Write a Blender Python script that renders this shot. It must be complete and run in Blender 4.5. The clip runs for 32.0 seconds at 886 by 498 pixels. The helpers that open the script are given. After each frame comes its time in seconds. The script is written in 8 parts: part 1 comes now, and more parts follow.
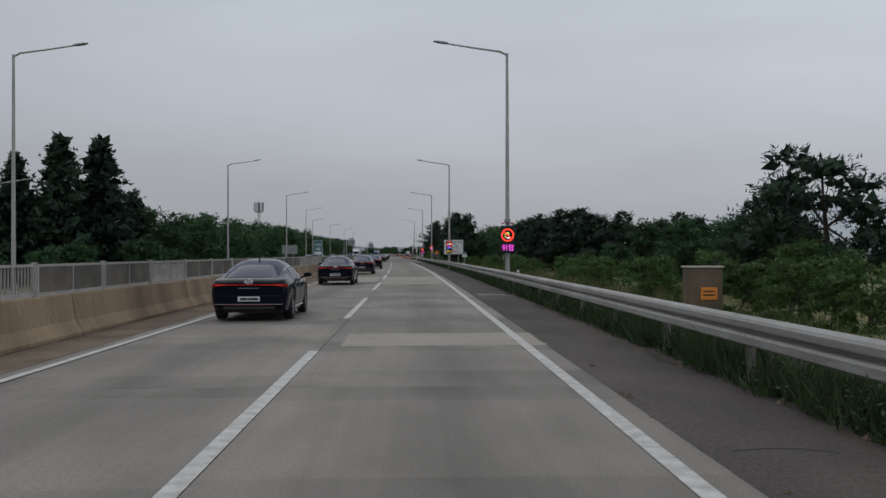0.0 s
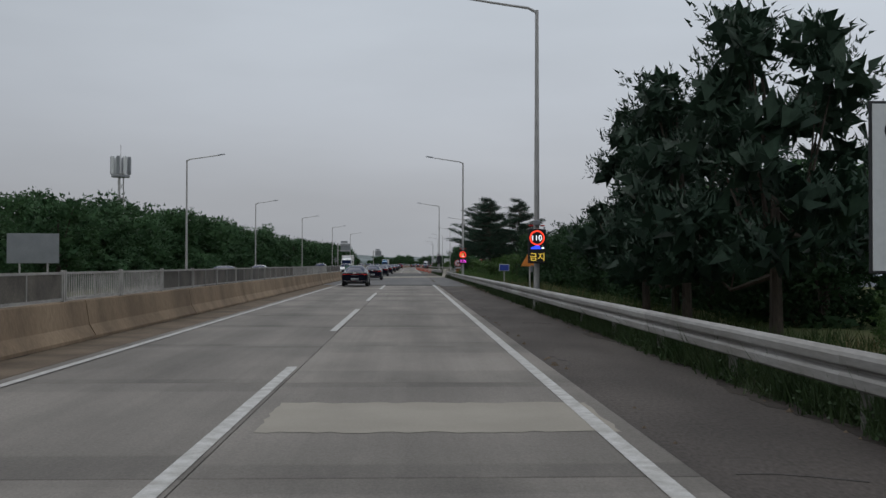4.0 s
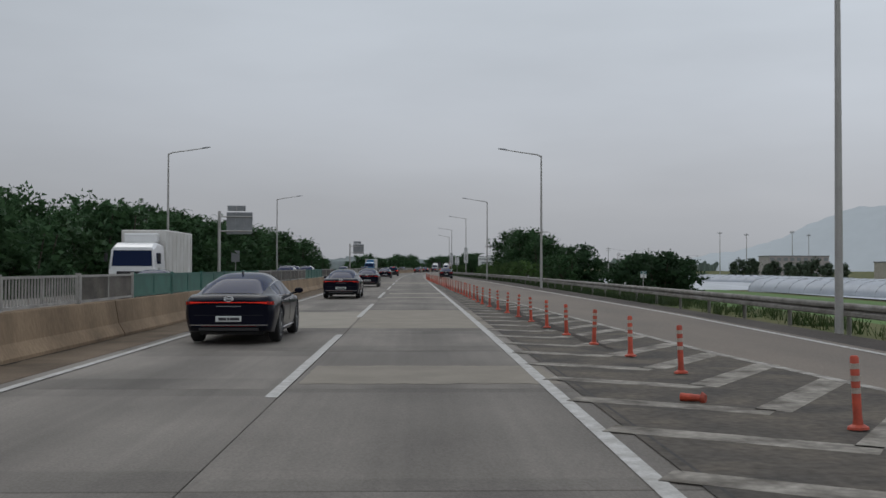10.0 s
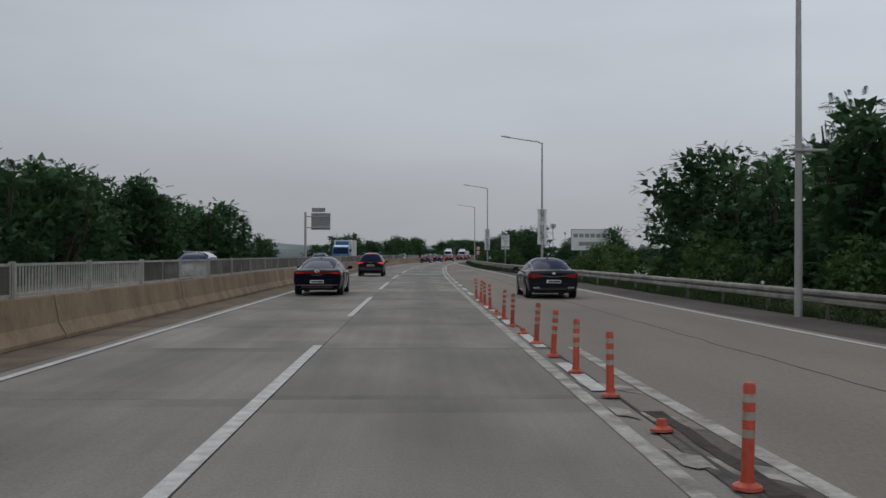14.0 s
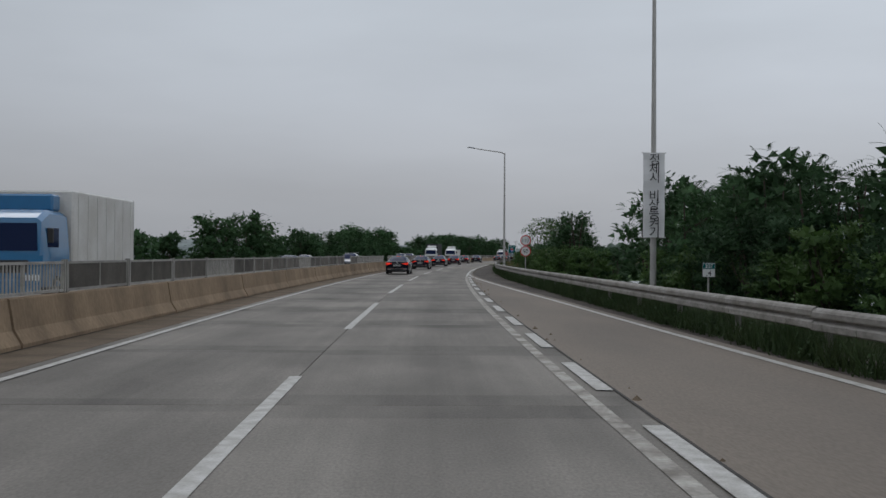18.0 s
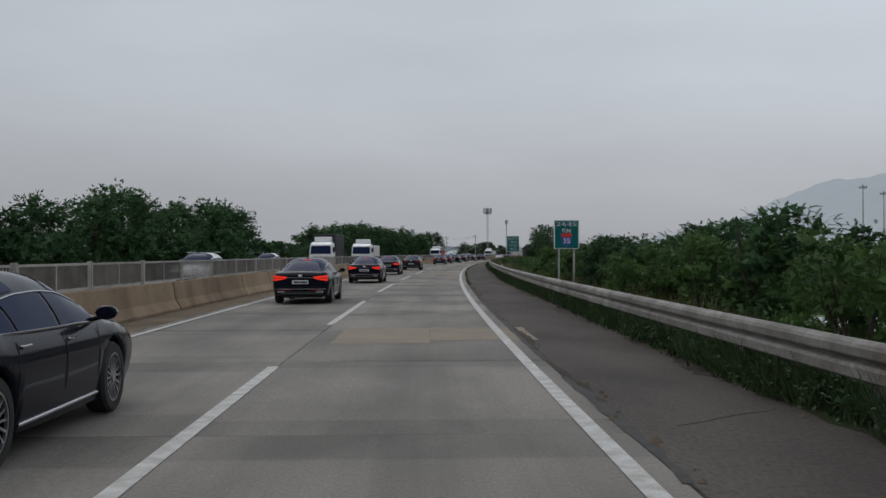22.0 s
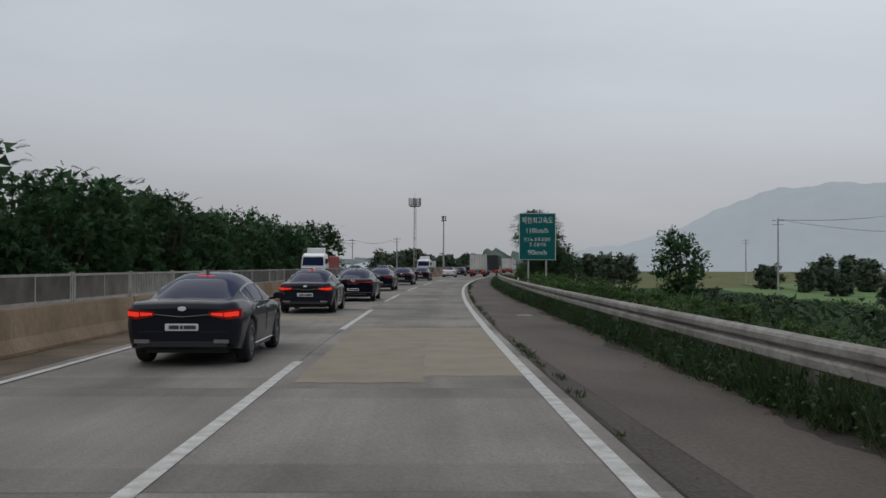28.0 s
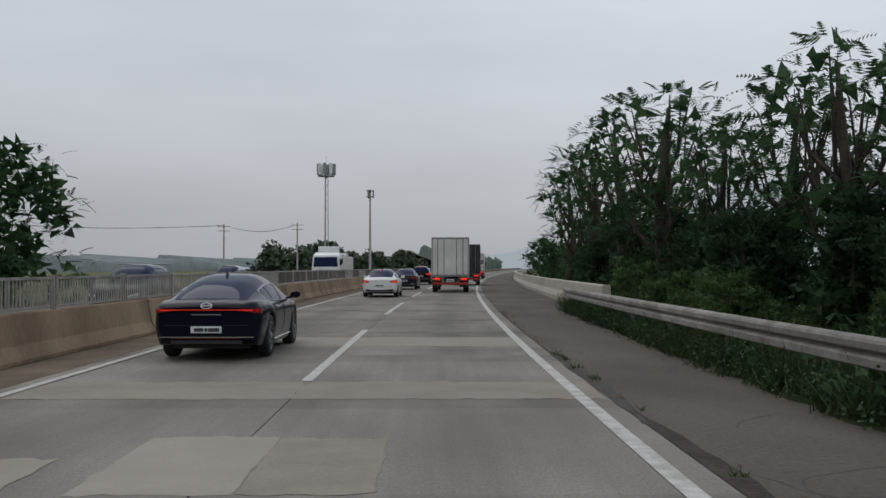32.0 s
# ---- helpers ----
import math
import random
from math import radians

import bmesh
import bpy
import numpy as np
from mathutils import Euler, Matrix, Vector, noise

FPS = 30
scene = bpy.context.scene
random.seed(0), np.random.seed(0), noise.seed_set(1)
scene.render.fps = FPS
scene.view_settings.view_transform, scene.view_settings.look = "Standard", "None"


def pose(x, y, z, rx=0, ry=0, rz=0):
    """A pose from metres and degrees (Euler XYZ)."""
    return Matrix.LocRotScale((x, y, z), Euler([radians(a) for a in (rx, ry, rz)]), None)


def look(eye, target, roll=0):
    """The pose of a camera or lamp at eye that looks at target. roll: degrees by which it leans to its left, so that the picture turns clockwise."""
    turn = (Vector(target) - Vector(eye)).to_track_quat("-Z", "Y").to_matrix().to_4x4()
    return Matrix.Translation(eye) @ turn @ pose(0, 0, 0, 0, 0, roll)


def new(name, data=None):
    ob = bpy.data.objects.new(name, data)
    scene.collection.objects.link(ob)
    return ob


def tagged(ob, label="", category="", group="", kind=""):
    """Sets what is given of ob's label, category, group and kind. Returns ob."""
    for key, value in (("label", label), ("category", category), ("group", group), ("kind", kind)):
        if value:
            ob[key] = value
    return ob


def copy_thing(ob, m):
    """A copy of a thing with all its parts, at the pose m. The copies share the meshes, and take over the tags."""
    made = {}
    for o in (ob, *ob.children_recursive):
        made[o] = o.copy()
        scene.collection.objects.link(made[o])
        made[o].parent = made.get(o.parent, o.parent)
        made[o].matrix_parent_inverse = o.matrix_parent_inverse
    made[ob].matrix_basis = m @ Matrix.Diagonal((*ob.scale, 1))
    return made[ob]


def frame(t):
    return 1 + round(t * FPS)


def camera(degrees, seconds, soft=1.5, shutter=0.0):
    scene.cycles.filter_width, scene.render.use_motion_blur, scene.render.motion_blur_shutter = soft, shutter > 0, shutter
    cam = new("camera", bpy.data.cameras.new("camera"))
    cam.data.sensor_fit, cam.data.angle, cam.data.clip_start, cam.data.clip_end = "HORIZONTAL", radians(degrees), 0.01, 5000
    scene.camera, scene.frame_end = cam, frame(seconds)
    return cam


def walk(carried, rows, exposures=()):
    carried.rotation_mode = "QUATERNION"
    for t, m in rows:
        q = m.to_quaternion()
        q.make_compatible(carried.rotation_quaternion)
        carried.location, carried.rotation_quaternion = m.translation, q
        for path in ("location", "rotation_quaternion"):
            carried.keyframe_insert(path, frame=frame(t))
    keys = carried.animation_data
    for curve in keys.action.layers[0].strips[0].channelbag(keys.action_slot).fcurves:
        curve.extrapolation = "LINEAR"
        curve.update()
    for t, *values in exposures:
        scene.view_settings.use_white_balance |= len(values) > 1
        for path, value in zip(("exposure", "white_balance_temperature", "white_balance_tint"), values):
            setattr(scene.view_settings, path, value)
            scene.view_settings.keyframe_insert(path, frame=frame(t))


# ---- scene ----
cam = camera(48.0, 32.0)
# seconds, eye x, eye y, heading, pitch, roll (degrees); the eye rides 1.6 m above the road
ROWS = [
    (0, 0.00, 0.00, 1.67, 0.27, -0.14),
    (0.5, -0.02, 15.03, 1.53, 0.42, -0.23),
    (1, -0.07, 30.00, 1.43, 0.55, -0.17),
    (1.5, -0.14, 44.93, 1.35, 0.63, -0.30),
    (2, -0.23, 59.79, 1.26, 0.76, 0.21),
    (2.5, -0.35, 74.59, 1.12, 0.58, -0.21),
    (3, -0.51, 89.32, 0.94, 0.78, 0.06),
    (3.5, -0.72, 103.97, 0.77, 0.81, 0.46),
    (4, -0.96, 118.55, 0.66, 0.87, 0.11),
    (4.5, -1.22, 133.06, 0.59, 0.93, 0.00),
    (5, -1.50, 147.50, 0.55, 0.98, -0.09),
    (5.5, -1.78, 161.87, 0.53, 1.04, -0.39),
    (6, -2.06, 176.17, 0.52, 1.05, -0.44),
    (6.5, -2.36, 190.39, 0.45, 1.01, -0.56),
    (7, -2.67, 204.52, 0.32, 0.94, -0.61),
    (7.5, -3.01, 218.55, 0.23, 0.95, -0.36),
    (8, -3.36, 232.47, 0.26, 1.10, -0.45),
    (8.5, -3.68, 246.27, 0.38, 1.04, -0.30),
    (9, -3.97, 259.94, 0.51, 1.06, -0.06),
    (9.5, -4.24, 273.46, 0.54, 1.12, 0.12),
    (10, -4.51, 286.84, 0.47, 1.05, 0.11),
    (10.5, -4.80, 300.08, 0.36, 1.04, 0.52),
    (11, -5.11, 313.22, 0.29, 1.12, 0.76),
    (11.5, -5.42, 326.27, 0.30, 0.92, 0.99),
    (12, -5.73, 339.27, 0.32, 0.66, 0.42),
    (12.5, -6.03, 352.23, 0.32, 1.09, 0.09),
    (13, -6.34, 365.16, 0.27, 0.81, 0.18),
    (13.5, -6.66, 378.07, 0.23, 0.60, 0.23),
    (14, -6.98, 390.96, 0.21, 0.30, 0.11),
    (14.5, -7.30, 403.85, 0.26, 0.66, -0.20),
    (15, -7.61, 416.72, 0.36, 0.67, -0.04),
    (15.5, -7.88, 429.58, 0.50, 0.68, 0.00),
    (16, -8.12, 442.42, 0.69, 0.68, 0.07),
    (16.5, -8.32, 455.23, 0.91, 0.69, 0.27),
    (17, -8.46, 467.99, 1.17, 0.51, 0.25),
    (17.5, -8.53, 480.71, 1.48, 0.09, 0.26),
    (18, -8.53, 493.35, 1.90, 0.31, 0.34),
    (18.5, -8.42, 505.90, 2.42, 0.29, 0.18),
    (19, -8.19, 518.36, 3.01, 0.41, -0.06),
    (19.5, -7.83, 530.72, 3.67, 0.70, -0.19),
    (20, -7.33, 542.97, 4.31, 0.62, -0.44),
    (20.5, -6.70, 555.11, 4.94, 0.43, -0.36),
    (21, -5.95, 567.12, 5.57, 0.59, -0.23),
    (21.5, -5.07, 579.01, 6.18, 0.17, -0.19),
    (22, -4.08, 590.78, 6.78, 0.28, -0.18),
    (22.5, -2.98, 602.42, 7.32, 0.42, -0.09),
    (23, -1.79, 613.94, 7.77, 0.66, -0.08),
    (23.5, -0.53, 625.32, 8.18, 0.56, -0.26),
    (24, 0.79, 636.58, 8.59, 0.54, -0.25),
    (24.5, 2.19, 647.72, 9.03, 0.87, -0.22),
    (25, 3.65, 658.72, 9.45, 0.95, -0.26),
    (25.5, 5.18, 669.61, 9.84, 1.12, -0.01),
    (26, 6.77, 680.39, 10.22, 1.05, -0.00),
    (26.5, 8.41, 691.10, 10.58, 0.99, 0.01),
    (27, 10.12, 701.77, 10.95, 0.92, 0.03),
    (27.5, 11.90, 712.43, 11.35, 0.85, 0.12),
    (28, 13.77, 723.11, 11.80, 0.99, 0.16),
    (28.5, 15.73, 733.85, 12.24, 1.08, 0.28),
    (29, 17.79, 744.68, 12.65, 0.89, 0.33),
    (29.5, 19.95, 755.60, 13.06, 1.03, 0.24),
    (30, 22.22, 766.63, 13.50, 0.94, -0.00),
    (30.5, 24.61, 777.77, 14.01, 0.86, -0.14),
    (31, 27.13, 789.03, 14.60, 0.83, -0.04),
    (31.5, 29.81, 800.40, 15.25, 1.03, -0.07),
    (32, 32.66, 811.90, 15.93, 1.04, 0.00),
]


def eye_pose(x, y, head, pitch, roll):
    a, b = radians(head), radians(pitch)
    e = Vector((x, y, 1.6))
    return look(e, e + Vector((math.sin(a) * math.cos(b), math.cos(a) * math.cos(b), math.sin(b))) * 10, roll)


walk(cam, [(t, eye_pose(*r)) for t, *r in ROWS], exposures=[(0, -0.04, 6340, 10), (5.5, -0.04, 6340, 10), (7, 0.16, 6550, 10), (8, 0.17, 6780, 11), (9, -0.04, 6580, 10), (10.5, -0.02, 6340, 10), (12, -0.04, 6340, 10), (20, -0.04, 6330, 10), (24, 0, 6450, 10), (28, 0, 6450, 10), (31, 0.1, 6450, 10), (32, 0.1, 6450, 10)])

# ---------------------------------------------------------------- light
SUN_ELEV, SUN_ROT = radians(48), radians(200)
world = bpy.data.worlds.new("overcast")
scene.world = world
world.use_nodes = True
wn, wl = world.node_tree.nodes, world.node_tree.links
wn.clear()
w_out, w_bg = wn.new("ShaderNodeOutputWorld"), wn.new("ShaderNodeBackground")
w_sky = wn.new("ShaderNodeTexSky")
w_sky.sky_type, w_sky.sun_disc = "NISHITA", False
w_sky.sun_elevation, w_sky.sun_rotation = SUN_ELEV, SUN_ROT
w_sky.air_density, w_sky.dust_density, w_sky.ozone_density = 1.0, 6.0, 1.0
w_hsv = wn.new("ShaderNodeHueSaturation")
w_hsv.inputs["Saturation"].default_value = 0.1
w_hsv.inputs["Value"].default_value = 1.0
# cloud deck: a nearly even grey with soft lighter and darker areas, duller at the horizon, paler towards the hidden sun
w_co, w_map, w_noi = wn.new("ShaderNodeTexCoord"), wn.new("ShaderNodeMapping"), wn.new("ShaderNodeTexNoise")
w_map.inputs["Scale"].default_value = (1.0, 1.0, 4.0)
w_noi.inputs["Scale"].default_value, w_noi.inputs["Detail"].default_value = 1.6, 5.0
w_sep, w_ramp = wn.new("ShaderNodeSeparateXYZ"), wn.new("ShaderNodeValToRGB")
el = w_ramp.color_ramp.elements
el[0].position, el[0].color = 0.0, (3.9, 4.0, 4.2, 1)
el[1].position, el[1].color = 0.55, (6.4, 6.85, 7.55, 1)
for p, c in ((0.06, (4.25, 4.35, 4.55)), (0.16, (4.9, 5.2, 5.6)), (0.28, (5.4, 5.85, 6.35))):
    e = el.new(p)
    e.color = (*c, 1)
w_cl = wn.new("ShaderNodeMapRange")
w_cl.inputs["From Min"].default_value, w_cl.inputs["From Max"].default_value = 0.3, 0.7
w_cl.inputs["To Min"].default_value, w_cl.inputs["To Max"].default_value = 0.9, 1.15
w_side, w_both = wn.new("ShaderNodeMapRange"), wn.new("ShaderNodeMath")
w_side.inputs["From Min"].default_value, w_side.inputs["From Max"].default_value = -0.45, 0.6
w_side.inputs["To Min"].default_value, w_side.inputs["To Max"].default_value = 0.87, 1.1
w_both.operation = "MULTIPLY"
w_mul, w_mix = wn.new("ShaderNodeVectorMath"), wn.new("ShaderNodeMix")
w_mul.operation = "SCALE"
w_mix.data_type = "RGBA"
w_mix.inputs[0].default_value = 0.9
wl.new(w_co.outputs["Generated"], w_map.inputs[0])
wl.new(w_map.outputs[0], w_noi.inputs["Vector"])
wl.new(w_co.outputs["Generated"], w_sep.inputs[0])
wl.new(w_sep.outputs["Z"], w_ramp.inputs[0])
wl.new(w_noi.outputs["Fac"], w_cl.inputs["Value"])
wl.new(w_ramp.outputs["Color"], w_mul.inputs[0])
wl.new(w_sep.outputs["X"], w_side.inputs["Value"])
wl.new(w_cl.outputs[0], w_both.inputs[0])
wl.new(w_side.outputs[0], w_both.inputs[1])
wl.new(w_both.outputs[0], w_mul.inputs["Scale"])
wl.new(w_sky.outputs[0], w_hsv.inputs["Color"])
wl.new(w_hsv.outputs[0], w_mix.inputs[6])
wl.new(w_mul.outputs[0], w_mix.inputs[7])
wl.new(w_mix.outputs[2], w_bg.inputs["Color"])
w_bg.inputs["Strength"].default_value = 0.1
wl.new(w_bg.outputs[0], w_out.inputs[0])
sun = new("sun", bpy.data.lights.new("sun", "SUN"))
sun.data.energy, sun.data.angle, sun.data.color = 0.5, radians(40), (1.0, 0.96, 0.9)
sun.matrix_world = look((0, 0, 60), (60 * math.cos(SUN_ELEV) * math.sin(-SUN_ROT), 60 * math.cos(SUN_ELEV) * math.cos(SUN_ROT), 60 - 60 * math.sin(SUN_ELEV)))
scene.view_settings.exposure = 0.0

# ---------------------------------------------------------------- materials
MATS = {}


def mat(name, col, rough=0.8, metal=0.0, vary=0.15, scale=3.0, fine=60.0, bump=0.0, rand=0.0, col2=None, spec=0.5, emit=0.0, coat=0.0, stretch=(1, 1, 1), alpha=1.0, trans=0.0, track=0.0, coat_ior=1.5, band=0.0, leaf=0.0):
    """Paint with two scales of noise, an optional second colour for stains, bump, and a shift from piece to piece."""
    if name in MATS:
        return MATS[name]
    m = MATS[name] = bpy.data.materials.new(name)
    m.use_nodes = True
    n, l = m.node_tree.nodes, m.node_tree.links
    b = n["Principled BSDF"]
    b.inputs["Roughness"].default_value, b.inputs["Metallic"].default_value = rough, metal
    b.inputs["Specular IOR Level"].default_value = spec
    b.inputs["Coat Weight"].default_value = coat
    b.inputs["Coat Roughness"].default_value = 0.05
    b.inputs["Coat IOR"].default_value = coat_ior
    b.inputs["Alpha"].default_value = alpha
    b.inputs["Transmission Weight"].default_value = trans
    b.inputs["Base Color"].default_value = (*col, 1)
    if emit:
        b.inputs["Emission Color"].default_value = (*col, 1)
        b.inputs["Emission Strength"].default_value = emit
    if not vary and not rand:
        return m
    co, mp = n.new("ShaderNodeTexCoord"), n.new("ShaderNodeMapping")
    mp.inputs["Scale"].default_value = stretch
    l.new(co.outputs["Object"], mp.inputs[0])
    src = mp.outputs[0]
    if rand:
        oi, ad = n.new("ShaderNodeObjectInfo"), n.new("ShaderNodeVectorMath")
        ad.operation = "MULTIPLY_ADD"
        ad.inputs[1].default_value = (37, 91, 53)
        l.new(oi.outputs["Random"], ad.inputs[0])
        l.new(mp.outputs[0], ad.inputs[2])
        src = ad.outputs[0]
    big, small = n.new("ShaderNodeTexNoise"), n.new("ShaderNodeTexNoise")
    big.inputs["Scale"].default_value, big.inputs["Detail"].default_value = scale, 6
    small.inputs["Scale"].default_value, small.inputs["Detail"].default_value = fine, 3
    l.new(src, big.inputs["Vector"])
    l.new(src, small.inputs["Vector"])
    mix = n.new("ShaderNodeMix")
    mix.data_type = "RGBA"
    ramp = n.new("ShaderNodeMapRange")
    ramp.inputs["From Min"].default_value, ramp.inputs["From Max"].default_value = 0.35, 0.65
    l.new(big.outputs["Fac"], ramp.inputs["Value"])
    l.new(ramp.outputs[0], mix.inputs[0])
    c2 = col2 or tuple(c * (1 - 2 * vary) for c in col)
    mix.inputs[6].default_value, mix.inputs[7].default_value = (*col, 1), (*c2, 1)
    out = mix.outputs[2]
    fac = n.new("ShaderNodeMapRange")
    fac.inputs["From Min"].default_value, fac.inputs["From Max"].default_value = 0.25, 0.75
    fac.inputs["To Min"].default_value, fac.inputs["To Max"].default_value = 1 - vary, 1 + vary
    l.new(small.outputs["Fac"], fac.inputs["Value"])
    mul = n.new("ShaderNodeVectorMath")
    mul.operation = "SCALE"
    l.new(out, mul.inputs[0])
    l.new(fac.outputs[0], mul.inputs["Scale"])
    out = mul.outputs[0]
    if rand:
        rm, m2 = n.new("ShaderNodeMapRange"), n.new("ShaderNodeVectorMath")
        rm.inputs["To Min"].default_value, rm.inputs["To Max"].default_value = 1 - rand, 1 + rand
        l.new(oi.outputs["Random"], rm.inputs["Value"])
        m2.operation = "SCALE"
        l.new(out, m2.inputs[0])
        l.new(rm.outputs[0], m2.inputs["Scale"])
        out = m2.outputs[0]
    if track:
        # rubber and oil between the wheel paths, and streaks drawn out along the lane
        sx, ab, tr, m3 = n.new("ShaderNodeSeparateXYZ"), n.new("ShaderNodeMath"), n.new("ShaderNodeMapRange"), n.new("ShaderNodeVectorMath")
        l.new(co.outputs["Object"], sx.inputs[0])
        ab.operation = "ABSOLUTE"
        l.new(sx.outputs["X"], ab.inputs[0])
        tr.interpolation_type = "SMOOTHSTEP"
        tr.inputs["From Min"].default_value, tr.inputs["From Max"].default_value = 0.1, 0.75
        tr.inputs["To Min"].default_value, tr.inputs["To Max"].default_value = 1 - track, 1.0
        l.new(ab.outputs[0], tr.inputs["Value"])
        st, mp2, sr, mm = n.new("ShaderNodeTexNoise"), n.new("ShaderNodeMapping"), n.new("ShaderNodeMapRange"), n.new("ShaderNodeMath")
        mp2.inputs["Scale"].default_value = (5.0, 0.12, 1)
        l.new(src, mp2.inputs[0])
        l.new(mp2.outputs[0], st.inputs["Vector"])
        st.inputs["Scale"].default_value, st.inputs["Detail"].default_value = 1.0, 5
        sr.inputs["From Min"].default_value, sr.inputs["From Max"].default_value = 0.3, 0.7
        sr.inputs["To Min"].default_value, sr.inputs["To Max"].default_value = 1 - track * 0.55, 1 + track * 0.3
        l.new(st.outputs["Fac"], sr.inputs["Value"])
        mm.operation = "MULTIPLY"
        l.new(tr.outputs[0], mm.inputs[0])
        l.new(sr.outputs[0], mm.inputs[1])
        m3.operation = "SCALE"
        l.new(out, m3.inputs[0])
        l.new(mm.outputs[0], m3.inputs["Scale"])
        out = m3.outputs[0]
    if band:
        # dark worn strips across the ends of some slabs
        sx2, ay, off, br, gate, mu, inv, m4 = n.new("ShaderNodeSeparateXYZ"), n.new("ShaderNodeMath"), n.new("ShaderNodeMath"), n.new("ShaderNodeMapRange"), n.new("ShaderNodeMapRange"), n.new("ShaderNodeMath"), n.new("ShaderNodeMapRange"), n.new("ShaderNodeVectorMath")
        l.new(co.outputs["Object"], sx2.inputs[0])
        ay.operation, off.operation, mu.operation, m4.operation = "ABSOLUTE", "MULTIPLY_ADD", "MULTIPLY", "SCALE"
        l.new(sx2.outputs["Y"], ay.inputs[0])
        l.new(oi.outputs["Random"], off.inputs[0])
        off.inputs[1].default_value = 1.4
        l.new(ay.outputs[0], off.inputs[2])
        br.inputs["From Min"].default_value, br.inputs["From Max"].default_value = 2.75, 2.85
        l.new(off.outputs[0], br.inputs["Value"])
        gate.inputs["From Min"].default_value, gate.inputs["From Max"].default_value = 0.2, 0.8
        l.new(big.outputs["Fac"], gate.inputs["Value"])
        l.new(br.outputs[0], mu.inputs[0])
        l.new(gate.outputs[0], mu.inputs[1])
        inv.inputs["To Min"].default_value, inv.inputs["To Max"].default_value = 1.0, 1 - 2 * band
        l.new(mu.outputs[0], inv.inputs["Value"])
        l.new(out, m4.inputs[0])
        l.new(inv.outputs[0], m4.inputs["Scale"])
        out = m4.outputs[0]
    l.new(out, b.inputs["Base Color"])
    if leaf:
        # light that shines through the leaf
        tl, ms = n.new("ShaderNodeBsdfTranslucent"), n.new("ShaderNodeMixShader")
        ms.inputs[0].default_value = leaf
        l.new(out, tl.inputs["Color"])
        l.new(b.outputs[0], ms.inputs[1])
        l.new(tl.outputs[0], ms.inputs[2])
        l.new(ms.outputs[0], n["Material Output"].inputs["Surface"])
    if bump:
        bp = n.new("ShaderNodeBump")
        bp.inputs["Strength"].default_value, bp.inputs["Distance"].default_value = bump, 0.02
        l.new(small.outputs["Fac"], bp.inputs["Height"])
        l.new(bp.outputs[0], b.inputs["Normal"])
    return m


CONC = mat("road_concrete", (0.2, 0.182, 0.158), 0.85, vary=0.12, scale=0.5, fine=38, bump=0.35, rand=0.11, stretch=(1.2, 0.5, 1), spec=0.3, track=0.14)
CONC_S = mat("slab_concrete", (0.224, 0.202, 0.175), 0.85, vary=0.15, scale=0.5, fine=38, bump=0.45, rand=0.11, stretch=(1.2, 0.5, 1), spec=0.3, track=0.16, band=0.15)
CONC_G = mat("grey_slab_concrete", (0.224, 0.205, 0.18), 0.85, vary=0.17, scale=0.5, fine=34, bump=0.5, rand=0.12, stretch=(1.2, 0.5, 1), spec=0.3, track=0.15, band=0.18)
CONC_M = mat("merge_concrete", (0.196, 0.165, 0.134), 0.88, vary=0.16, scale=0.3, fine=30, bump=0.4, stretch=(1.2, 0.3, 1), col2=(0.15, 0.128, 0.107), spec=0.3)
TURF = mat("verge_turf", (0.018, 0.03, 0.011), 0.95, vary=0.35, scale=2.5, fine=22, bump=1.0, col2=(0.034, 0.04, 0.017), spec=0.1)
SOIL = mat("shoulder_soil", (0.036, 0.03, 0.025), 0.95, vary=0.3, scale=1.5, fine=16, bump=0.8, col2=(0.06, 0.05, 0.041), spec=0.2)
CONC_L = mat("new_concrete", (0.285, 0.258, 0.212), 0.85, vary=0.06, scale=1.1, fine=30, bump=0.2, rand=0.08, spec=0.3)
CONC_T = mat("tan_concrete", (0.24, 0.202, 0.15), 0.88, vary=0.08, scale=1.3, fine=30, bump=0.2, rand=0.05, spec=0.3)
ASPH = mat("old_asphalt", (0.056, 0.048, 0.042), 0.92, vary=0.32, scale=0.6, fine=26, bump=0.9, col2=(0.09, 0.077, 0.067), stretch=(1, 0.4, 1), spec=0.2)
ASPH_D = mat("dark_asphalt", (0.1, 0.098, 0.096), 0.85, vary=0.14, scale=0.4, fine=70, bump=0.4, col2=(0.135, 0.13, 0.124), stretch=(1.5, 0.15, 1), spec=0.3)
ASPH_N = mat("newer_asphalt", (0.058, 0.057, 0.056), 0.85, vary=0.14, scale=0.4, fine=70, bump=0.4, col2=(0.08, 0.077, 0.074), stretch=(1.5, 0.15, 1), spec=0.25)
GORE = mat("gore_concrete", (0.125, 0.106, 0.084), 0.92, vary=0.3, scale=0.9, fine=9, bump=0.6, col2=(0.06, 0.055, 0.049), spec=0.2)
CONC_F = mat("faint_repair", (0.25, 0.222, 0.18), 0.88, vary=0.08, scale=1.3, fine=30, bump=0.2, rand=0.05, spec=0.3)
SHOULD = mat("brown_shoulder", (0.1, 0.084, 0.069), 0.92, vary=0.2, scale=0.5, fine=22, bump=0.6, col2=(0.074, 0.063, 0.053), stretch=(1, 0.4, 1), spec=0.2)
DIRT = mat("roadside_dirt", (0.17, 0.13, 0.092), 0.95, vary=0.2, scale=0.8, fine=25, bump=0.5, spec=0.2)
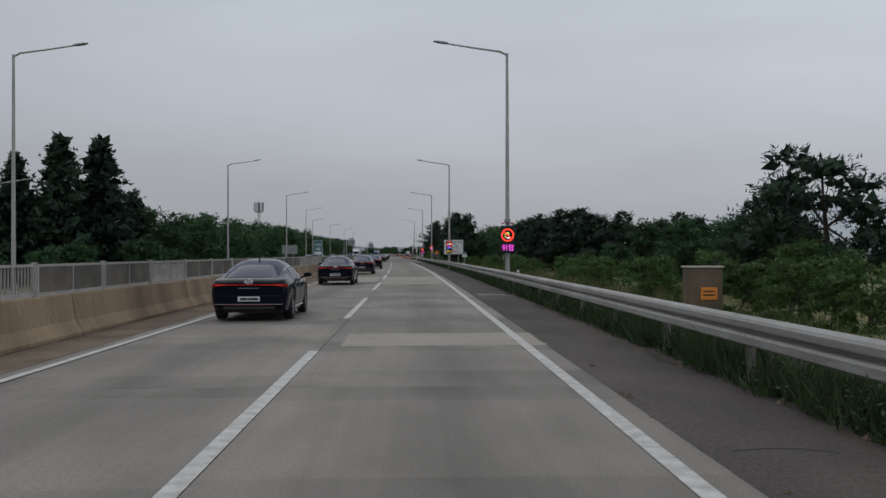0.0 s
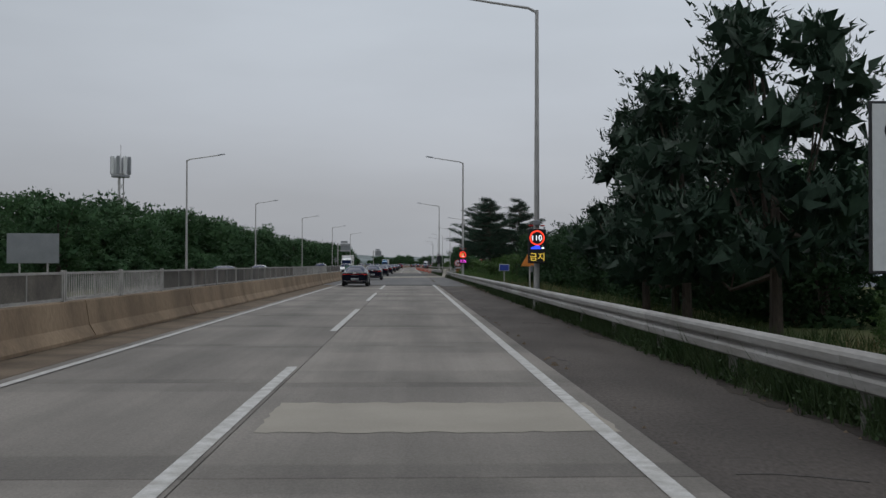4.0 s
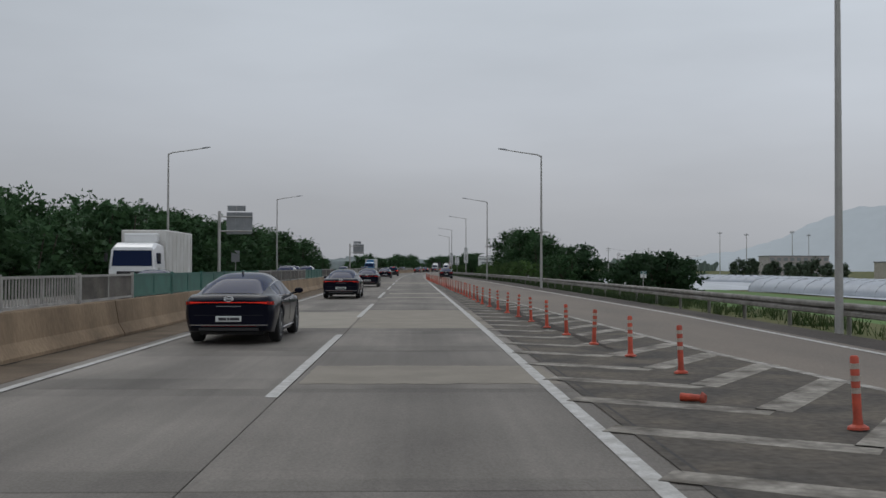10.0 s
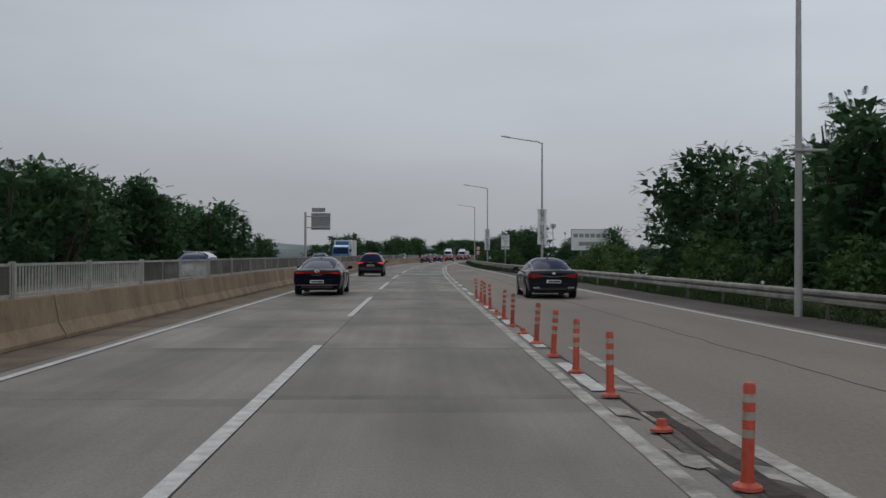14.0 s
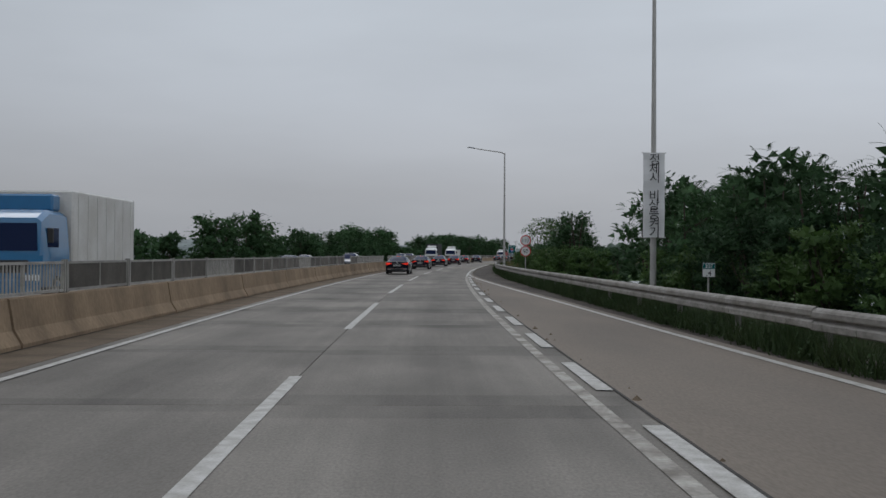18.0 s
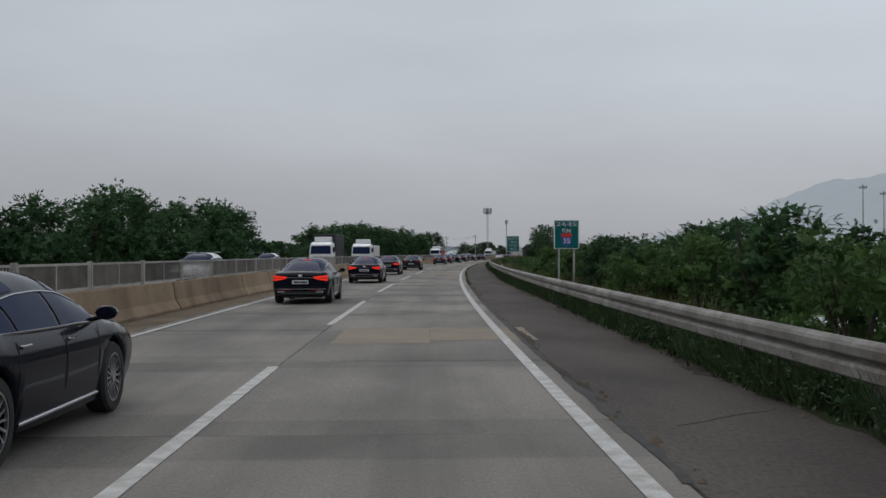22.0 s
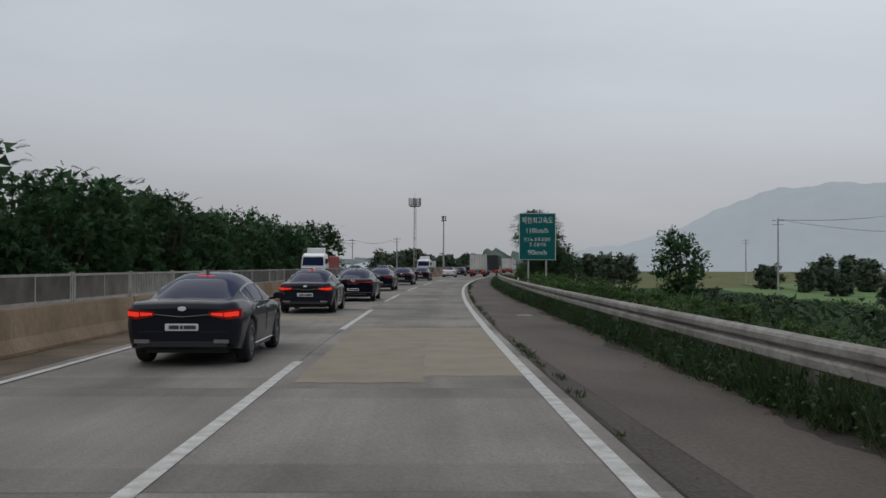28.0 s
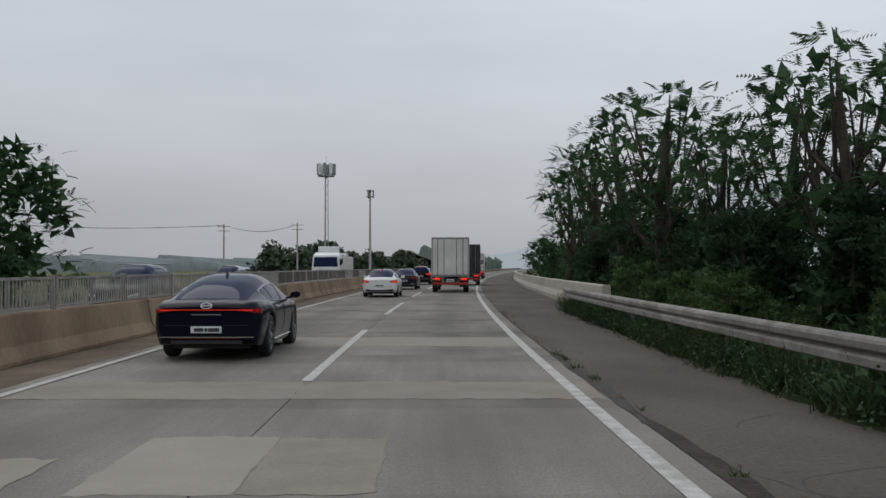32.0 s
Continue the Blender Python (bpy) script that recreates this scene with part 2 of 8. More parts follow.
BARR = mat("barrier_concrete", (0.29, 0.212, 0.138), 0.9, vary=0.16, scale=0.7, fine=14, bump=0.4, rand=0.08, col2=(0.175, 0.126, 0.083), stretch=(1, 1, 0.45), spec=0.2)
WALLC = mat("parapet_concrete", (0.43, 0.4, 0.34), 0.85, vary=0.06, scale=0.7, fine=25, bump=0.2, rand=0.04, spec=0.3)
PAINT = mat("line_paint", (0.5, 0.49, 0.465), 0.7, vary=0.18, scale=5.0, fine=40, bump=0.2, col2=(0.34, 0.325, 0.295), spec=0.3)
PAINT_W = mat("worn_paint", (0.4, 0.38, 0.34), 0.8, vary=0.22, scale=2.4, fine=16, bump=0.15, col2=(0.17, 0.152, 0.13), spec=0.3)
HATCH = mat("dirty_hatching", (0.33, 0.305, 0.262), 0.85, vary=0.28, scale=1.8, fine=11, bump=0.2, col2=(0.11, 0.097, 0.08), spec=0.2)
FADED = mat("faded_paint", (0.2, 0.195, 0.185), 0.8, vary=0.2, scale=1.2, fine=14, col2=(0.1, 0.097, 0.092), spec=0.3)
FADED_C = mat("worn_screed", (0.26, 0.245, 0.22), 0.9, vary=0.25, scale=2.5, fine=14, bump=0.5, col2=(0.13, 0.12, 0.105), spec=0.2)
JOINT = mat("joint_filler", (0.05, 0.045, 0.04), 0.9, vary=0.2, scale=4, fine=30)
GALV = mat("galvanised_steel", (0.28, 0.272, 0.257), 0.6, 0.2, vary=0.16, scale=1.6, fine=16, bump=0.06, rand=0.12, col2=(0.19, 0.179, 0.16), stretch=(1, 0.3, 2))
GALV_O = mat("weathered_steel", (0.255, 0.242, 0.22), 0.75, 0.1, vary=0.22, scale=3.0, fine=18, bump=0.12, rand=0.14, col2=(0.15, 0.136, 0.117), stretch=(1, 0.5, 1))
ASPH_T = mat("dusty_asphalt", (0.118, 0.1, 0.084), 0.93, vary=0.22, scale=0.55, fine=30, bump=0.9, col2=(0.082, 0.07, 0.06), stretch=(1, 0.4, 1), spec=0.2)
POSTM = mat("post_steel", (0.2, 0.19, 0.17), 0.6, 0.3, vary=0.12, scale=4, fine=30, rand=0.08)
POLE = mat("pole_steel", (0.4, 0.39, 0.37), 0.55, 0.3, vary=0.08, scale=1.5, fine=25)
FENCE = mat("fence_frame", (0.36, 0.345, 0.315), 0.6, 0.2, vary=0.15, scale=3, fine=30, rand=0.2)
MESHM = mat("fence_mesh", (0.15, 0.132, 0.11), 0.75, 0.1, vary=0.25, scale=1.4, fine=24, rand=0.3, alpha=0.84)
GREENP = mat("green_panel", (0.045, 0.155, 0.12), 0.55, vary=0.15, scale=1.5, fine=30, rand=0.12, alpha=0.93)
GRASS = mat("grass_ground", (0.082, 0.105, 0.04), 0.95, vary=0.22, scale=0.12, fine=5, bump=0.6, col2=(0.15, 0.135, 0.065), spec=0.1)
BLADE = mat("grass_blade", (0.034, 0.064, 0.019), 0.7, vary=0.3, scale=0.7, fine=6, col2=(0.062, 0.086, 0.03), spec=0.2, leaf=0.2)
BLADE_L = mat("lush_blade", (0.05, 0.1, 0.028), 0.7, vary=0.3, scale=0.7, fine=6, col2=(0.085, 0.135, 0.04), spec=0.2, leaf=0.3)
BLADE_D = mat("verge_blade", (0.026, 0.05, 0.015), 0.7, vary=0.3, scale=0.7, fine=6, col2=(0.042, 0.062, 0.022), spec=0.2)
WEED = mat("weed_leaf", (0.035, 0.065, 0.02), 0.6, vary=0.3, scale=0.9, fine=5, col2=(0.022, 0.042, 0.014), spec=0.2)
DRY = mat("dry_grass", (0.2, 0.155, 0.08), 0.8, vary=0.25, scale=0.5, fine=6, col2=(0.12, 0.115, 0.05), spec=0.2)
RICE = mat("rice_field", (0.125, 0.2, 0.075), 0.9, vary=0.14, scale=0.05, fine=3, bump=0.4, col2=(0.105, 0.165, 0.062), spec=0.1)
LEAF = mat("leaf_green", (0.062, 0.12, 0.05), 0.65, vary=0.2, scale=0.9, fine=3, rand=0.22, col2=(0.04, 0.084, 0.038), spec=0.1, leaf=0.3)
LEAF_D = mat("leaf_dark", (0.044, 0.086, 0.038), 0.65, vary=0.2, scale=0.9, fine=3, rand=0.2, col2=(0.03, 0.062, 0.03), spec=0.1, leaf=0.3)
LEAF_B = mat("leaf_bright", (0.085, 0.15, 0.042), 0.6, vary=0.25, scale=0.9, fine=5, rand=0.2, col2=(0.055, 0.105, 0.032), spec=0.2, leaf=0.35)
NEEDLE = mat("pine_needles", (0.034, 0.062, 0.038), 0.6, vary=0.25, scale=0.8, fine=6, rand=0.2, col2=(0.021, 0.041, 0.026), spec=0.2, leaf=0.2)
BARK = mat("bark", (0.085, 0.066, 0.05), 0.9, vary=0.3, scale=2, fine=18, bump=0.7, stretch=(2, 2, 0.4))
BLACK = mat("black_plastic", (0.016, 0.016, 0.017), 0.5, vary=0.1)
RUBBER = mat("tyre_rubber", (0.018, 0.018, 0.018), 0.8, vary=0.15, scale=8)
ALLOY = mat("alloy", (0.42, 0.42, 0.43), 0.3, 0.9, vary=0.05, scale=6)
CHROME = mat("chrome", (0.42, 0.42, 0.44), 0.2, 1.0, vary=0)
BADGE = mat("badge_metal", (0.75, 0.76, 0.78), 0.35, 0.4, vary=0)
CARGLASS = mat("car_glass", (0.012, 0.02, 0.055), 0.03, 0.0, vary=0, spec=0.04)
NAVY = mat("black_blue_paint", (0.005, 0.006, 0.013), 0.3, 0.0, vary=0.04, coat=0.75, spec=0.03, coat_ior=1.2)
GRAPH = mat("graphite_paint", (0.012, 0.0135, 0.02), 0.35, 0.0, vary=0.04, coat=0.8, spec=0.04, coat_ior=1.2)
SILV = mat("grey_paint", (0.16, 0.17, 0.19), 0.3, 0.5, vary=0.04, coat=1.0)
WHITE = mat("white_paint", (0.72, 0.72, 0.71), 0.35, vary=0.04, scale=1.5, fine=20, coat=0.6)
BLUEP = mat("blue_paint", (0.03, 0.16, 0.33), 0.35, vary=0.05, coat=0.8)
REDP = mat("red_paint", (0.3, 0.03, 0.02), 0.5, vary=0.15, scale=2)
BOXW = mat("box_white", (0.62, 0.61, 0.58), 0.5, vary=0.06, scale=0.8, fine=12, col2=(0.5, 0.48, 0.44))
TARP = mat("dark_tarp", (0.025, 0.025, 0.028), 0.7, vary=0.2, scale=2)
TAIL = mat("tail_lamp", (0.8, 0.032, 0.014), 0.2, vary=0, emit=0.6)
TAIL_B = mat("light_bar", (0.6, 0.02, 0.01), 0.25, vary=0, emit=0.35)
TAIL_D = mat("tail_lamp_unlit", (0.25, 0.012, 0.01), 0.15, vary=0)
HEAD = mat("head_lamp", (0.7, 0.72, 0.75), 0.1, vary=0, spec=0.8)
PLATE = mat("number_plate", (0.62, 0.64, 0.63), 0.5, vary=0.03)
BARS = mat("plate_bars", (0.03, 0.03, 0.035), 0.6, vary=0)
ORANGE = mat("orange_plastic", (0.47, 0.06, 0.024), 0.55, vary=0.2, scale=3, fine=20, rand=0.15, col2=(0.3, 0.05, 0.025))
REFL = mat("reflective_band", (0.42, 0.36, 0.3), 0.4, vary=0.15, scale=8, rand=0.1)
SIGNW = mat("sign_white", (0.66, 0.67, 0.66), 0.45, vary=0.05, scale=1.5, fine=15)
SIGNG = mat("sign_green", (0.0015, 0.108, 0.105), 0.45, spec=0.2, vary=0.06, scale=1.5, fine=15)
SIGNBK = mat("sign_back", (0.27, 0.28, 0.29), 0.55, 0.4, vary=0.08, scale=1.2, fine=20)
INK = mat("sign_ink", (0.02, 0.02, 0.022), 0.6, vary=0)
INKR = mat("sign_red", (0.5, 0.02, 0.02), 0.5, vary=0.05)
INKB = mat("sign_blue", (0.02, 0.05, 0.3), 0.5, vary=0.05)
INKO = mat("sign_orange", (0.75, 0.25, 0.03), 0.5, vary=0.1)
LEDBK = mat("led_panel", (0.012, 0.012, 0.014), 0.7, vary=0.1)
LED_R = mat("led_red", (1.0, 0.05, 0.02), 0.5, vary=0, emit=1.4)
LED_M = mat("led_magenta", (0.9, 0.08, 0.75), 0.5, vary=0, emit=1.2)
LED_Y = mat("led_yellow", (0.9, 0.62, 0.08), 0.5, vary=0, emit=0.7)
LED_W = mat("led_white", (0.9, 0.95, 1.0), 0.5, vary=0, emit=1.1)
LED_B = mat("led_blue", (0.03, 0.07, 1.0), 0.5, vary=0, emit=1.2)
LED_G = mat("led_green", (0.1, 0.9, 0.2), 0.5, vary=0, emit=1.0)
CLOTH = mat("banner_cloth", (0.68, 0.68, 0.68), 0.85, vary=0.05, scale=1.5)
VINYL = mat("greenhouse_film", (0.34, 0.37, 0.41), 0.35, vary=0.08, scale=0.3, fine=3)
MULCH = mat("field_film", (0.46, 0.48, 0.51), 0.4, vary=0.12, scale=0.12, fine=1.5, stretch=(3, 0.3, 1), col2=(0.3, 0.32, 0.33))
# brick lightened towards grey: distance haze put into the base colour
BRICK = mat("brick_cladding", (0.4, 0.36, 0.345), 0.85, vary=0.08, scale=0.4, fine=8)
# hills: mist put into the pale base colour, with a self-glow
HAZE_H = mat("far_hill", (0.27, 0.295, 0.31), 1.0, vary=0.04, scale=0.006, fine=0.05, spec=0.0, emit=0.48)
# woods far off: air haze is mixed into these two base colours
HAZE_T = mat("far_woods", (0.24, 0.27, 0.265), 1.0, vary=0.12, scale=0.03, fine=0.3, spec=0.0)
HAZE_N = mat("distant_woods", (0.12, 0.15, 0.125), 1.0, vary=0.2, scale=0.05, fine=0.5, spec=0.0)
WILD = mat("rough_weeds", (0.055, 0.09, 0.042), 0.9, vary=0.3, scale=0.25, fine=3, bump=0.8, col2=(0.036, 0.063, 0.032), spec=0.1, leaf=0.2)
# leaf green paled in its own colour to stand for misty air
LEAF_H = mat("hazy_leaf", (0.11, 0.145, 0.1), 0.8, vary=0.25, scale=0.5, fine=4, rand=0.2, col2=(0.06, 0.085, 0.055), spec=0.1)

# ---------------------------------------------------------------- the line of the road
# s: metres along the road, d: metres to the right of the lane divider; headings turn from knot to knot
KNOT_S = (-1500, 0, 60, 130, 180, 230, 280, 340, 400, 450, 500, 550, 600, 650, 700, 750, 800, 850, 920, 1050, 1150, 4500)
KNOT_H = (0.03, 0.03, -0.45, -1.33, -1.33, -1.11, -1.06, -1.4, -1.39, -0.94, 0.43, 2.5, 5.39, 7.52, 9.11, 11.14, 13.72, 16.39, 18.99, 21.49, 21.49, 21.49)
S0 = -1500
SS = np.arange(S0, 4500, 1.0)
HD = np.radians(np.interp(SS, KNOT_S, KNOT_H))
CX, CY = np.cumsum(np.sin(HD)), np.cumsum(np.cos(HD))
CX, CY = CX - CX[-S0] + -1.568, CY - CY[-S0]


def at(s, d=0.0, z=0.0):
    h = np.interp(s, SS, HD)
    return Vector((np.interp(s, SS, CX) + d * math.cos(h), np.interp(s, SS, CY) - d * math.sin(h), z))


def rf(s, d=0.0, z=0.0, turn=0.0):
    """Pose at a place of the road: x to the right, y ahead."""
    return Matrix.Translation(at(s, d, z)) @ Matrix.Rotation(-np.interp(s, SS, HD) + radians(turn), 4, "Z")


# ---------------------------------------------------------------- mesh tools
class Shape:
    """Collects vertices and faces."""

    def __init__(self):
        self.v, self.f, self.n = [], [], []

    def add(self, vs, fs):
        o = len(self.v)
        self.v += [tuple(p) for p in vs]
        self.f += [tuple(i + o for i in f) for f in fs]
        return self

    def box(self, c, size, m=None):
        x, y, z = (a / 2 for a in size)
        vs = [Vector((sx * x, sy * y, sz * z)) + Vector(c) for sx in (-1, 1) for sy in (-1, 1) for sz in (-1, 1)]
        if m:
            vs = [m @ p for p in vs]
        return self.add(vs, [(0, 1, 3, 2), (4, 6, 7, 5), (0, 4, 5, 1), (2, 3, 7, 6), (0, 2, 6, 4), (1, 5, 7, 3)])

    def bbox(self, c, size, b=0.02):
        """A box with its edges cut off by b."""
        x, y, z = (a / 2 for a in size)
        b = min(b, x * 0.9, y * 0.9, z * 0.9)
        bm = bmesh.new()
        bmesh.ops.create_cube(bm, size=1, matrix=Matrix.Translation(c) @ Matrix.Diagonal((*size, 1)))
        bmesh.ops.bevel(bm, geom=bm.edges[:], offset=b, segments=1, affect="EDGES")
        bm.verts.index_update()
        self.add([v.co for v in bm.verts], [[v.index for v in f.verts] for f in bm.faces])
        bm.free()
        return self

    def tube(self, pts, radii, n=8, caps=True):
        pts = [Vector(p) for p in pts]
        vs, fs = [], []
        for i, p in enumerate(pts):
            t = (pts[min(i + 1, len(pts) - 1)] - pts[max(i - 1, 0)]).normalized()
            u = t.orthogonal().normalized() if abs(t.z) > 0.9 else t.cross(Vector((0, 0, 1))).normalized()
            w = t.cross(u)
            r = radii[i] if hasattr(radii, "__len__") else radii
            vs += [p + (u * math.cos(a) + w * math.sin(a)) * r for a in (2 * math.pi * k / n for k in range(n))]
        for i in range(len(pts) - 1):
            fs += [(i * n + k, i * n + (k + 1) % n, (i + 1) * n + (k + 1) % n, (i + 1) * n + k) for k in range(n)]
        if caps:
            fs += [tuple(range(n))[::-1], tuple(range((len(pts) - 1) * n, len(pts) * n))]
        return self.add(vs, fs)

    def loft(self, rings, closed=True, caps=True):
        n = len(rings[0])
        vs = [p for r in rings for p in r]
        fs = []
        for i in range(len(rings) - 1):
            for k in range(n if closed else n - 1):
                fs.append((i * n + k, i * n + (k + 1) % n, (i + 1) * n + (k + 1) % n, (i + 1) * n + k))
        if caps:
            fs += [tuple(range(n))[::-1], tuple(range((len(rings) - 1) * n, len(rings) * n))]
        return self.add(vs, fs)

    def disc(self, c, r, n=24, axis="y", inner=0.0, thick=0.01, squash=1.0):
        """A flat round plate or ring facing along -y (or along x, z)."""
        def p(a, rr, off):
            u, w = math.cos(a) * rr, math.sin(a) * rr * squash
            q = {"y": (u, off, w), "x": (off, u, w), "z": (u, w, off)}[axis]
            return Vector(c) + Vector(q)
        an = [2 * math.pi * k / n for k in range(n)]
        if inner:
            vs = [p(a, rr, o) for o in (-thick / 2, thick / 2) for rr in (inner, r) for a in an]
            fs = []
            for k in range(n):
                j = (k + 1) % n
                fs += [(k, n + k, n + j, j), (2 * n + j, 3 * n + j, 3 * n + k, 2 * n + k), (n + k, 3 * n + k, 3 * n + j, n + j), (k, j, 2 * n + j, 2 * n + k)]
            return self.add(vs, fs)
        vs = [p(a, r, o) for o in (-thick / 2, thick / 2) for a in an]
        fs = [tuple(range(n)), tuple(range(2 * n - 1, n - 1, -1))] + [(k, n + k, n + (k + 1) % n, (k + 1) % n) for k in range(n)]
        return self.add(vs, fs)

    def mesh(self, name, material, smooth=False):
        me = bpy.data.meshes.new(name)
        me.from_pydata(self.v, [], self.f)
        bm = bmesh.new()
        bm.from_mesh(me)
        if len(bm.faces) < 20000 and not self.n:
            bmesh.ops.recalc_face_normals(bm, faces=bm.faces)
        bm.to_mesh(me)
        bm.free()
        me.materials.append(material)
        if smooth:
            me.polygons.foreach_set("use_smooth", [True] * len(me.polygons))
            me.set_sharp_from_angle(angle=radians(38))
        me.update()
        if self.n:
            me.polygons.foreach_set("use_smooth", [True] * len(me.polygons))
            me.normals_split_custom_set_from_vertices(self.n)
        return me


def part(name, shape, material, parent=None, label="", m=None, smooth=False):
    """Links a shape (or a finished mesh) as one object, under its thing if given."""
    me = shape if isinstance(shape, bpy.types.Mesh) else shape.mesh(name, material, smooth)
    ob = new(name, me)
    if parent:
        ob.parent = parent
    if m is not None:
        ob.matrix_basis = m
    return tagged(ob, label) if label else ob


def thing(name, m, label, category, group="", kind=""):
    ob = new(name)
    ob.empty_display_size = 0.2
    ob.matrix_basis = m
    return tagged(ob, label, category, group, kind)


def writing(text, height, material, parent, m, name="lettering", spacing=1.0, width=None, label=""):
    """Raised letters in the built-in font, centred on the pose m, reading along x and upright along z (facing -y)."""
    cu = bpy.data.curves.new("type", "FONT")
    cu.body, cu.size, cu.align_x, cu.align_y, cu.space_character = text, height * 1.38, "CENTER", "CENTER", spacing
    cu.extrude = 0.002
    ob = bpy.data.objects.new("type", cu)
    me = bpy.data.meshes.new_from_object(ob)
    bpy.data.objects.remove(ob)
    xs = [v.co.x for v in me.vertices]
    ys = [v.co.y for v in me.vertices]
    if xs:
        k = 1.0 if not width else width / (max(xs) - min(xs))
        me.transform(Matrix.Diagonal((k, 1, 1, 1)) @ Matrix.Translation((-(max(xs) + min(xs)) / 2, -(max(ys) + min(ys)) / 2, 0)))
    me.transform(Matrix.Rotation(math.pi / 2, 4, "X"))
    me.materials.clear()
    me.materials.append(material)
    return part(name, me, material, parent, label, m)


def ribbon(name, s0, s1, edges, z, material, step=3.0, label="", category="", kind="structure", thick=0.0):
    """A strip along the road between two edges, each a number or a table of (s, d)."""
    def e(k, s):
        q = edges[k]
        return q if not hasattr(q, "__len__") else float(np.interp(s, [a for a, _ in q], [b for _, b in q]))
    n = max(1, int(round((s1 - s0) / step)))
    sh = Shape()
    rows = [s0 + (s1 - s0) * i / n for i in range(n + 1)]
    vs = [at(s, e(k, s), z) for s in rows for k in (0, 1)]
    fs = [(2 * i, 2 * i + 1, 2 * i + 3, 2 * i + 2) for i in range(n)]
    if thick:
        vs += [at(s, e(k, s), z - thick) for s in rows for k in (0, 1)]
        o = 2 * (n + 1)
        for i in range(n):
            fs += [(2 * i, 2 * i + 2, o + 2 * i + 2, o + 2 * i), (2 * i + 1, o + 2 * i + 1, o + 2 * i + 3, 2 * i + 3)]
        fs += [(0, o, o + 1, 1), (2 * n, 2 * n + 1, o + 2 * n + 1, o + 2 * n)]
    ob = part(name, sh.add(vs, fs), material)
    return tagged(ob, label, category, "", kind)


# ---------------------------------------------------------------- ground, roads
def ground_height(s, d):
    """Road level on the bank, falling to the fields beyond the verges."""
    if d > 0:
        edge = float(np.interp(s, (-300, 225, 262, 300, 430, 520, 600, 900, 1100), (40, 30, 14, 16, 17, 12, 9.5, 11, 13)))
        low = float(np.interp(s, (-300, 200, 300, 520, 640, 1100), (-0.3, -0.3, -2.6, -2.6, -3.0, -3.0)))
        k = min(max((d - edge) / 7.0, 0), 1)
    else:
        edge, low = 19.5, -2.2
        k = min(max((-d - edge) / 8.0, 0), 1)
    k = k * k * (3 - 2 * k)
    return -0.12 + (low + 0.12) * k


def build_ground():
    ds = [-2600, -1500, -800, -400, -200, -110, -60, -40, -32, -28, -25, -22, -19, -16, -11, -5, 0, 5.5, 8, 10, 12, 14, 16, 18, 20, 23, 28, 36, 50, 75, 120, 200, 350, 600, 1000, 1300]
    ss = list(range(-1400, -100, 130)) + list(range(-100, 1200, 8)) + list(range(1200, 4401, 200))
    rnd = random.Random(3)
    vs = []
    for s in ss:
        for d in ds:
            far = abs(d) > 8.5 and abs(d) < 60
            vs.append(at(s, d, ground_height(s, d) + (rnd.uniform(-0.08, 0.08) if far else 0)))
    n = len(ds)
    fs = [(i * n + k, i * n + k + 1, (i + 1) * n + k + 1, (i + 1) * n + k) for i in range(len(ss) - 1) for k in range(n - 1)]
    me = Shape().add(vs, fs).mesh("ground", GRASS)
    me.polygons.foreach_set("use_smooth", [True] * len(me.polygons))
    tagged(new("ground", me), "green and straw-coloured rough grass on flat farmland", "ground", "", "structure")


build_ground()

LINE_L, EDGE_R = -3.62, 3.87
LINE_R = ((-150, 3.5), (100, 3.53), (184, 3.58), (213, 3.58), (241, 3.47), (330, 3.48), (400, 3.51), (480, 3.46), (526, 3.45), (575, 3.54), (600, 3.6), (640, 3.57), (668, 3.55), (733, 3.63), (756, 3.64), (778, 3.59), (800, 3.54), (4400, 3.54))
line_r = lambda off: tuple((s, d + off) for s, d in LINE_R)
RAMP_LINE = ((284, 10.0), (305, 10.3), (320, 10.6), (382, 10.0), (396, 9.9), (481, 7.9), (505, 7.05), (528, 6.05), (550, 4.75), (560, 4.15), (572, 3.62))
RAMP_LEFT = ((290, 8.7), (300, 7.75), (305, 7.25), (346, 5.6), (372, 4.95), (400, 4.35), (430, 4.15), (470, 4.05))
VERGE = ((-200, 5.45), (10, 5.5), (40, 5.58), (70, 5.76), (100, 5.86), (150, 6.05), (190, 6.25), (218, 6.2), (236, 6.05), (250, 5.9), (275, 5.75), (292, 5.5), (484, 10.1), (508, 8.6), (532, 7.4), (558, 6.17), (579, 5.94), (602, 5.9), (626, 6.18), (650, 6.05), (672, 6.32), (700, 6.15), (736, 5.98), (760, 6.22), (782, 5.95), (805, 5.86), (830, 6.03), (852, 6.2))
SHOULDER = ((-200, 5.7), (40, 5.8), (100, 6.1), (190, 6.5), (236, 6.4), (294, 5.7), (296, 9.0), (300, 12.0), (390, 12.3), (488, 10.2), (532, 7.9), (558, 6.5), (579, 6.25), (626, 6.5), (672, 6.65), (736, 6.4), (760, 6.55), (805, 6.3), (845, 6.7), (860, 7.2), (1100, 7.4), (4400, 7.4))
tagged(ribbon("road_base", -150, 1300, (-4.95, EDGE_R), -0.02, JOINT, 5), "dark joint bed under the concrete slabs", "road")
ribbon("hard_shoulder", -150, 1300, (EDGE_R + 0.012, SHOULDER), 0.0, ASPH, 2, "cracked dull grey asphalt hard shoulder", "shoulder", thick=0.1)
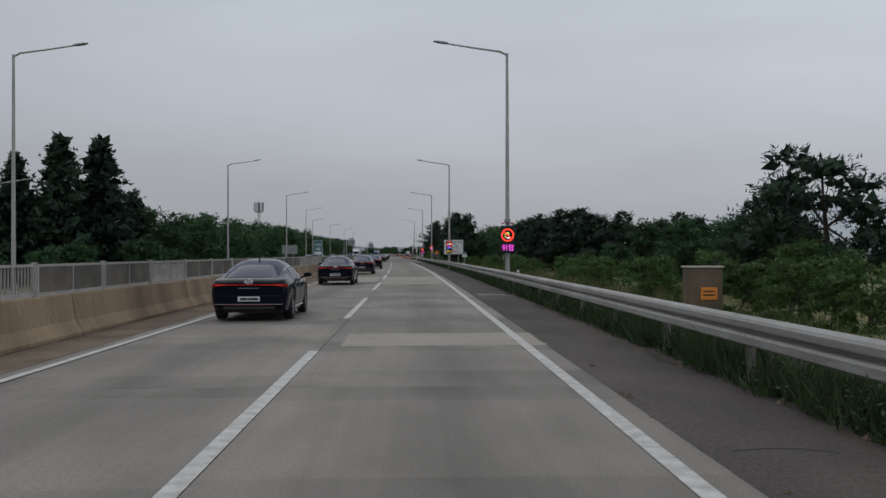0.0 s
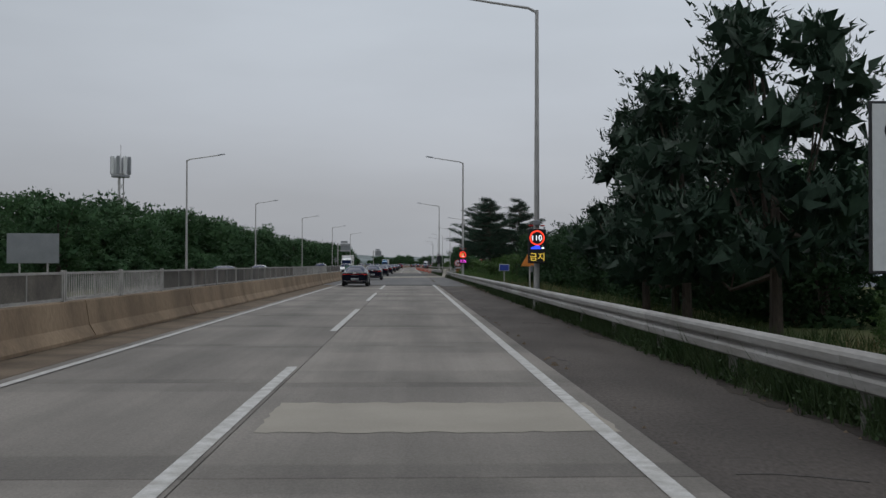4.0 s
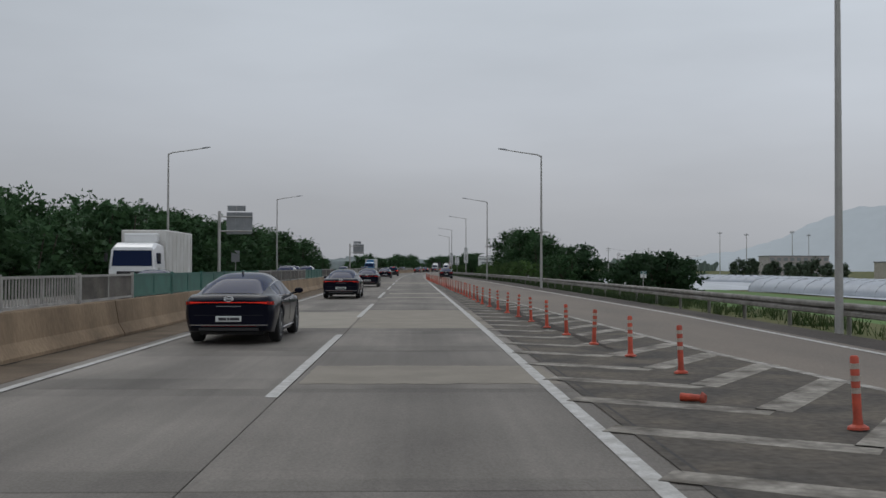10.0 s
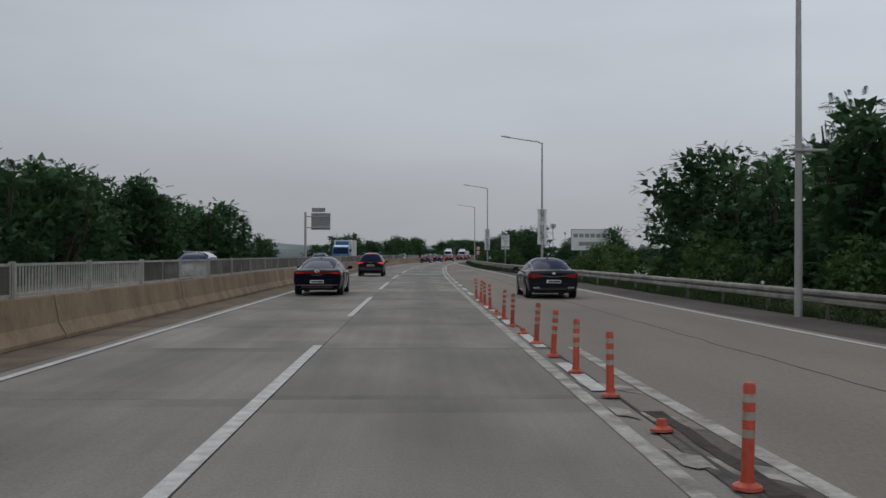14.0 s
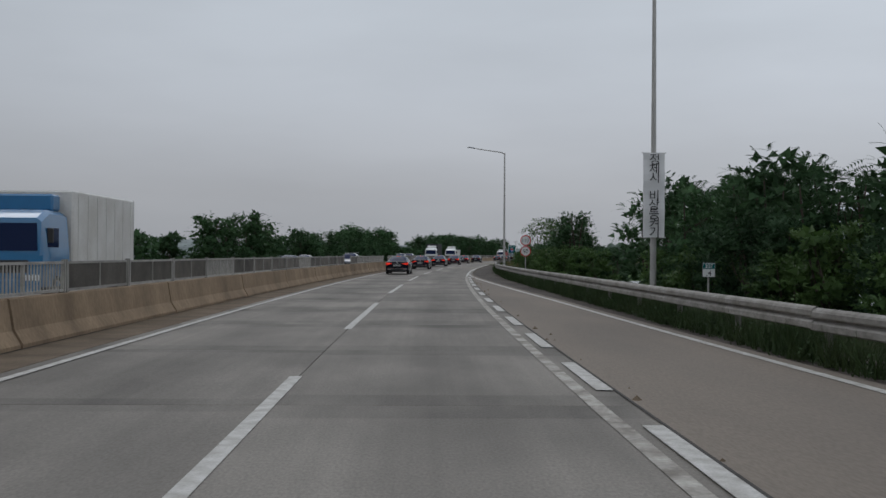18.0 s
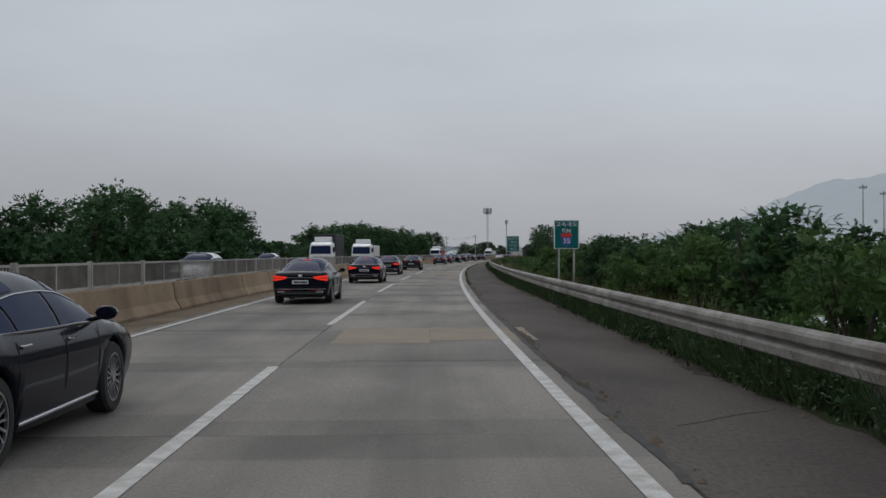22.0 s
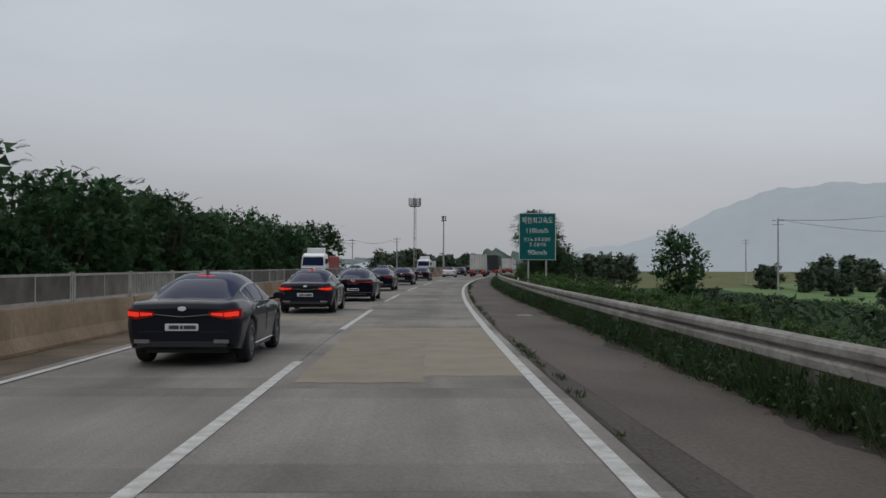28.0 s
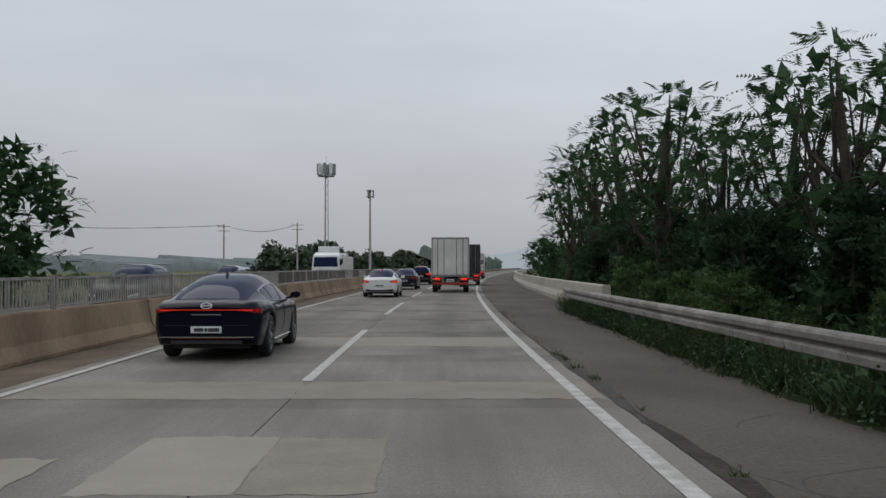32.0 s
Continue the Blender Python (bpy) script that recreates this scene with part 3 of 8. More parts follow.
ribbon("dusty_shoulder", 690, 1300, (((690, 6.2), (722, 4.6), (752, EDGE_R + 0.03), (1300, EDGE_R + 0.03)), SHOULDER), 0.0038, ASPH_T, 2, "worn tan-grey hard shoulder dusted with soil", "shoulder", thick=0.05)
ribbon("median_shoulder", -150, 1300, (-4.98, -3.965), 0.0, DIRT, 4, "dirty brownish concrete strip beside the median barrier", "shoulder", thick=0.08)
ribbon("merge_lane", 286, 578, (EDGE_R + 0.03, tuple((s, d + 0.35) for s, d in RAMP_LINE)), 0.008, CONC_M, 3, "worn brownish concrete merging lane from the slip road", "road", thick=0.05)
ribbon("road_far", 949, 4400, (-4.95, EDGE_R), 0.0, CONC, 10, "grey concrete carriageway running on into the distance", "road")
ribbon("road_opposite", -300, 4400, (((-300, -14.9), (170, -14.9), (215, -19.5), (270, -20.0), (366, -16.5), (430, -14.9), (4400, -14.9)), -5.75), 0.0, CONC, 6, "grey concrete carriageway for oncoming traffic", "road", thick=0.08)
ribbon("road_behind", -300, -149, (-4.95, 6.0), 0.0, CONC, 10, "grey concrete carriageway", "road")
# the overlaid stretch, with the concrete bridge deck across it on the skew
ribbon("asphalt_overlay", 194.7, 236, (-4.9, 3.92), 0.006, ASPH_D, 3, "smooth grey asphalt overlay with pale wheel tracks", "road", thick=0.05)
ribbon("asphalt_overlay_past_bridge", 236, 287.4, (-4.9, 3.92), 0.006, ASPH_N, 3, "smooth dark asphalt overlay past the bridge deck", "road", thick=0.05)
ribbon("asphalt_shoulder", 190, 242, (3.93, ((190, 6.25), (236, 6.0), (242, 5.7))), 0.006, ASPH_D, 3, "dark smooth asphalt shoulder", "shoulder", thick=0.05)
ribbon("old_shoulder", 242.1, 287.4, (3.93, ((242, 5.75), (250, 5.9), (275, 5.72), (287.4, 5.5))), 0.0062, SHOULD, 3, "brownish worn concrete shoulder before the painted nose", "shoulder", thick=0.05)

deck = Shape()
deck.add([at(229.8, -4.9, 0.012), at(238.6, 6.6, 0.012), at(250.4, 6.6, 0.012), at(240.6, -4.9, 0.012), at(229.8, -4.9, -0.1), at(238.6, 6.6, -0.1), at(250.4, 6.6, -0.1), at(240.6, -4.9, -0.1)],
         [(0, 1, 2, 3), (0, 4, 5, 1), (1, 5, 6, 2), (2, 6, 7, 3), (3, 7, 4, 0)])
tagged(part("bridge_deck", deck, CONC_L), "pale concrete bridge deck crossing on the skew", "bridge deck", "", "structure")

# lines: dashes of 10 m every 19.6 m, solid edge lines
def dash_mesh(w, L, material):
    """A painted bar with slightly uneven ends."""
    x = w / 2
    top = [(-x, 0.03, 0), (-x * 0.2, -0.03, 0), (x, 0.0, 0), (x, L, 0), (x * 0.3, L + 0.04, 0), (-x, L - 0.02, 0)]
    return Shape().add(top + [(a, b, -0.003) for a, b, _ in top], [(0, 1, 2, 3, 4, 5)] + [(k, k + 6, (k + 1) % 6 + 6, (k + 1) % 6) for k in range(6)]).mesh("lane_dash", material)


dash, dash_w, dash_d = dash_mesh(0.16, 11.3, PAINT), dash_mesh(0.085, 6.0, FADED), dash_mesh(0.16, 10.0, PAINT_W)
lines = thing("lane_marking", Matrix.Identity(4), "broken white lane line, chipped and worn", "road marking", "", "structure")
dash_at = lambda s: float(np.interp(s, (0, 25, 70, 200, 460, 505, 556, 600, 640, 690, 735, 800), (-0.07, -0.08, -0.16, -0.085, -0.085, 0.0, 0.01, -0.04, -0.085, -0.085, 0.02, -0.03)))
shift = lambda s: float(np.interp(s, (0, 500, 556, 598, 625, 655, 675, 740, 780, 800, 830, 1100), (0, 0, -0.3, 1.1, 1.0, 0.3, -0.3, 0.0, 0.2, 0.9, 1.6, 1.6)))
for k in range(-6, 56):
    s = 15.8 + 19.6 * k - 10.7
    if 190 < s < 285:
        continue
    part("lane_dash", dash, PAINT, lines, m=rf(s + shift(s) + 5.6, dash_at(s), 0.0085) @ Matrix.Translation((0, -5.6, 0)))
for s in (201.5, 221.5, 254.5, 272.0):
    part("lane_dash", dash_w, FADED, lines, m=rf(s, -0.09, 0.0105))
part("lane_dash", dash_d, PAINT_W, lines, m=rf(237.6, -0.085, 0.016))
ribbon("edge_line_left", -150, 4400, (LINE_L - 0.07, LINE_L + 0.07), 0.014, PAINT, 4, "solid white edge line beside the median", "road marking")
ribbon("edge_line_right", -150, 194.6, (line_r(-0.085), line_r(0.085)), 0.0075, PAINT, 3, "solid white edge line, scuffed along its length", "road marking")
ribbon("edge_line_faded", 194.7, 234.5, (line_r(-0.045), line_r(0.045)), 0.0145, FADED, 3, "faded thin edge line on the asphalt", "road marking")
ribbon("edge_line_deck", 235.8, 248.2, (line_r(-0.08), line_r(0.08)), 0.0165, PAINT_W, 2, "worn white edge line on the bridge deck", "road marking")
for k in range(5):
    ribbon("edge_line_scrap", 252 + 6.7 * k, 252.6 + 6.7 * k + 0.9 * (k % 2), (line_r(-0.08), line_r(0.05)), 0.0145, FADED, 0.5, "last scraps of a worn edge line on the asphalt", "road marking")
ribbon("overlay_seam", 195, 231, (-0.03, -0.012), 0.0102, JOINT, 3, "thin dark seam between the asphalt lanes", "joint")
ribbon("overlay_seam_past_bridge", 243, 287, (-0.045, -0.005), 0.0102, JOINT, 3, "dark open seam between the asphalt lanes", "joint")
ribbon("overlay_edge", 251, 287.3, (3.9, 3.985), 0.0122, JOINT, 3, "dark seam along the edge of the asphalt", "joint")
ribbon("deck_joint", 236.2, 248.6, (3.89, 3.915), 0.0165, JOINT, 2, "dark seam along the bridge deck", "joint")
ribbon("edge_line_nose", 287.3, 393, (line_r(-0.085), line_r(0.085)), 0.0075, PAINT, 3, "solid white edge line beside the painted nose", "road marking")
ribbon("edge_line_merge", 393, 566, (line_r(-0.085), line_r(0.085)), 0.0075, PAINT_W, 3, "worn white line beside the merging lane", "road marking")
ribbon("edge_line_right_far", 566, 4400, (line_r(-0.085), line_r(0.085)), 0.0075, PAINT, 4, "solid white edge line beside the shoulder", "road marking")
ribbon("edge_line_ramp", 286, 572, (tuple((s, d - 0.08) for s, d in RAMP_LINE), tuple((s, d + 0.08) for s, d in RAMP_LINE)), 0.0165, PAINT, 3, "solid white edge line of the merging lane", "road marking")
ribbon("gore_line", 290, 408, (tuple((s, d - 0.09) for s, d in RAMP_LEFT), tuple((s, d + 0.09) for s, d in RAMP_LEFT)), 0.0165, PAINT_W, 3, "worn white line along the painted nose", "road marking")
for a in (-5.75 - 1.1, -5.75 - 8.2):
    ribbon("edge_line_opposite", -300, 2000, (a - 0.075, a + 0.075), 0.006, PAINT, 8, "solid white edge line of the oncoming carriageway", "road marking")
mdash = Shape().box((0, 0, 0), (0.2, 2.95, 0.006)).mesh("merge_dash", PAINT)
merge_marks = thing("merge_marking", Matrix.Identity(4), "short broad white dashes between lane and merging lane", "road marking", "", "structure")
s = 404.0
while s < 562:
    part("merge_dash", mdash, PAINT, merge_marks, m=rf(s + float(np.interp(s, (404, 530, 549), (0, 0, 1.45))), float(np.interp(s, (404, 500, 562), (3.76, 3.75, 3.74))), 0.017))
    s += 5.4


def stripe(s0, d0, s1, d1, w, z=0.018):
    a, b = at(s0, d0, z), at(s1, d1, z)
    t = (b - a).normalized()
    n = Vector((-t.y, t.x, 0)) * w / 2
    up = Vector((0, 0, -0.004))
    p = [a - n, b - n, b + n, a + n]
    return p + [q + up for q in p], [(0, 1, 2, 3), (0, 4, 5, 1), (1, 5, 6, 2), (2, 6, 7, 3), (3, 7, 4, 0)]


hatch = thing("gore_marking", Matrix.Identity(4), "worn white hatching on the dirty painted nose", "road marking", "", "structure")
s = 288.5
while s < 342:
    dl = float(np.interp(s + 2, [a for a, _ in RAMP_LEFT], [b for _, b in RAMP_LEFT]))
    dp = float(np.interp(s, (288, 302, 309, 346, 372, 404), (6.1, 5.4, 4.9, 4.5, 4.15, 3.9)))
    part("hatch_bar", Shape().add(*stripe(s + (dp - 3.6) * 0.6, 3.6, s, dp, 0.42, 0.0145)), HATCH, hatch)
    if dl - dp > 0.3:
        part("hatch_bar", Shape().add(*stripe(s + 0.12, dp + 0.03, s + (dl - dp) * 1.5, dl - 0.08, 0.42, 0.0145)), HATCH, hatch)
    s += 2.3
# further on the bars run straight across, ragged and broken
rh = random.Random(12)
s = 344.3
while s < 404:
    dl = float(np.interp(s - 0.75, [a for a, _ in RAMP_LEFT], [b for _, b in RAMP_LEFT])) - 0.1
    cuts = [3.6, 3.6 + (dl - 3.6) * rh.uniform(0.3, 0.45), dl] if rh.random() < 0.6 else [3.6, dl]
    for a, b in zip(cuts, cuts[1:]):
        a, b = a + rh.uniform(0.0, 0.04), b - rh.uniform(0.0, 0.06)
        n = max(3, int((b - a) / 0.13))
        mid = [(s - 0.75 * (a + (b - a) * i / n - 3.6) / max(dl - 3.6, 0.3), a + (b - a) * i / n) for i in range(n + 1)]
        lp = [(p + rh.uniform(0.2, 0.36), q) for p, q in mid] + [(p - rh.uniform(0.2, 0.36), q + rh.uniform(-0.02, 0.02)) for p, q in reversed(mid)]
        part("hatch_bar", Shape().add([at(p, q, 0.0145) for p, q in lp], [tuple(reversed(range(len(lp))))]), HATCH, hatch)
    s += 2.27
ribbon("gore_ground", 288, 400, (EDGE_R - 0.1, tuple((s, d - 0.05) for s, d in RAMP_LEFT)), 0.0118, GORE, 2, "dusty grey-brown concrete of the painted nose", "road")
# dark silt heaped along the posts
rs = random.Random(31)
sl_lo, sl_hi = [], []
for a in np.arange(306, 402, 0.35):
    mid = float(np.interp(a, (306, 324, 346, 372, 402), (5.5, 5.15, 4.75, 4.4, 4.0)))
    w = float(np.interp(a, (306, 316, 346, 380, 402), (0.05, 0.4, 0.42, 0.26, 0.06))) * (0.55 + 0.45 * math.sin(a * 1.35) + 0.3 * math.sin(a * 2.9))
    sl_lo.append((a, mid - max(w, 0.03) - rs.uniform(0, 0.08)))
    sl_hi.append((a, mid + max(w, 0.03) * 0.8 + rs.uniform(0, 0.08)))
ribbon("gore_silt", 306, 401, (sl_lo, sl_hi), 0.0182, SOIL, 0.35, "dark silt and grit heaped along the painted nose", "soil")
# give-way arrow on the merging lane
arrow = Shape()
tip_, base_l, base_r = Vector((4.85, 488.6)), Vector((5.95, 482.7)), Vector((6.55, 488.3))
mid_ = (tip_ + base_l + base_r) / 3
outer, inner = [tip_, base_l, base_r], [p.lerp(mid_, 0.42) for p in (tip_, base_l, base_r)]
arrow.add([at(p.y, p.x, 0.019) for p in outer + inner], [(k, (k + 1) % 3, 3 + (k + 1) % 3, 3 + k) for k in range(3)])
tagged(part("lane_arrow", arrow, PAINT_W), "white outlined triangle arrow painted on the merging lane", "road marking", "", "structure")
ribbon("longitudinal_joint", 290, 566, (EDGE_R - 0.005, EDGE_R + 0.03), 0.0135, JOINT, 3, "open dark joint along the edge of the lane", "joint")

# prints of a lorry's tread, pressed into the lane
prints = thing("tyre_prints", Matrix.Identity(4), "dark tread prints repeated along the lane", "road mark", "", "structure")
for i, s in enumerate((473.8, 475.0, 476.25, 477.45, 478.6, 479.7, 480.8, 481.9)):
    for d in (0.93 - 0.008 * i, 1.2 - 0.012 * i):
        sh = Shape()
        for k in range(4):
            sh.add(*stripe(s - 0.14 + 0.04 * (k % 2), d - 0.05 + 0.034 * k, s + 0.14, d - 0.045 + 0.034 * k, 0.012, 0.004))
        part("tread_print", sh, ASPH, prints)
crack = Shape()
rk = random.Random(8)
for s0, s1, d0, d1 in ((466, 481, 6.4, 4.9), (396, 440, 7.2, 6.4), (440, 466, 6.6, 6.4)):
    n = int((s1 - s0) / 0.8)
    pts = [(s0 + (s1 - s0) * i / n, d0 + (d1 - d0) * i / n + rk.uniform(-0.05, 0.05)) for i in range(n + 1)]
    for a, b in zip(pts, pts[1:]):
        crack.add(*stripe(a[0], a[1], b[0], b[1], 0.018, 0.0135))
tagged(part("lane_crack", crack, JOINT), "thin wandering crack in the merging lane", "crack", "", "structure")
# dark soil washed over the outer edge of the shoulder
sh_line = lambda s: float(np.interp(s, [a for a, _ in SHOULDER], [b for _, b in SHOULDER]))
for s0, s1, w in ((-60, 186, 0.45), (505, 852, 0.6)):
    tab = []
    for i, s in enumerate(np.arange(s0, s1 + 0.3, 0.3)):
        tab.append((s, sh_line(s) - w * (0.75 + 0.3 * math.sin(s * 0.5) + 0.25 * math.sin(s * 1.3 + 1)) + rk.uniform(-0.09, 0.09)))
    ribbon("soil_edge", s0, s1, (tab, tuple((s, d + 0.3) for s, d in SHOULDER)), 0.006, SOIL, 0.3, "dark brown soil washed over the edge of the shoulder", "soil", thick=0.12)
# broken edge of the shoulder along the slabs
cb = random.Random(91)
gap_out = []
for a in np.arange(574, 852.3, 0.3):
    k = max(0.0, 0.5 + 0.5 * math.sin(a * 0.23) + 0.35 * math.sin(a * 0.71 + 1.3)) ** 2
    gap_out.append((a, EDGE_R + 0.035 + 0.1 * k + cb.uniform(0, 0.05) * (0.4 + k)))
ribbon("crumbled_edge", 574, 852, (EDGE_R + 0.02, gap_out), 0.0062, SOIL, 0.3, "dark crumbled joint between slabs and hard shoulder", "crack")
# matted turf under the rails, heaped and uneven
def turf(s0, s1, lo, hi, h):
    n = int((s1 - s0) / 0.6)
    vs = []
    for i in range(n + 1):
        s = s0 + (s1 - s0) * i / n
        a, b = lo(s) + rk.uniform(-0.12, 0.12), hi(s)
        for k, z in ((0.0, -0.06), (0.12, 0.3), (0.4, 0.9), (0.7, 1.0), (1.0, 0.5)):
            vs.append(at(s, a + (b - a) * k + rk.uniform(-0.03, 0.03), 0.012 + h * z * rk.uniform(0.5, 1.3)))
    fs = [(i * 5 + k, i * 5 + k + 1, i * 5 + k + 6, i * 5 + k + 5) for i in range(n) for k in range(4)]
    me = Shape().add(vs, fs).mesh("verge_turf", TURF)
    me.polygons.foreach_set("use_smooth", [True] * len(me.polygons))
    tagged(new("verge_turf", me), "dark green matted turf under the guard rail", "grass verge", "", "structure")


verge_at = lambda s: float(np.interp(s, [a for a, _ in VERGE], [b for _, b in VERGE]))
turf(-60, 236, lambda s: verge_at(s) + 0.05, lambda s: 8.2, 0.1)
turf(250, 292, lambda s: verge_at(s) + 0.05, lambda s: 7.4, 0.1)
turf(484, 853, lambda s: verge_at(s) + 0.05, lambda s: verge_at(s) + 2.8, 0.12)
ribbon("verge_kerb", 172, 236, (tuple((a, b - 0.1) for a, b in VERGE), tuple((a, b + 0.05) for a, b in VERGE)), 0.1, DIRT, 2, "low worn tan concrete kerb along the verge", "kerb", thick=0.12)
# worn pale screed left on the shoulder
for s0, s1, d0, d1 in ((38.2, 39.2, 4.1, 5.2), (37.5, 38.0, 4.95, 5.4), (757, 758.2, 5.0, 5.5)):
    lp = [(s0 + rk.uniform(-0.1, 0.1), d0 + (d1 - d0) * k / 9) for k in range(10)] + [(s1 + rk.uniform(-0.16, 0.16), d1 - (d1 - d0) * k / 9) for k in range(10)]
    tagged(part("worn_screed", Shape().add([at(a, b, 0.0042) for a, b in lp], [tuple(range(20))]), FADED_C), "pale worn concrete screed on the shoulder", "road patch", "", "structure")
# cracks across the shoulder
cr = Shape()
for _ in range(70):
    s = rk.choice((rk.uniform(0, 200), rk.uniform(560, 850), rk.uniform(560, 850)))
    d, a = rk.uniform(EDGE_R + 0.1, sh_line(s) - 0.7), rk.uniform(-1.3, 1.3)
    for _ in range(rk.randint(3, 8)):
        a += rk.uniform(-0.5, 0.5)
        L = rk.uniform(0.15, 0.4)
        s2, d2 = s + math.cos(a) * L, d + math.sin(a) * L
        if not EDGE_R + 0.05 < d2 < sh_line(s) - 0.2:
            break
        cr.add(*stripe(s, d, s2, d2, rk.uniform(0.012, 0.03), 0.0052))
        s, d = s2, d2
tagged(part("shoulder_cracks", cr, JOINT), "fine dark cracks in the old shoulder asphalt", "crack", "", "structure")

# repairs of pale concrete: (from s, to s, from d, to d, tan or pale)
PATCHES = ((17.3, 20.0, 0.3, 3.9, 0), (53.0, 56.4, -0.02, 3.6, 0), (58.5, 66, -0.2, 3.7, 0), (57, 66, -3.4, -0.4, 0), (66.2, 68.9, -0.05, 1.5, 0), (66.2, 69.6, 1.5, 3.6, 0), (66.2, 68.4, -3.5, -0.5, 0),
           (94.5, 97.6, 0.15, 1.6, 1), (93.5, 98.2, -3.6, -0.05, 0), (107.9, 109.8, 0.25, 3.6, 0), (128, 130, 0.2, 3.7, 0), (300.5, 303.0, 0.1, 3.7, 2), (313, 324.0, 0.0, 3.85, 2), (313, 322.1, -3.7, -0.05, 0),
           (338.8, 340.2, 0.2, 3.6, 0), (346.2, 348.3, 0.25, 3.7, 0), (384.0, 390.2, 0.0, 3.7, 0), (384.2, 390.1, -3.75, -0.05, 0), (464.2, 468.0, -3.7, -0.6, 0), (484.5, 486.4, 2.5, 3.8, 1),
           (609.0, 612.6, 0.4, 2.2, 1), (609.6, 612.8, 2.2, 4.2, 1), (656.8, 659.4, 1.9, 3.3, 1), (666.2, 667.3, 0.85, 1.95, 1), (666.2, 667.4, 2.4, 3.35, 1), (671.2, 674.0, 0.45, 3.6, 1), (674.6, 676.8, 0.8, 3.5, 1), (679.2, 683.2, 0.7, 1.9, 1), (679.6, 682.4, 2.1, 3.4, 0),
           (681.8, 687.2, -3.7, -0.05, 1), (738.6, 746.0, 0.3, 2.1, 1), (739.4, 746.0, 2.1, 3.6, 1), (746.0, 750.8, 0.25, 3.6, 1), (754, 756.5, -2.6, -0.1, 1), (761.5, 763.3, -2.4, -0.1, 1), (780.7, 782.8, -2.9, -0.6, 1), (776.4, 779.5, -3.2, -0.75, 1), (772, 774.5, 0.4, 2.3, 1),
           (789.4, 792.4, -2.4, -0.2, 1), (805.2, 806.0, 1.9, 3.4, 2), (827.95, 829.75, -3.7, -0.02, 2), (827.95, 829.75, -0.02, 3.84, 2), (822.9, 825.2, 0.3, 1.3, 2), (822.8, 824.2, -2.6, -1.4, 0), (822.9, 825.3, -0.9, 0.28, 0), (836.0, 838.5, -3.6, 3.6, 0))
rp = random.Random(11)
repairs = thing("road_repairs", Matrix.Identity(4), "pale and tan concrete repair patches with ragged edges", "road patch", "", "structure")
for i, (s0, s1, d0, d1, tan) in enumerate(PATCHES):
    n = max(4, int((d1 - d0) / 0.12))
    m = max(4, int((s1 - s0) / 0.2))
    low = [(d0 + (d1 - d0) * i / n, s0 + rp.uniform(-0.06, 0.06)) for i in range(n + 1)]
    top = [(d1 - (d1 - d0) * i / n, s1 + rp.uniform(-0.07, 0.07)) for i in range(n + 1)]
    rgt = [(d1 + rp.uniform(-0.025, 0.025), s0 + (s1 - s0) * i / m) for i in range(1, m)]
    lft = [(d0 + rp.uniform(-0.025, 0.025), s1 - (s1 - s0) * i / m) for i in range(1, m)]
    loop = low + rgt + top + lft
    part("repair_patch", Shape().add([at(b, a, 0.003 + 0.0007 * (i % 4)) for a, b in loop], [tuple(range(len(loop)))]), (CONC_L, CONC_T, CONC_F)[tan], repairs)
ribbon("expansion_joint", 799.7, 799.9, (-4.9, 3.9), 0.013, JOINT, 1, "dark steel expansion joint across the carriageway", "joint")
tagged(part("dark_repair", Shape().add([at(460.0, 0.2, 0.0036), at(460.2, 3.95, 0.0036), at(466.4, 3.9, 0.0036), at(466.0, 0.35, 0.0036)], [(0, 1, 2, 3)]), ASPH_D), "dark asphalt repair across the lane", "road patch", "", "structure")

# ---------------------------------------------------------------- median barrier and its screen
SEC = ((-0.34, 0.0), (-0.34, 0.07), (-0.2, 0.3), (-0.115, 0.8), (-0.1, 0.82), (0.1, 0.82), (0.115, 0.8), (0.2, 0.3), (0.34, 0.07), (0.34, 0.0))
D_BAR = -5.33
bar_mesh = Shape().loft([[(x, y, z) for x, z in SEC] for y in (-4.97, -4.94, 4.94, 4.97)]).mesh("barrier_section", BARR)
barrier = thing("median_barrier", Matrix.Identity(4), "stained brownish concrete median barrier with sloping foot", "barrier", "", "structure")
for k in range(-8, 106):
    part("barrier_section", bar_mesh, BARR, barrier, m=rf(k * 10 + 5, D_BAR, 0.0))
rb = random.Random(44)
foot = [(a, D_BAR + 0.345 + abs(rb.gauss(0.0, 0.022)) + 0.03 * max(0.0, math.sin(a * 0.31))) for a in np.arange(-60, 900, 0.4)]
ribbon("barrier_foot_gap", -60, 899, (D_BAR + 0.33, foot), 0.005, SOIL, 0.4, "dark silted gap along the foot of the median barrier", "joint")
ribbon("barrier_far", 1060, 2500, (D_BAR - 0.12, D_BAR + 0.12), 0.82, BARR, 10, "concrete median barrier further on", "barrier", thick=0.82)

fr = Shape()
for z in (0.05, 0.58):
    fr.box((0, 0, z), (0.05, 3.8, 0.05))
for y in (-1.88, 0, 1.88):
    fr.box((0, y, 0.315), (0.045, 0.05, 0.5))
for y in (-1.96, 1.96):
    fr.box((0, y, 0.31), (0.07, 0.06, 0.66))
frame_me = fr.mesh("panel_frame", FENCE)
sheet_me = Shape().box((0, 0, 0.315), (0.012, 3.74, 0.5)).mesh("screen_sheet", MESHM)
green_me = Shape().box((0, 0, 0.315), (0.012, 3.74, 0.5)).mesh("screen_sheet", GREENP)
gframe_me = fr.mesh("panel_frame", GREENP)
sl = Shape()
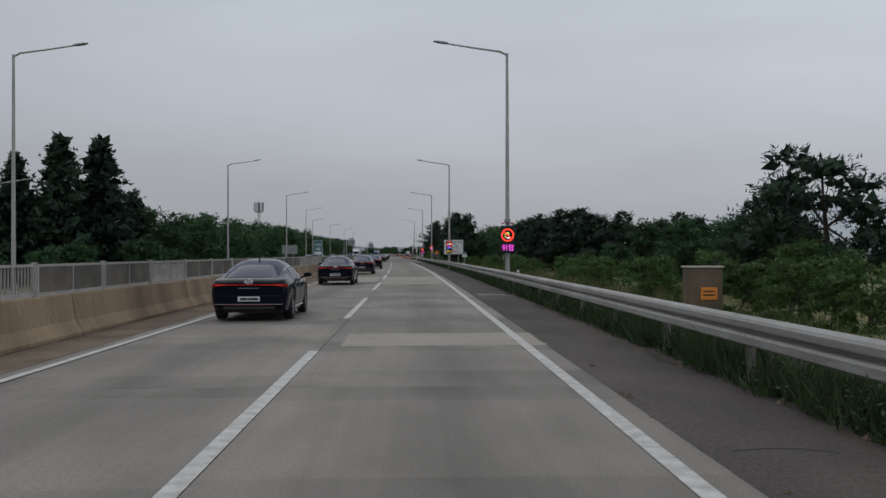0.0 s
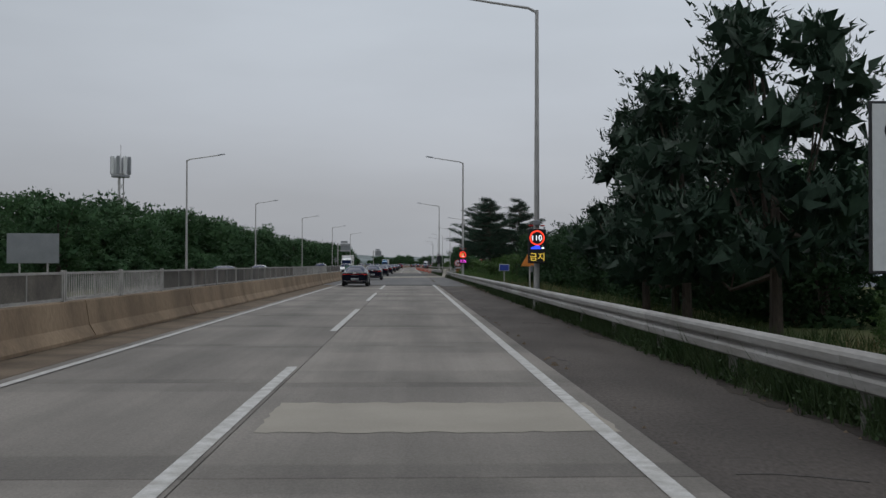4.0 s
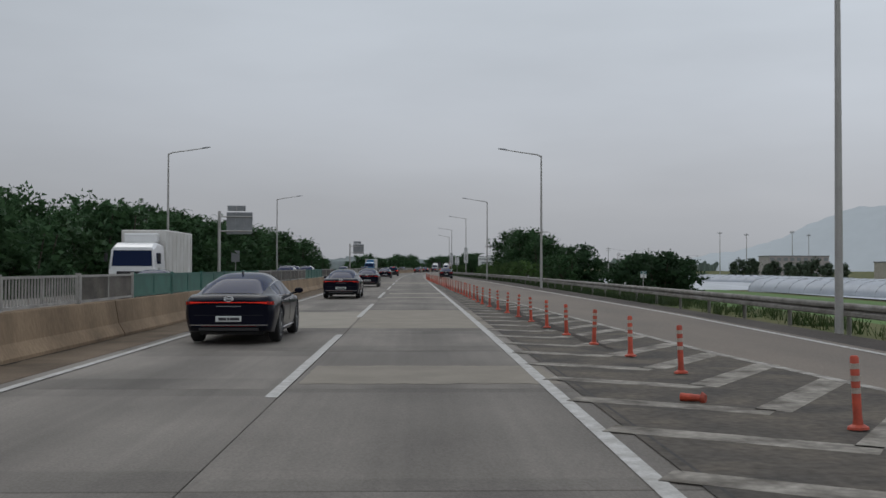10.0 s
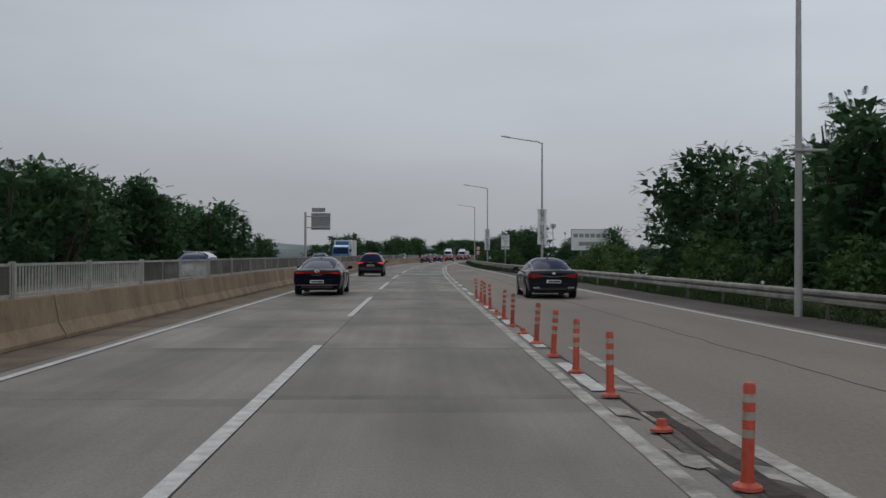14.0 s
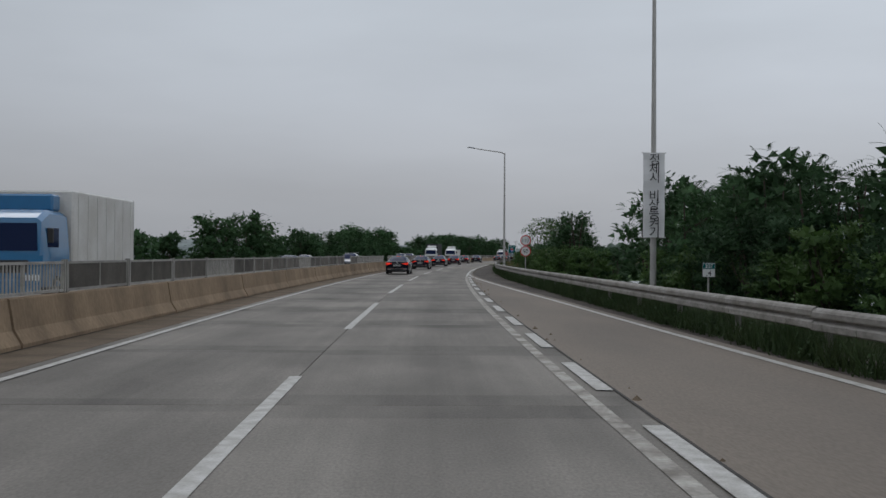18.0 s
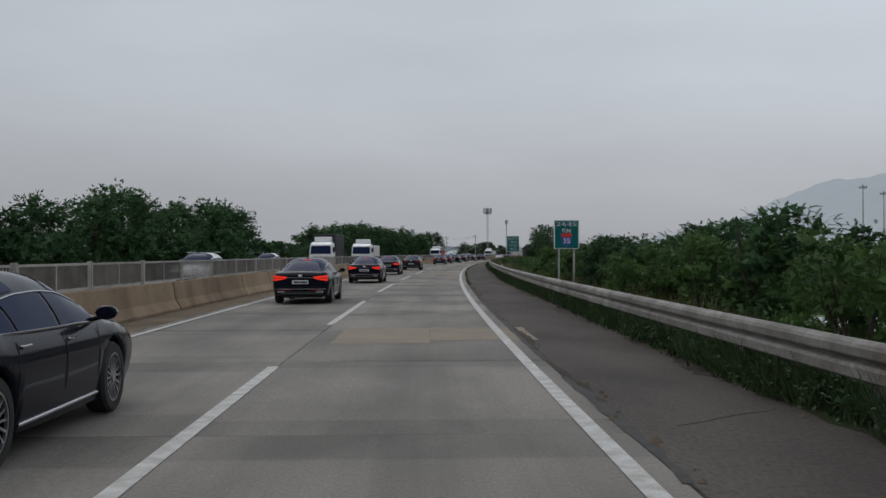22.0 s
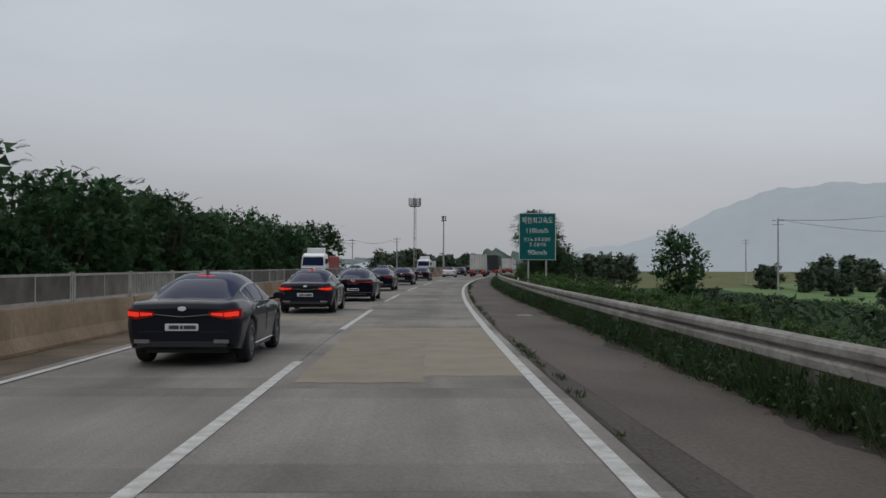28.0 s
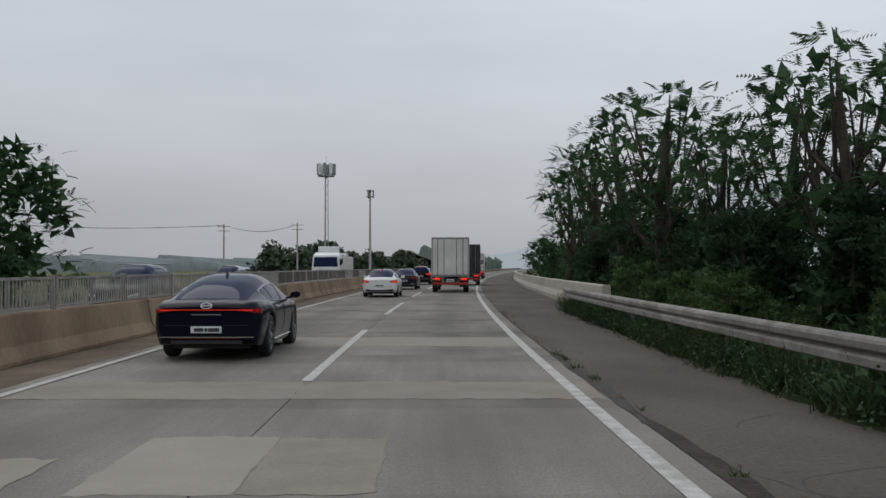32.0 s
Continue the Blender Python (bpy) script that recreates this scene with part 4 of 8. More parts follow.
for k in range(26):
    sl.box((0, -1.83 + k * 0.1464, 0.315), (0.02, 0.045, 0.49))
slat_me = sl.mesh("screen_slats", FENCE)
rf_ = random.Random(5)
k, s = 0, -58.0
SCREENS = []
while s < 1040:
    if s < 330 and s > 308 or 352 < s < 361 or 376 < s < 385:
        kind = "green"
    elif 226 <= s < 246:
        kind = "green"
    elif s < 12 or 60 < s < 76 or 178 < s < 200 or 244 < s < 300 or 460 < s < 476 or 570 < s < 590 or 826 < s < 856:
        kind = "slat"
    elif 563 < s < 567 or 590 < s < 596 or 219 < s < 226:
        kind = "gap"
    else:
        kind = rf_.choice(("mesh", "mesh", "mesh", "mesh", "slat"))
    SCREENS.append((s + 2, kind))
    s += 4.02
LABELS = {"mesh": "dull grey mesh glare screen panel on the median barrier", "green": "green sheet glare screen panel on the median barrier", "slat": "grey slatted glare screen panel on the median barrier"}
PROTO = {}
for s, kind in SCREENS:
    if kind == "gap":
        continue
    m = rf(s, D_BAR, 0.82)
    if kind in PROTO:
        copy_thing(PROTO[kind], m)
        continue
    t = PROTO[kind] = thing("glare_screen", m, LABELS[kind], "fence panel", "screen panels on the median")
    part("panel_frame", gframe_me if kind == "green" else frame_me, FENCE, t)
    part("slat_screen" if kind == "slat" else "screen_sheet", {"mesh": sheet_me, "green": green_me, "slat": slat_me}[kind], FENCE, t)

# ---------------------------------------------------------------- guard rails
WB = ((0.0, 0.0), (0.036, 0.012), (0.048, 0.03), (0.046, 0.112), (0.034, 0.14), (0.007, 0.163), (0.007, 0.18), (0.045, 0.207), (0.048, 0.222), (0.048, 0.285), (0.036, 0.318), (0.008, 0.346), (0.0, 0.35))
prof = [(-x * 1.75, z) for x, z in WB] + [(-x * 1.75 + 0.006, z) for x, z in reversed(WB)]
beam_me = Shape().loft([[(x, y, z) for x, z in prof] for y in (-2.03, 2.03)]).mesh("rail_beam", GALV)
old_beam = beam_me.copy()
old_beam.materials[0] = GALV_O
post_me = Shape().tube([(0.19, 0, -0.75), (0.19, 0, 0.3)], 0.06, 10).box((0.09, 0, 0.17), (0.16, 0.09, 0.18)).mesh("rail_post", POSTM, True)
stub = Shape().disc((0.03, 0, 0.42), 0.05, 14, "y", thick=0.02).box((0.03, 0, 0.36), (0.012, 0.02, 0.06)).mesh("reflector", SIGNW)


def guard_rail(s0, s1, line, label, refl=(), base=0.52, beam=beam_me, tall=lambda s: 1.0):
    high = base if callable(base) else (lambda s: base)
    t = thing("guard_rail", rf(s0, line(s0), 0), label, "guard rail", "guard rails along the road")
    inv = t.matrix_basis.inverted()
    n = int((s1 - s0) / 4)
    for k in range(n):
        a, b = at(s0 + 4 * k, line(s0 + 4 * k)), at(s0 + 4 * k + 4, line(s0 + 4 * k + 4))
        yaw = math.atan2(-(b - a).x, (b - a).y)
        base = high(s0 + 4 * k)
        m = inv @ Matrix.Translation((a + b) / 2 + Vector((0, 0, base))) @ Matrix.Rotation(yaw, 4, "Z")
        part("rail_beam", beam, GALV, t, m=m @ Matrix.Diagonal((1, (b - a).length / 4, tall(s0 + 4 * k), 1)))
        part("rail_post", post_me, POSTM, t, m=inv @ Matrix.Translation(a + Vector((0, 0, base))) @ Matrix.Rotation(yaw, 4, "Z"))
    for s in refl:
        part("reflector", stub, SIGNW, t, "round white reflector", inv @ rf(s, line(s), high(s)))
    return t


def table(*rows):
    return lambda s: float(np.interp(s, [a for a, _ in rows], [b for _, b in rows]))


RAIL_A = table((-60, 5.42), (40, 5.5), (70, 5.66), (100, 5.8), (150, 5.98), (190, 6.17), (218, 6.12), (236, 6.1))
RAIL_B = table((250, 5.9), (268, 5.72), (292, 5.42))
TALL_A = table((40, 1.0), (70, 1.05), (100, 1.07), (190, 1.17), (218, 1.19), (236, 1.14))
TALL_B = table((250, 1.08), (268, 1.16), (292, 1.21))
RAIL_C = table((252, 24), (268, 17.5), (283, 13.8), (303, 12.6), (350, 12.6), (390, 12.6), (440, 11.2), (476, 9.5), (490, 8.5), (508, 7.4), (532, 6.9), (555, 6.28), (577, 5.9), (624, 6.07), (672, 6.24), (736, 6.26), (781, 6.47), (850, 6.3))
TALL_C = table((560, 1.0), (577, 1.055), (624, 1.065), (672, 1.055), (736, 1.01), (781, 1.0))
guard_rail(-60, 236, RAIL_A, "grey galvanised two-wave guard rail beside the shoulder", (76.5, 37), base=lambda s: 1.6 - 1.08 * TALL_A(s), tall=TALL_A)
guard_rail(250, 292, RAIL_B, "grey galvanised guard rail ending at the painted nose", base=lambda s: 1.6 - 1.08 * TALL_B(s), tall=TALL_B)
guard_rail(252, 560, RAIL_C, "galvanised guard rail along the merging lane", (338, 380, 420), base=table((476, 0.37), (508, 0.52)), beam=old_beam)
guard_rail(560, 852, RAIL_C, "weathered galvanised guard rail with weeds at its foot", (583, 655, 700, 778, 815), base=lambda s: 1.6 - 1.08 * TALL_C(s), beam=old_beam, tall=TALL_C)
guard_rail(228.4, 236.5, table((228, 7.05), (237, 6.45)), "second galvanised guard rail before the bridge", base=0.62)

# parapets
def parapet(s0, s1, line, h, label):
    t = thing("parapet_wall", rf(s0, line(s0), 0), label, "parapet", "", "structure")
    inv = t.matrix_basis.inverted()
    n = max(1, int((s1 - s0) / 9))
    L = (s1 - s0) / n
    me = Shape().loft([[(x, y, z) for x, z in ((-0.28, -0.2), (-0.28, 0.1), (-0.12, 0.4), (-0.1, h - 0.03), (-0.07, h), (0.2, h), (0.22, -0.2))] for y in (-L / 2 + 0.015, L / 2 - 0.015)]).mesh("wall_section", WALLC)
    for k in range(n):
        s = s0 + L * (k + 0.5)
        part("wall_section", me, WALLC, t, m=inv @ rf(s, line(s), 0))
    return t


wall = parapet(237.5, 249.5, table((237, 6.1), (250, 6.25)), 0.98, "clean pale concrete bridge parapet")
plate = Shape().bbox((0, 0, 0.55), (0.05, 0.42, 0.62), 0.012)
for z in (0.36, 0.48, 0.62, 0.74):
    for y in (-0.1, 0.1):
        plate.tube([(-0.02, y, z), (-0.06, y, z)], 0.022, 8)
part("end_plate", plate, GALV, wall, "bolted steel end plate", wall.matrix_basis.inverted() @ rf(249.2, 6.08))
parapet(853, 1000, table((853, 7.9), (1000, 7.7)), 0.92, "pale concrete bridge parapet beside the shoulder")
parapet(1000, 1300, table((1000, 7.7), (1300, 7.6)), 0.92, "pale concrete bridge parapet further on")
# ---------------------------------------------------------------- street lamps
def street_lamp(label):
    """A 10.7 m tapered pole with one arm towards -x."""
    t = thing("street_lamp", Matrix.Identity(4), label, "street lamp", "street lamps along the road")
    part("pole", Shape().tube([(0, 0, -0.6), (0, 0, 3), (0, 0, 10.55)], (0.11, 0.095, 0.06), 12), POLE, t, smooth=True)
    part("base_plate", Shape().bbox((0, 0, -0.1), (0.4, 0.4, 0.06), 0.02).tube([(0, 0, -0.1), (0, 0, 0.35)], (0.15, 0.13), 10), POLE, t)
    part("arm", Shape().tube([(0.02, 0, 10.45), (-0.3, 0, 10.62), (-1.6, 0, 10.8), (-2.75, 0, 10.98)], (0.05, 0.048, 0.042, 0.036), 8), POLE, t, smooth=True)
    part("lamp_head", Shape().loft([[(x, a * w, 10.99 + (x + 2.7) * -0.14 + c * h) for a, c in ((-1, -0.3), (-0.7, 0.6), (0, 1), (0.7, 0.6), (1, -0.3), (0.6, -0.7), (-0.6, -0.7))] for x, w, h in ((-2.62, 0.05, 0.05), (-2.8, 0.13, 0.075), (-3.15, 0.15, 0.06), (-3.3, 0.08, 0.03))]), SIGNBK, t, "flat grey lamp head", smooth=True)
    return t


lamp0 = street_lamp("slim grey steel street lamp with a single arm over the road")
RIGHT_LAMPS = ((44.3, 5.86), (100.3, 5.86), (153.3, 6.16), (206.0, 6.42), (265.5, 5.95), (311, 12.1), (362.4, 11.5), (416.5, 11.5), (470.7, 11.3), (526.5, 9.12), (581.4, 6.63), (288, 23.2))
lamp0.matrix_basis = rf(*RIGHT_LAMPS[0])
for s, d in RIGHT_LAMPS[1:]:
    copy_thing(lamp0, rf(s, d, -0.42 if 260 < s < 440 else 0.0))
for s, d in ((-10, -16.2), (45.1, -16.2), (100.4, -16.3), (152.7, -16.0), (205, -17.5), (267.2, -21.3), (314.5, -19.6), (366, -17.6), (419.3, -16.2)):
    copy_thing(lamp0, rf(s, d, 0, 180))
for s, d in ((64, -24.5), (112, -27), (165, -27), (222, -28)):
    o = copy_thing(lamp0, rf(s, d, -1.5, 180) @ Matrix.Scale(0.72, 4))
    tagged(o, "small grey street lamp of a side road behind the trees")

# ---------------------------------------------------------------- trees
def leaf_cloud(rnd, lobes, count, size, droop=0.0, spray=False, mass=0.22, wide=0.34, frond=False):
    """Sprays of leaves through the outer part of several lobes (centre, radii), with larger shaded bunches inside them."""
    vs, fs, ns = [], [], []
    vol = [(r[0] * r[1] * r[2]) ** 0.67 for _, r in lobes]
    tot = sum(vol)

    def tri_(p, out, L, wide, u):
        """One leaf, its face turned outwards and shaded as part of its bunch."""
        w = out.cross(Vector((rnd.gauss(0, 1), rnd.gauss(0, 1), rnd.gauss(0, 1)))).normalized() * L * wide
        n = w.cross(out).normalized()
        if n.dot(u) < 0:
            w, n = -w, -n
        n = (u * 1.1 + n * 0.4 + Vector((0, 0, 0.12))).normalized()
        o = len(vs)
        vs.extend((p + w, p + out * L, p - w))
        ns.extend((n, n, n))
        fs.append((o, o + 1, o + 2))

    def frond_(p, out, L, u):
        """A feathered leaf: pairs of narrow leaflets along a drooping rib."""
        side = out.cross(Vector((0, 0, 1)))
        side = side.normalized() if side.length > 0.1 else Vector((1, 0, 0))
        side = (side + Vector((0, 0, rnd.gauss(0, 0.35)))).normalized()
        n = (u * 0.8 + Vector((0, 0, 0.5)) + side * rnd.gauss(0, 0.3)).normalized()
        for j in range(1, 7):
            f = j / 6
            q = p + out * L * f + Vector((0, 0, -0.3 * L * f * f))
            l_ = L * 0.3 * (1 - 0.45 * f * f)
            for sg in (-1, 1):
                tip = q + side * sg * l_ + out * l_ * 0.35 + Vector((0, 0, -0.2 * l_))
                o = len(vs)
                vs.extend((q - out * L * 0.045, q + out * L * 0.06, tip))
                ns.extend((n, n, n))
                fs.append((o, o + 1, o + 2))

    for (c, r), v in zip(lobes, vol):
        c = Vector(c)
        n = count * v / tot
        for _ in range(int(n * mass)):
            u = Vector((rnd.gauss(0, 1), rnd.gauss(0, 1), rnd.gauss(0, 1))).normalized()
            p = c + Vector((u.x * r[0], u.y * r[1], u.z * r[2])) * rnd.uniform(0.1, 0.78)
            tri_(p, (u + Vector((rnd.gauss(0, 0.6), rnd.gauss(0, 0.6), rnd.gauss(0, 0.4)))).normalized(), size * rnd.uniform(1.8, 3.0), 0.5, u)
        k = 12 if frond else 5 if not spray else 4
        for _ in range(int(n * (1 - mass) / k)):
            u = Vector((rnd.gauss(0, 1), rnd.gauss(0, 1), rnd.gauss(0, 1))).normalized()
            if u.z < -0.35 and rnd.random() < 0.6:
                u.z = -u.z
            q = rnd.uniform(0.72, 1.08) if rnd.random() < 0.82 else rnd.uniform(1.0, 1.34)
            p = c + Vector((u.x * r[0], u.y * r[1], u.z * r[2])) * q
            out = (u + Vector((rnd.gauss(0, 0.45), rnd.gauss(0, 0.45), rnd.gauss(0, 0.45) - droop + 0.2))).normalized()
            L = size * rnd.uniform(0.75, 1.4)
            if frond:
                frond_(p, out, L * 2.9, u)
                continue
            for j in range(k):
                if spray:
                    b, o2 = p + out * L * 0.55 * j, out + Vector((rnd.gauss(0, 0.75), rnd.gauss(0, 0.75), rnd.gauss(0, 0.4) - 0.15))
                else:
                    b, o2 = p + Vector((rnd.gauss(0, 1), rnd.gauss(0, 1), rnd.gauss(0, 0.7))) * L * 0.55, out + Vector((rnd.gauss(0, 0.6), rnd.gauss(0, 0.6), rnd.gauss(0, 0.5)))
                tri_(b, o2.normalized(), L * rnd.uniform(0.8, 1.2), wide, u)
    sh = Shape().add(vs, fs)
    sh.n = ns
    return sh


def limbs(rnd, h, r0, lobes, lean=0.0, stems=1, every=3):
    sh = Shape()
    for k in range(stems):
        a = rnd.uniform(0, 6.28)
        off = Vector((math.cos(a), math.sin(a), 0)) * (0.25 * (stems > 1) * h * 0.2)
        top = Vector((lean * h, rnd.uniform(-0.05, 0.05) * h, h * 0.8)) + off * 4
        mid = off + top * 0.5 + Vector((rnd.uniform(-0.04, 0.04) * h, rnd.uniform(-0.04, 0.04) * h, 0))
        sh.tube([off * 0.4 + Vector((0, 0, -0.3)), off * 0.6 + Vector((0, 0, 0.25)), mid, top], (r0 * 1.3, r0, r0 * 0.65, r0 * 0.2), 7)
        for c, r in lobes[k::stems][::every]:
            c = Vector(c)
            b = mid.lerp(top, rnd.uniform(-0.5, 0.5)) if rnd.random() < 0.7 else off + Vector((0, 0, h * 0.2))
            q = b.lerp(c, 0.55) + Vector((0, 0, -0.06 * h))
            sh.tube([b, q, c + Vector((0, 0, r[2] * 0.4))], (r0 * 0.4, r0 * 0.25, r0 * 0.06), 4)
            for _ in range(1):
                e = c + Vector((rnd.uniform(-1, 1) * r[0], rnd.uniform(-1, 1) * r[1], rnd.uniform(0, 1) * r[2])) * 0.8
                sh.tube([q, q.lerp(e, 0.6) + Vector((0, 0, 0.05 * h)), e], (r0 * 0.18, r0 * 0.1, r0 * 0.03), 3)
    return sh


def broad_tree(seed, h, spread, count, size, material, label, low=0.25, spray=False, droop=0.0, n=11, stems=1, name="tree", lean=0.0, mass=0.22, flat=1.0, frond=False, every=3):
    rnd = random.Random(seed)
    lobes = []
    for k in range(n):
        f = k / (n - 1)
        z = h * (low + (0.93 - low) * f ** 0.9)
        rr = spread * (0.35 + 0.75 * math.sin(math.pi * min(1, 0.22 + 0.72 * f)) ** 0.8) * 0.62
        a = k * 2.4 + rnd.uniform(-0.5, 0.5)
        lobes.append(((math.cos(a) * rr * rnd.uniform(0.35, 1) + lean * z, math.sin(a) * rr * rnd.uniform(0.35, 1), z - 0.08 * h), (spread * rnd.uniform(0.26, 0.42) * (0.5 + 0.5 * flat), spread * rnd.uniform(0.26, 0.42) * (0.5 + 0.5 * flat), h * rnd.uniform(0.08, 0.15) * flat)))
    t = thing(name, Matrix.Identity(4), label, "shrub" if h < 3.2 else "tree", "trees along the road")
    part("trunk", limbs(rnd, h, 0.028 * h if stems == 1 else 0.016 * h, lobes, lean, stems, every), BARK, t)
    part("crown", leaf_cloud(rnd, lobes, count, size, droop, spray, mass, frond=frond), material, t)
    return t


def pine_tree(seed, h, spread, label, low=0.25, layers=11, top=0.25, arms=7, tuft=20, dense=5.0, big=1.0):
    """Whorls of level boughs, each a flat plate of upturned needle tufts, drawn in towards the tip."""
    rnd = random.Random(seed)
    t = thing("pine_tree", Matrix.Identity(4), label, "pine tree", "pine trees along the road")
    wood = Shape()
    bend = rnd.uniform(-0.03, 0.03) * h
    axis = lambda z: Vector((bend * math.sin(z / h * 3), bend * 0.6 * math.sin(z / h * 2 + 1), z))
    wood.tube([axis(-0.3), axis(0.2), axis(h * 0.4), axis(h * 0.75), axis(h * 0.98)], (0.03 * h, 0.024 * h, 0.018 * h, 0.01 * h, 0.003 * h), 9)
    vs, fs = [], []

    def blade(p, o, w):
        s = o.cross(Vector((rnd.gauss(0, 1), rnd.gauss(0, 1), 0.3))).normalized() * w
        i = len(vs)
        vs.extend((p - s, p + s, p + o))
        fs.append((i, i + 1, i + 2))

    for k in range(layers):
        f = k / (layers - 1)
        z = h * (low + (0.97 - low) * f)
        reach = spread * (0.75 + 0.25 * min(1, f / 0.25)) * (1.0 if f < 0.25 else 1 - (f - 0.25) / 0.75 * (1 - top))
        n = max(4, int(arms * (1 - 0.4 * f)))
        a0 = rnd.uniform(0, 6.283)
        for j in range(n):
            a = a0 + 6.283 * j / n + rnd.uniform(-0.3, 0.3)
            R = reach * rnd.uniform(0.62, 1.12)
            b0 = axis(min(z + rnd.uniform(-0.045, 0.045) * h, 0.985 * h))
            tip = b0 + Vector((math.cos(a) * R, math.sin(a) * R, R * rnd.uniform(-0.08, 0.3)))
            mid = b0.lerp(tip, 0.5) + Vector((0, 0, -0.07 * R))
            wood.tube([b0, mid, tip], (0.007 * h, 0.004 * h, 0.0015 * h), 4)
            side = Vector((-math.sin(a), math.cos(a), 0))
            for q in range(max(4, int(R * dense))):
                g_ = rnd.uniform(0.22, 1.0)
                c = (b0.lerp(mid, g_ * 2) if g_ < 0.5 else mid.lerp(tip, g_ * 2 - 1)) + side * rnd.gauss(0, 0.17) * R * (0.5 + 0.8 * min(g_, 1.1 - g_)) + Vector((0, 0, rnd.uniform(0, 0.05) * R))
                for _ in range(15):
                    u = Vector((rnd.gauss(0, 0.19), rnd.gauss(0, 0.19), rnd.uniform(-0.05, 0.06)))
                    blade(c + u, Vector((rnd.gauss(0, 1), rnd.gauss(0, 1), rnd.gauss(0.1, 0.25))).normalized() * rnd.uniform(0.12, 0.2) * big, 0.024 * big)
                for _ in range(tuft):
                    u = Vector((rnd.gauss(0, 0.2), rnd.gauss(0, 0.2), abs(rnd.gauss(0, 0.07))))
                    o = Vector((u.x * 2 + math.cos(a) * 0.3 + rnd.gauss(0, 0.25), u.y * 2 + math.sin(a) * 0.3 + rnd.gauss(0, 0.25), rnd.uniform(0.25, 0.8))).normalized() * rnd.uniform(0.1, 0.19) * big
                    blade(c + u, o, 0.013 * big)
    part("trunk", wood, BARK, t)
    part("crown", Shape().add(vs, fs), NEEDLE, t)
    return t


def red_pine(seed, h, spread, label):
    """A crooked pine whose crown is a heap of flattened, dense needle cushions."""
    rnd = random.Random(seed)
    t = thing("pine_tree", Matrix.Identity(4), label, "pine tree", "pine trees along the road")
    lobes = []
    for k in range(17):
        f = k / 16
        z = h * (0.22 + 0.7 * f)
        rr = spread * (1.0 - 0.62 * f ** 1.6) * 0.6
        a = k * 2.4 + rnd.uniform(-0.4, 0.4)
        w = spread * rnd.uniform(0.3, 0.44) * (1 - 0.25 * f)
        lobes.append(((math.cos(a) * rr, math.sin(a) * rr, z), (w, w, h * rnd.uniform(0.055, 0.085))))
    part("trunk", limbs(rnd, h, 0.024 * h, lobes, rnd.uniform(-0.05, 0.05), 1, 2), BARK, t)
    part("crown", leaf_cloud(rnd, lobes, 5200, 0.19, -0.35, False, 0.2, 0.16), NEEDLE, t)
    return t


def conifer(seed, h, spread, label):
    """A narrow cone-shaped tree with fine foliage."""
    rnd = random.Random(seed)
    t = thing("conifer_tree", Matrix.Identity(4), label, "conifer", "tall conifers")
    lobes = []
    for k in range(44):
        f = k / 43
        z = h * (0.1 + 0.88 * f)
        rr = spread * (1 - f) ** 0.75
        a = k * 2.4
        lobes.append(((math.cos(a) * rr * 0.62, math.sin(a) * rr * 0.62, z), (spread * 0.14 + rr * 0.3, spread * 0.14 + rr * 0.3, h * 0.035)))
    part("trunk", limbs(rnd, h, 0.02 * h, lobes[:30:3]), BARK, t)
    part("crown", leaf_cloud(rnd, lobes, 5200, 0.36, 0.3), NEEDLE, t)
    return t


HIDE = pose(0, -900, -40)
T_BROAD = [broad_tree(s, 7.0, w, 4300, 0.175, LEAF, "dark green broadleaf tree in full summer leaf", low=0.1, n=16) for s, w in ((1, 3.4), (2, 3.9), (3, 3.0))]
T_LOCUST = [broad_tree(s, 7.0, w, 5600, 0.175, LEAF, "dark green locust tree with an uneven crown", name="locust_tree", low=0.08, droop=0.2, n=18, stems=2, frond=True, mass=0.16) for s, w in ((24, 3.3), (25, 3.7), (26, 3.0))]
T_FEATHER = [broad_tree(s, 7.0, w, 8600, 0.145, LEAF, "feathery-leaved locust tree with loose open crown", name="locust_tree", low=lo, droop=0.2, n=20, stems=2, frond=True, mass=0.12, flat=0.85) for s, w, lo in ((21, 3.3, 0.1), (22, 3.0, 0.14), (23, 3.7, 0.08))]
T_BUSH = [broad_tree(s, 2.6, w, 3000, 0.075, LEAF_B, "leafy green roadside shrub", low=0.05, n=12, stems=3, name="shrub") for s, w in ((31, 1.7), (32, 1.4), (33, 2.0))]
T_DBUSH = [broad_tree(s, 4.2, w, 3400, 0.15, LEAF_D, "dense dark green bush", low=0.04, n=16, stems=3, name="bush") for s, w in ((41, 2.4), (42, 2.1))]
T_SCRUB = [broad_tree(s, 4.2, w, 1700, 0.21, LEAF, "dark green roadside scrub", low=0.04, n=13, stems=3, name="bush") for s, w in ((43, 2.4), (44, 2.1))]
T_HEDGE = [broad_tree(s, 4.2, w, 7000, 0.085, LEAF_D, "tall dense dark hedge shrub with upright shoots", low=0.03, spray=True, droop=-0.9, n=16, stems=3, name="bush") for s, w in ((45, 2.2), (46, 2.0))]
T_AIRY = [broad_tree(s, 7.0, w, 12000, 0.13, LEAF, "airy locust tree with feathery leaf sprays", name="locust_tree", low=lo, droop=0.25, n=26, stems=3, mass=0.05, flat=0.5, frond=True, every=2) for s, w, lo in ((27, 3.4, 0.12), (28, 3.0, 0.2))]
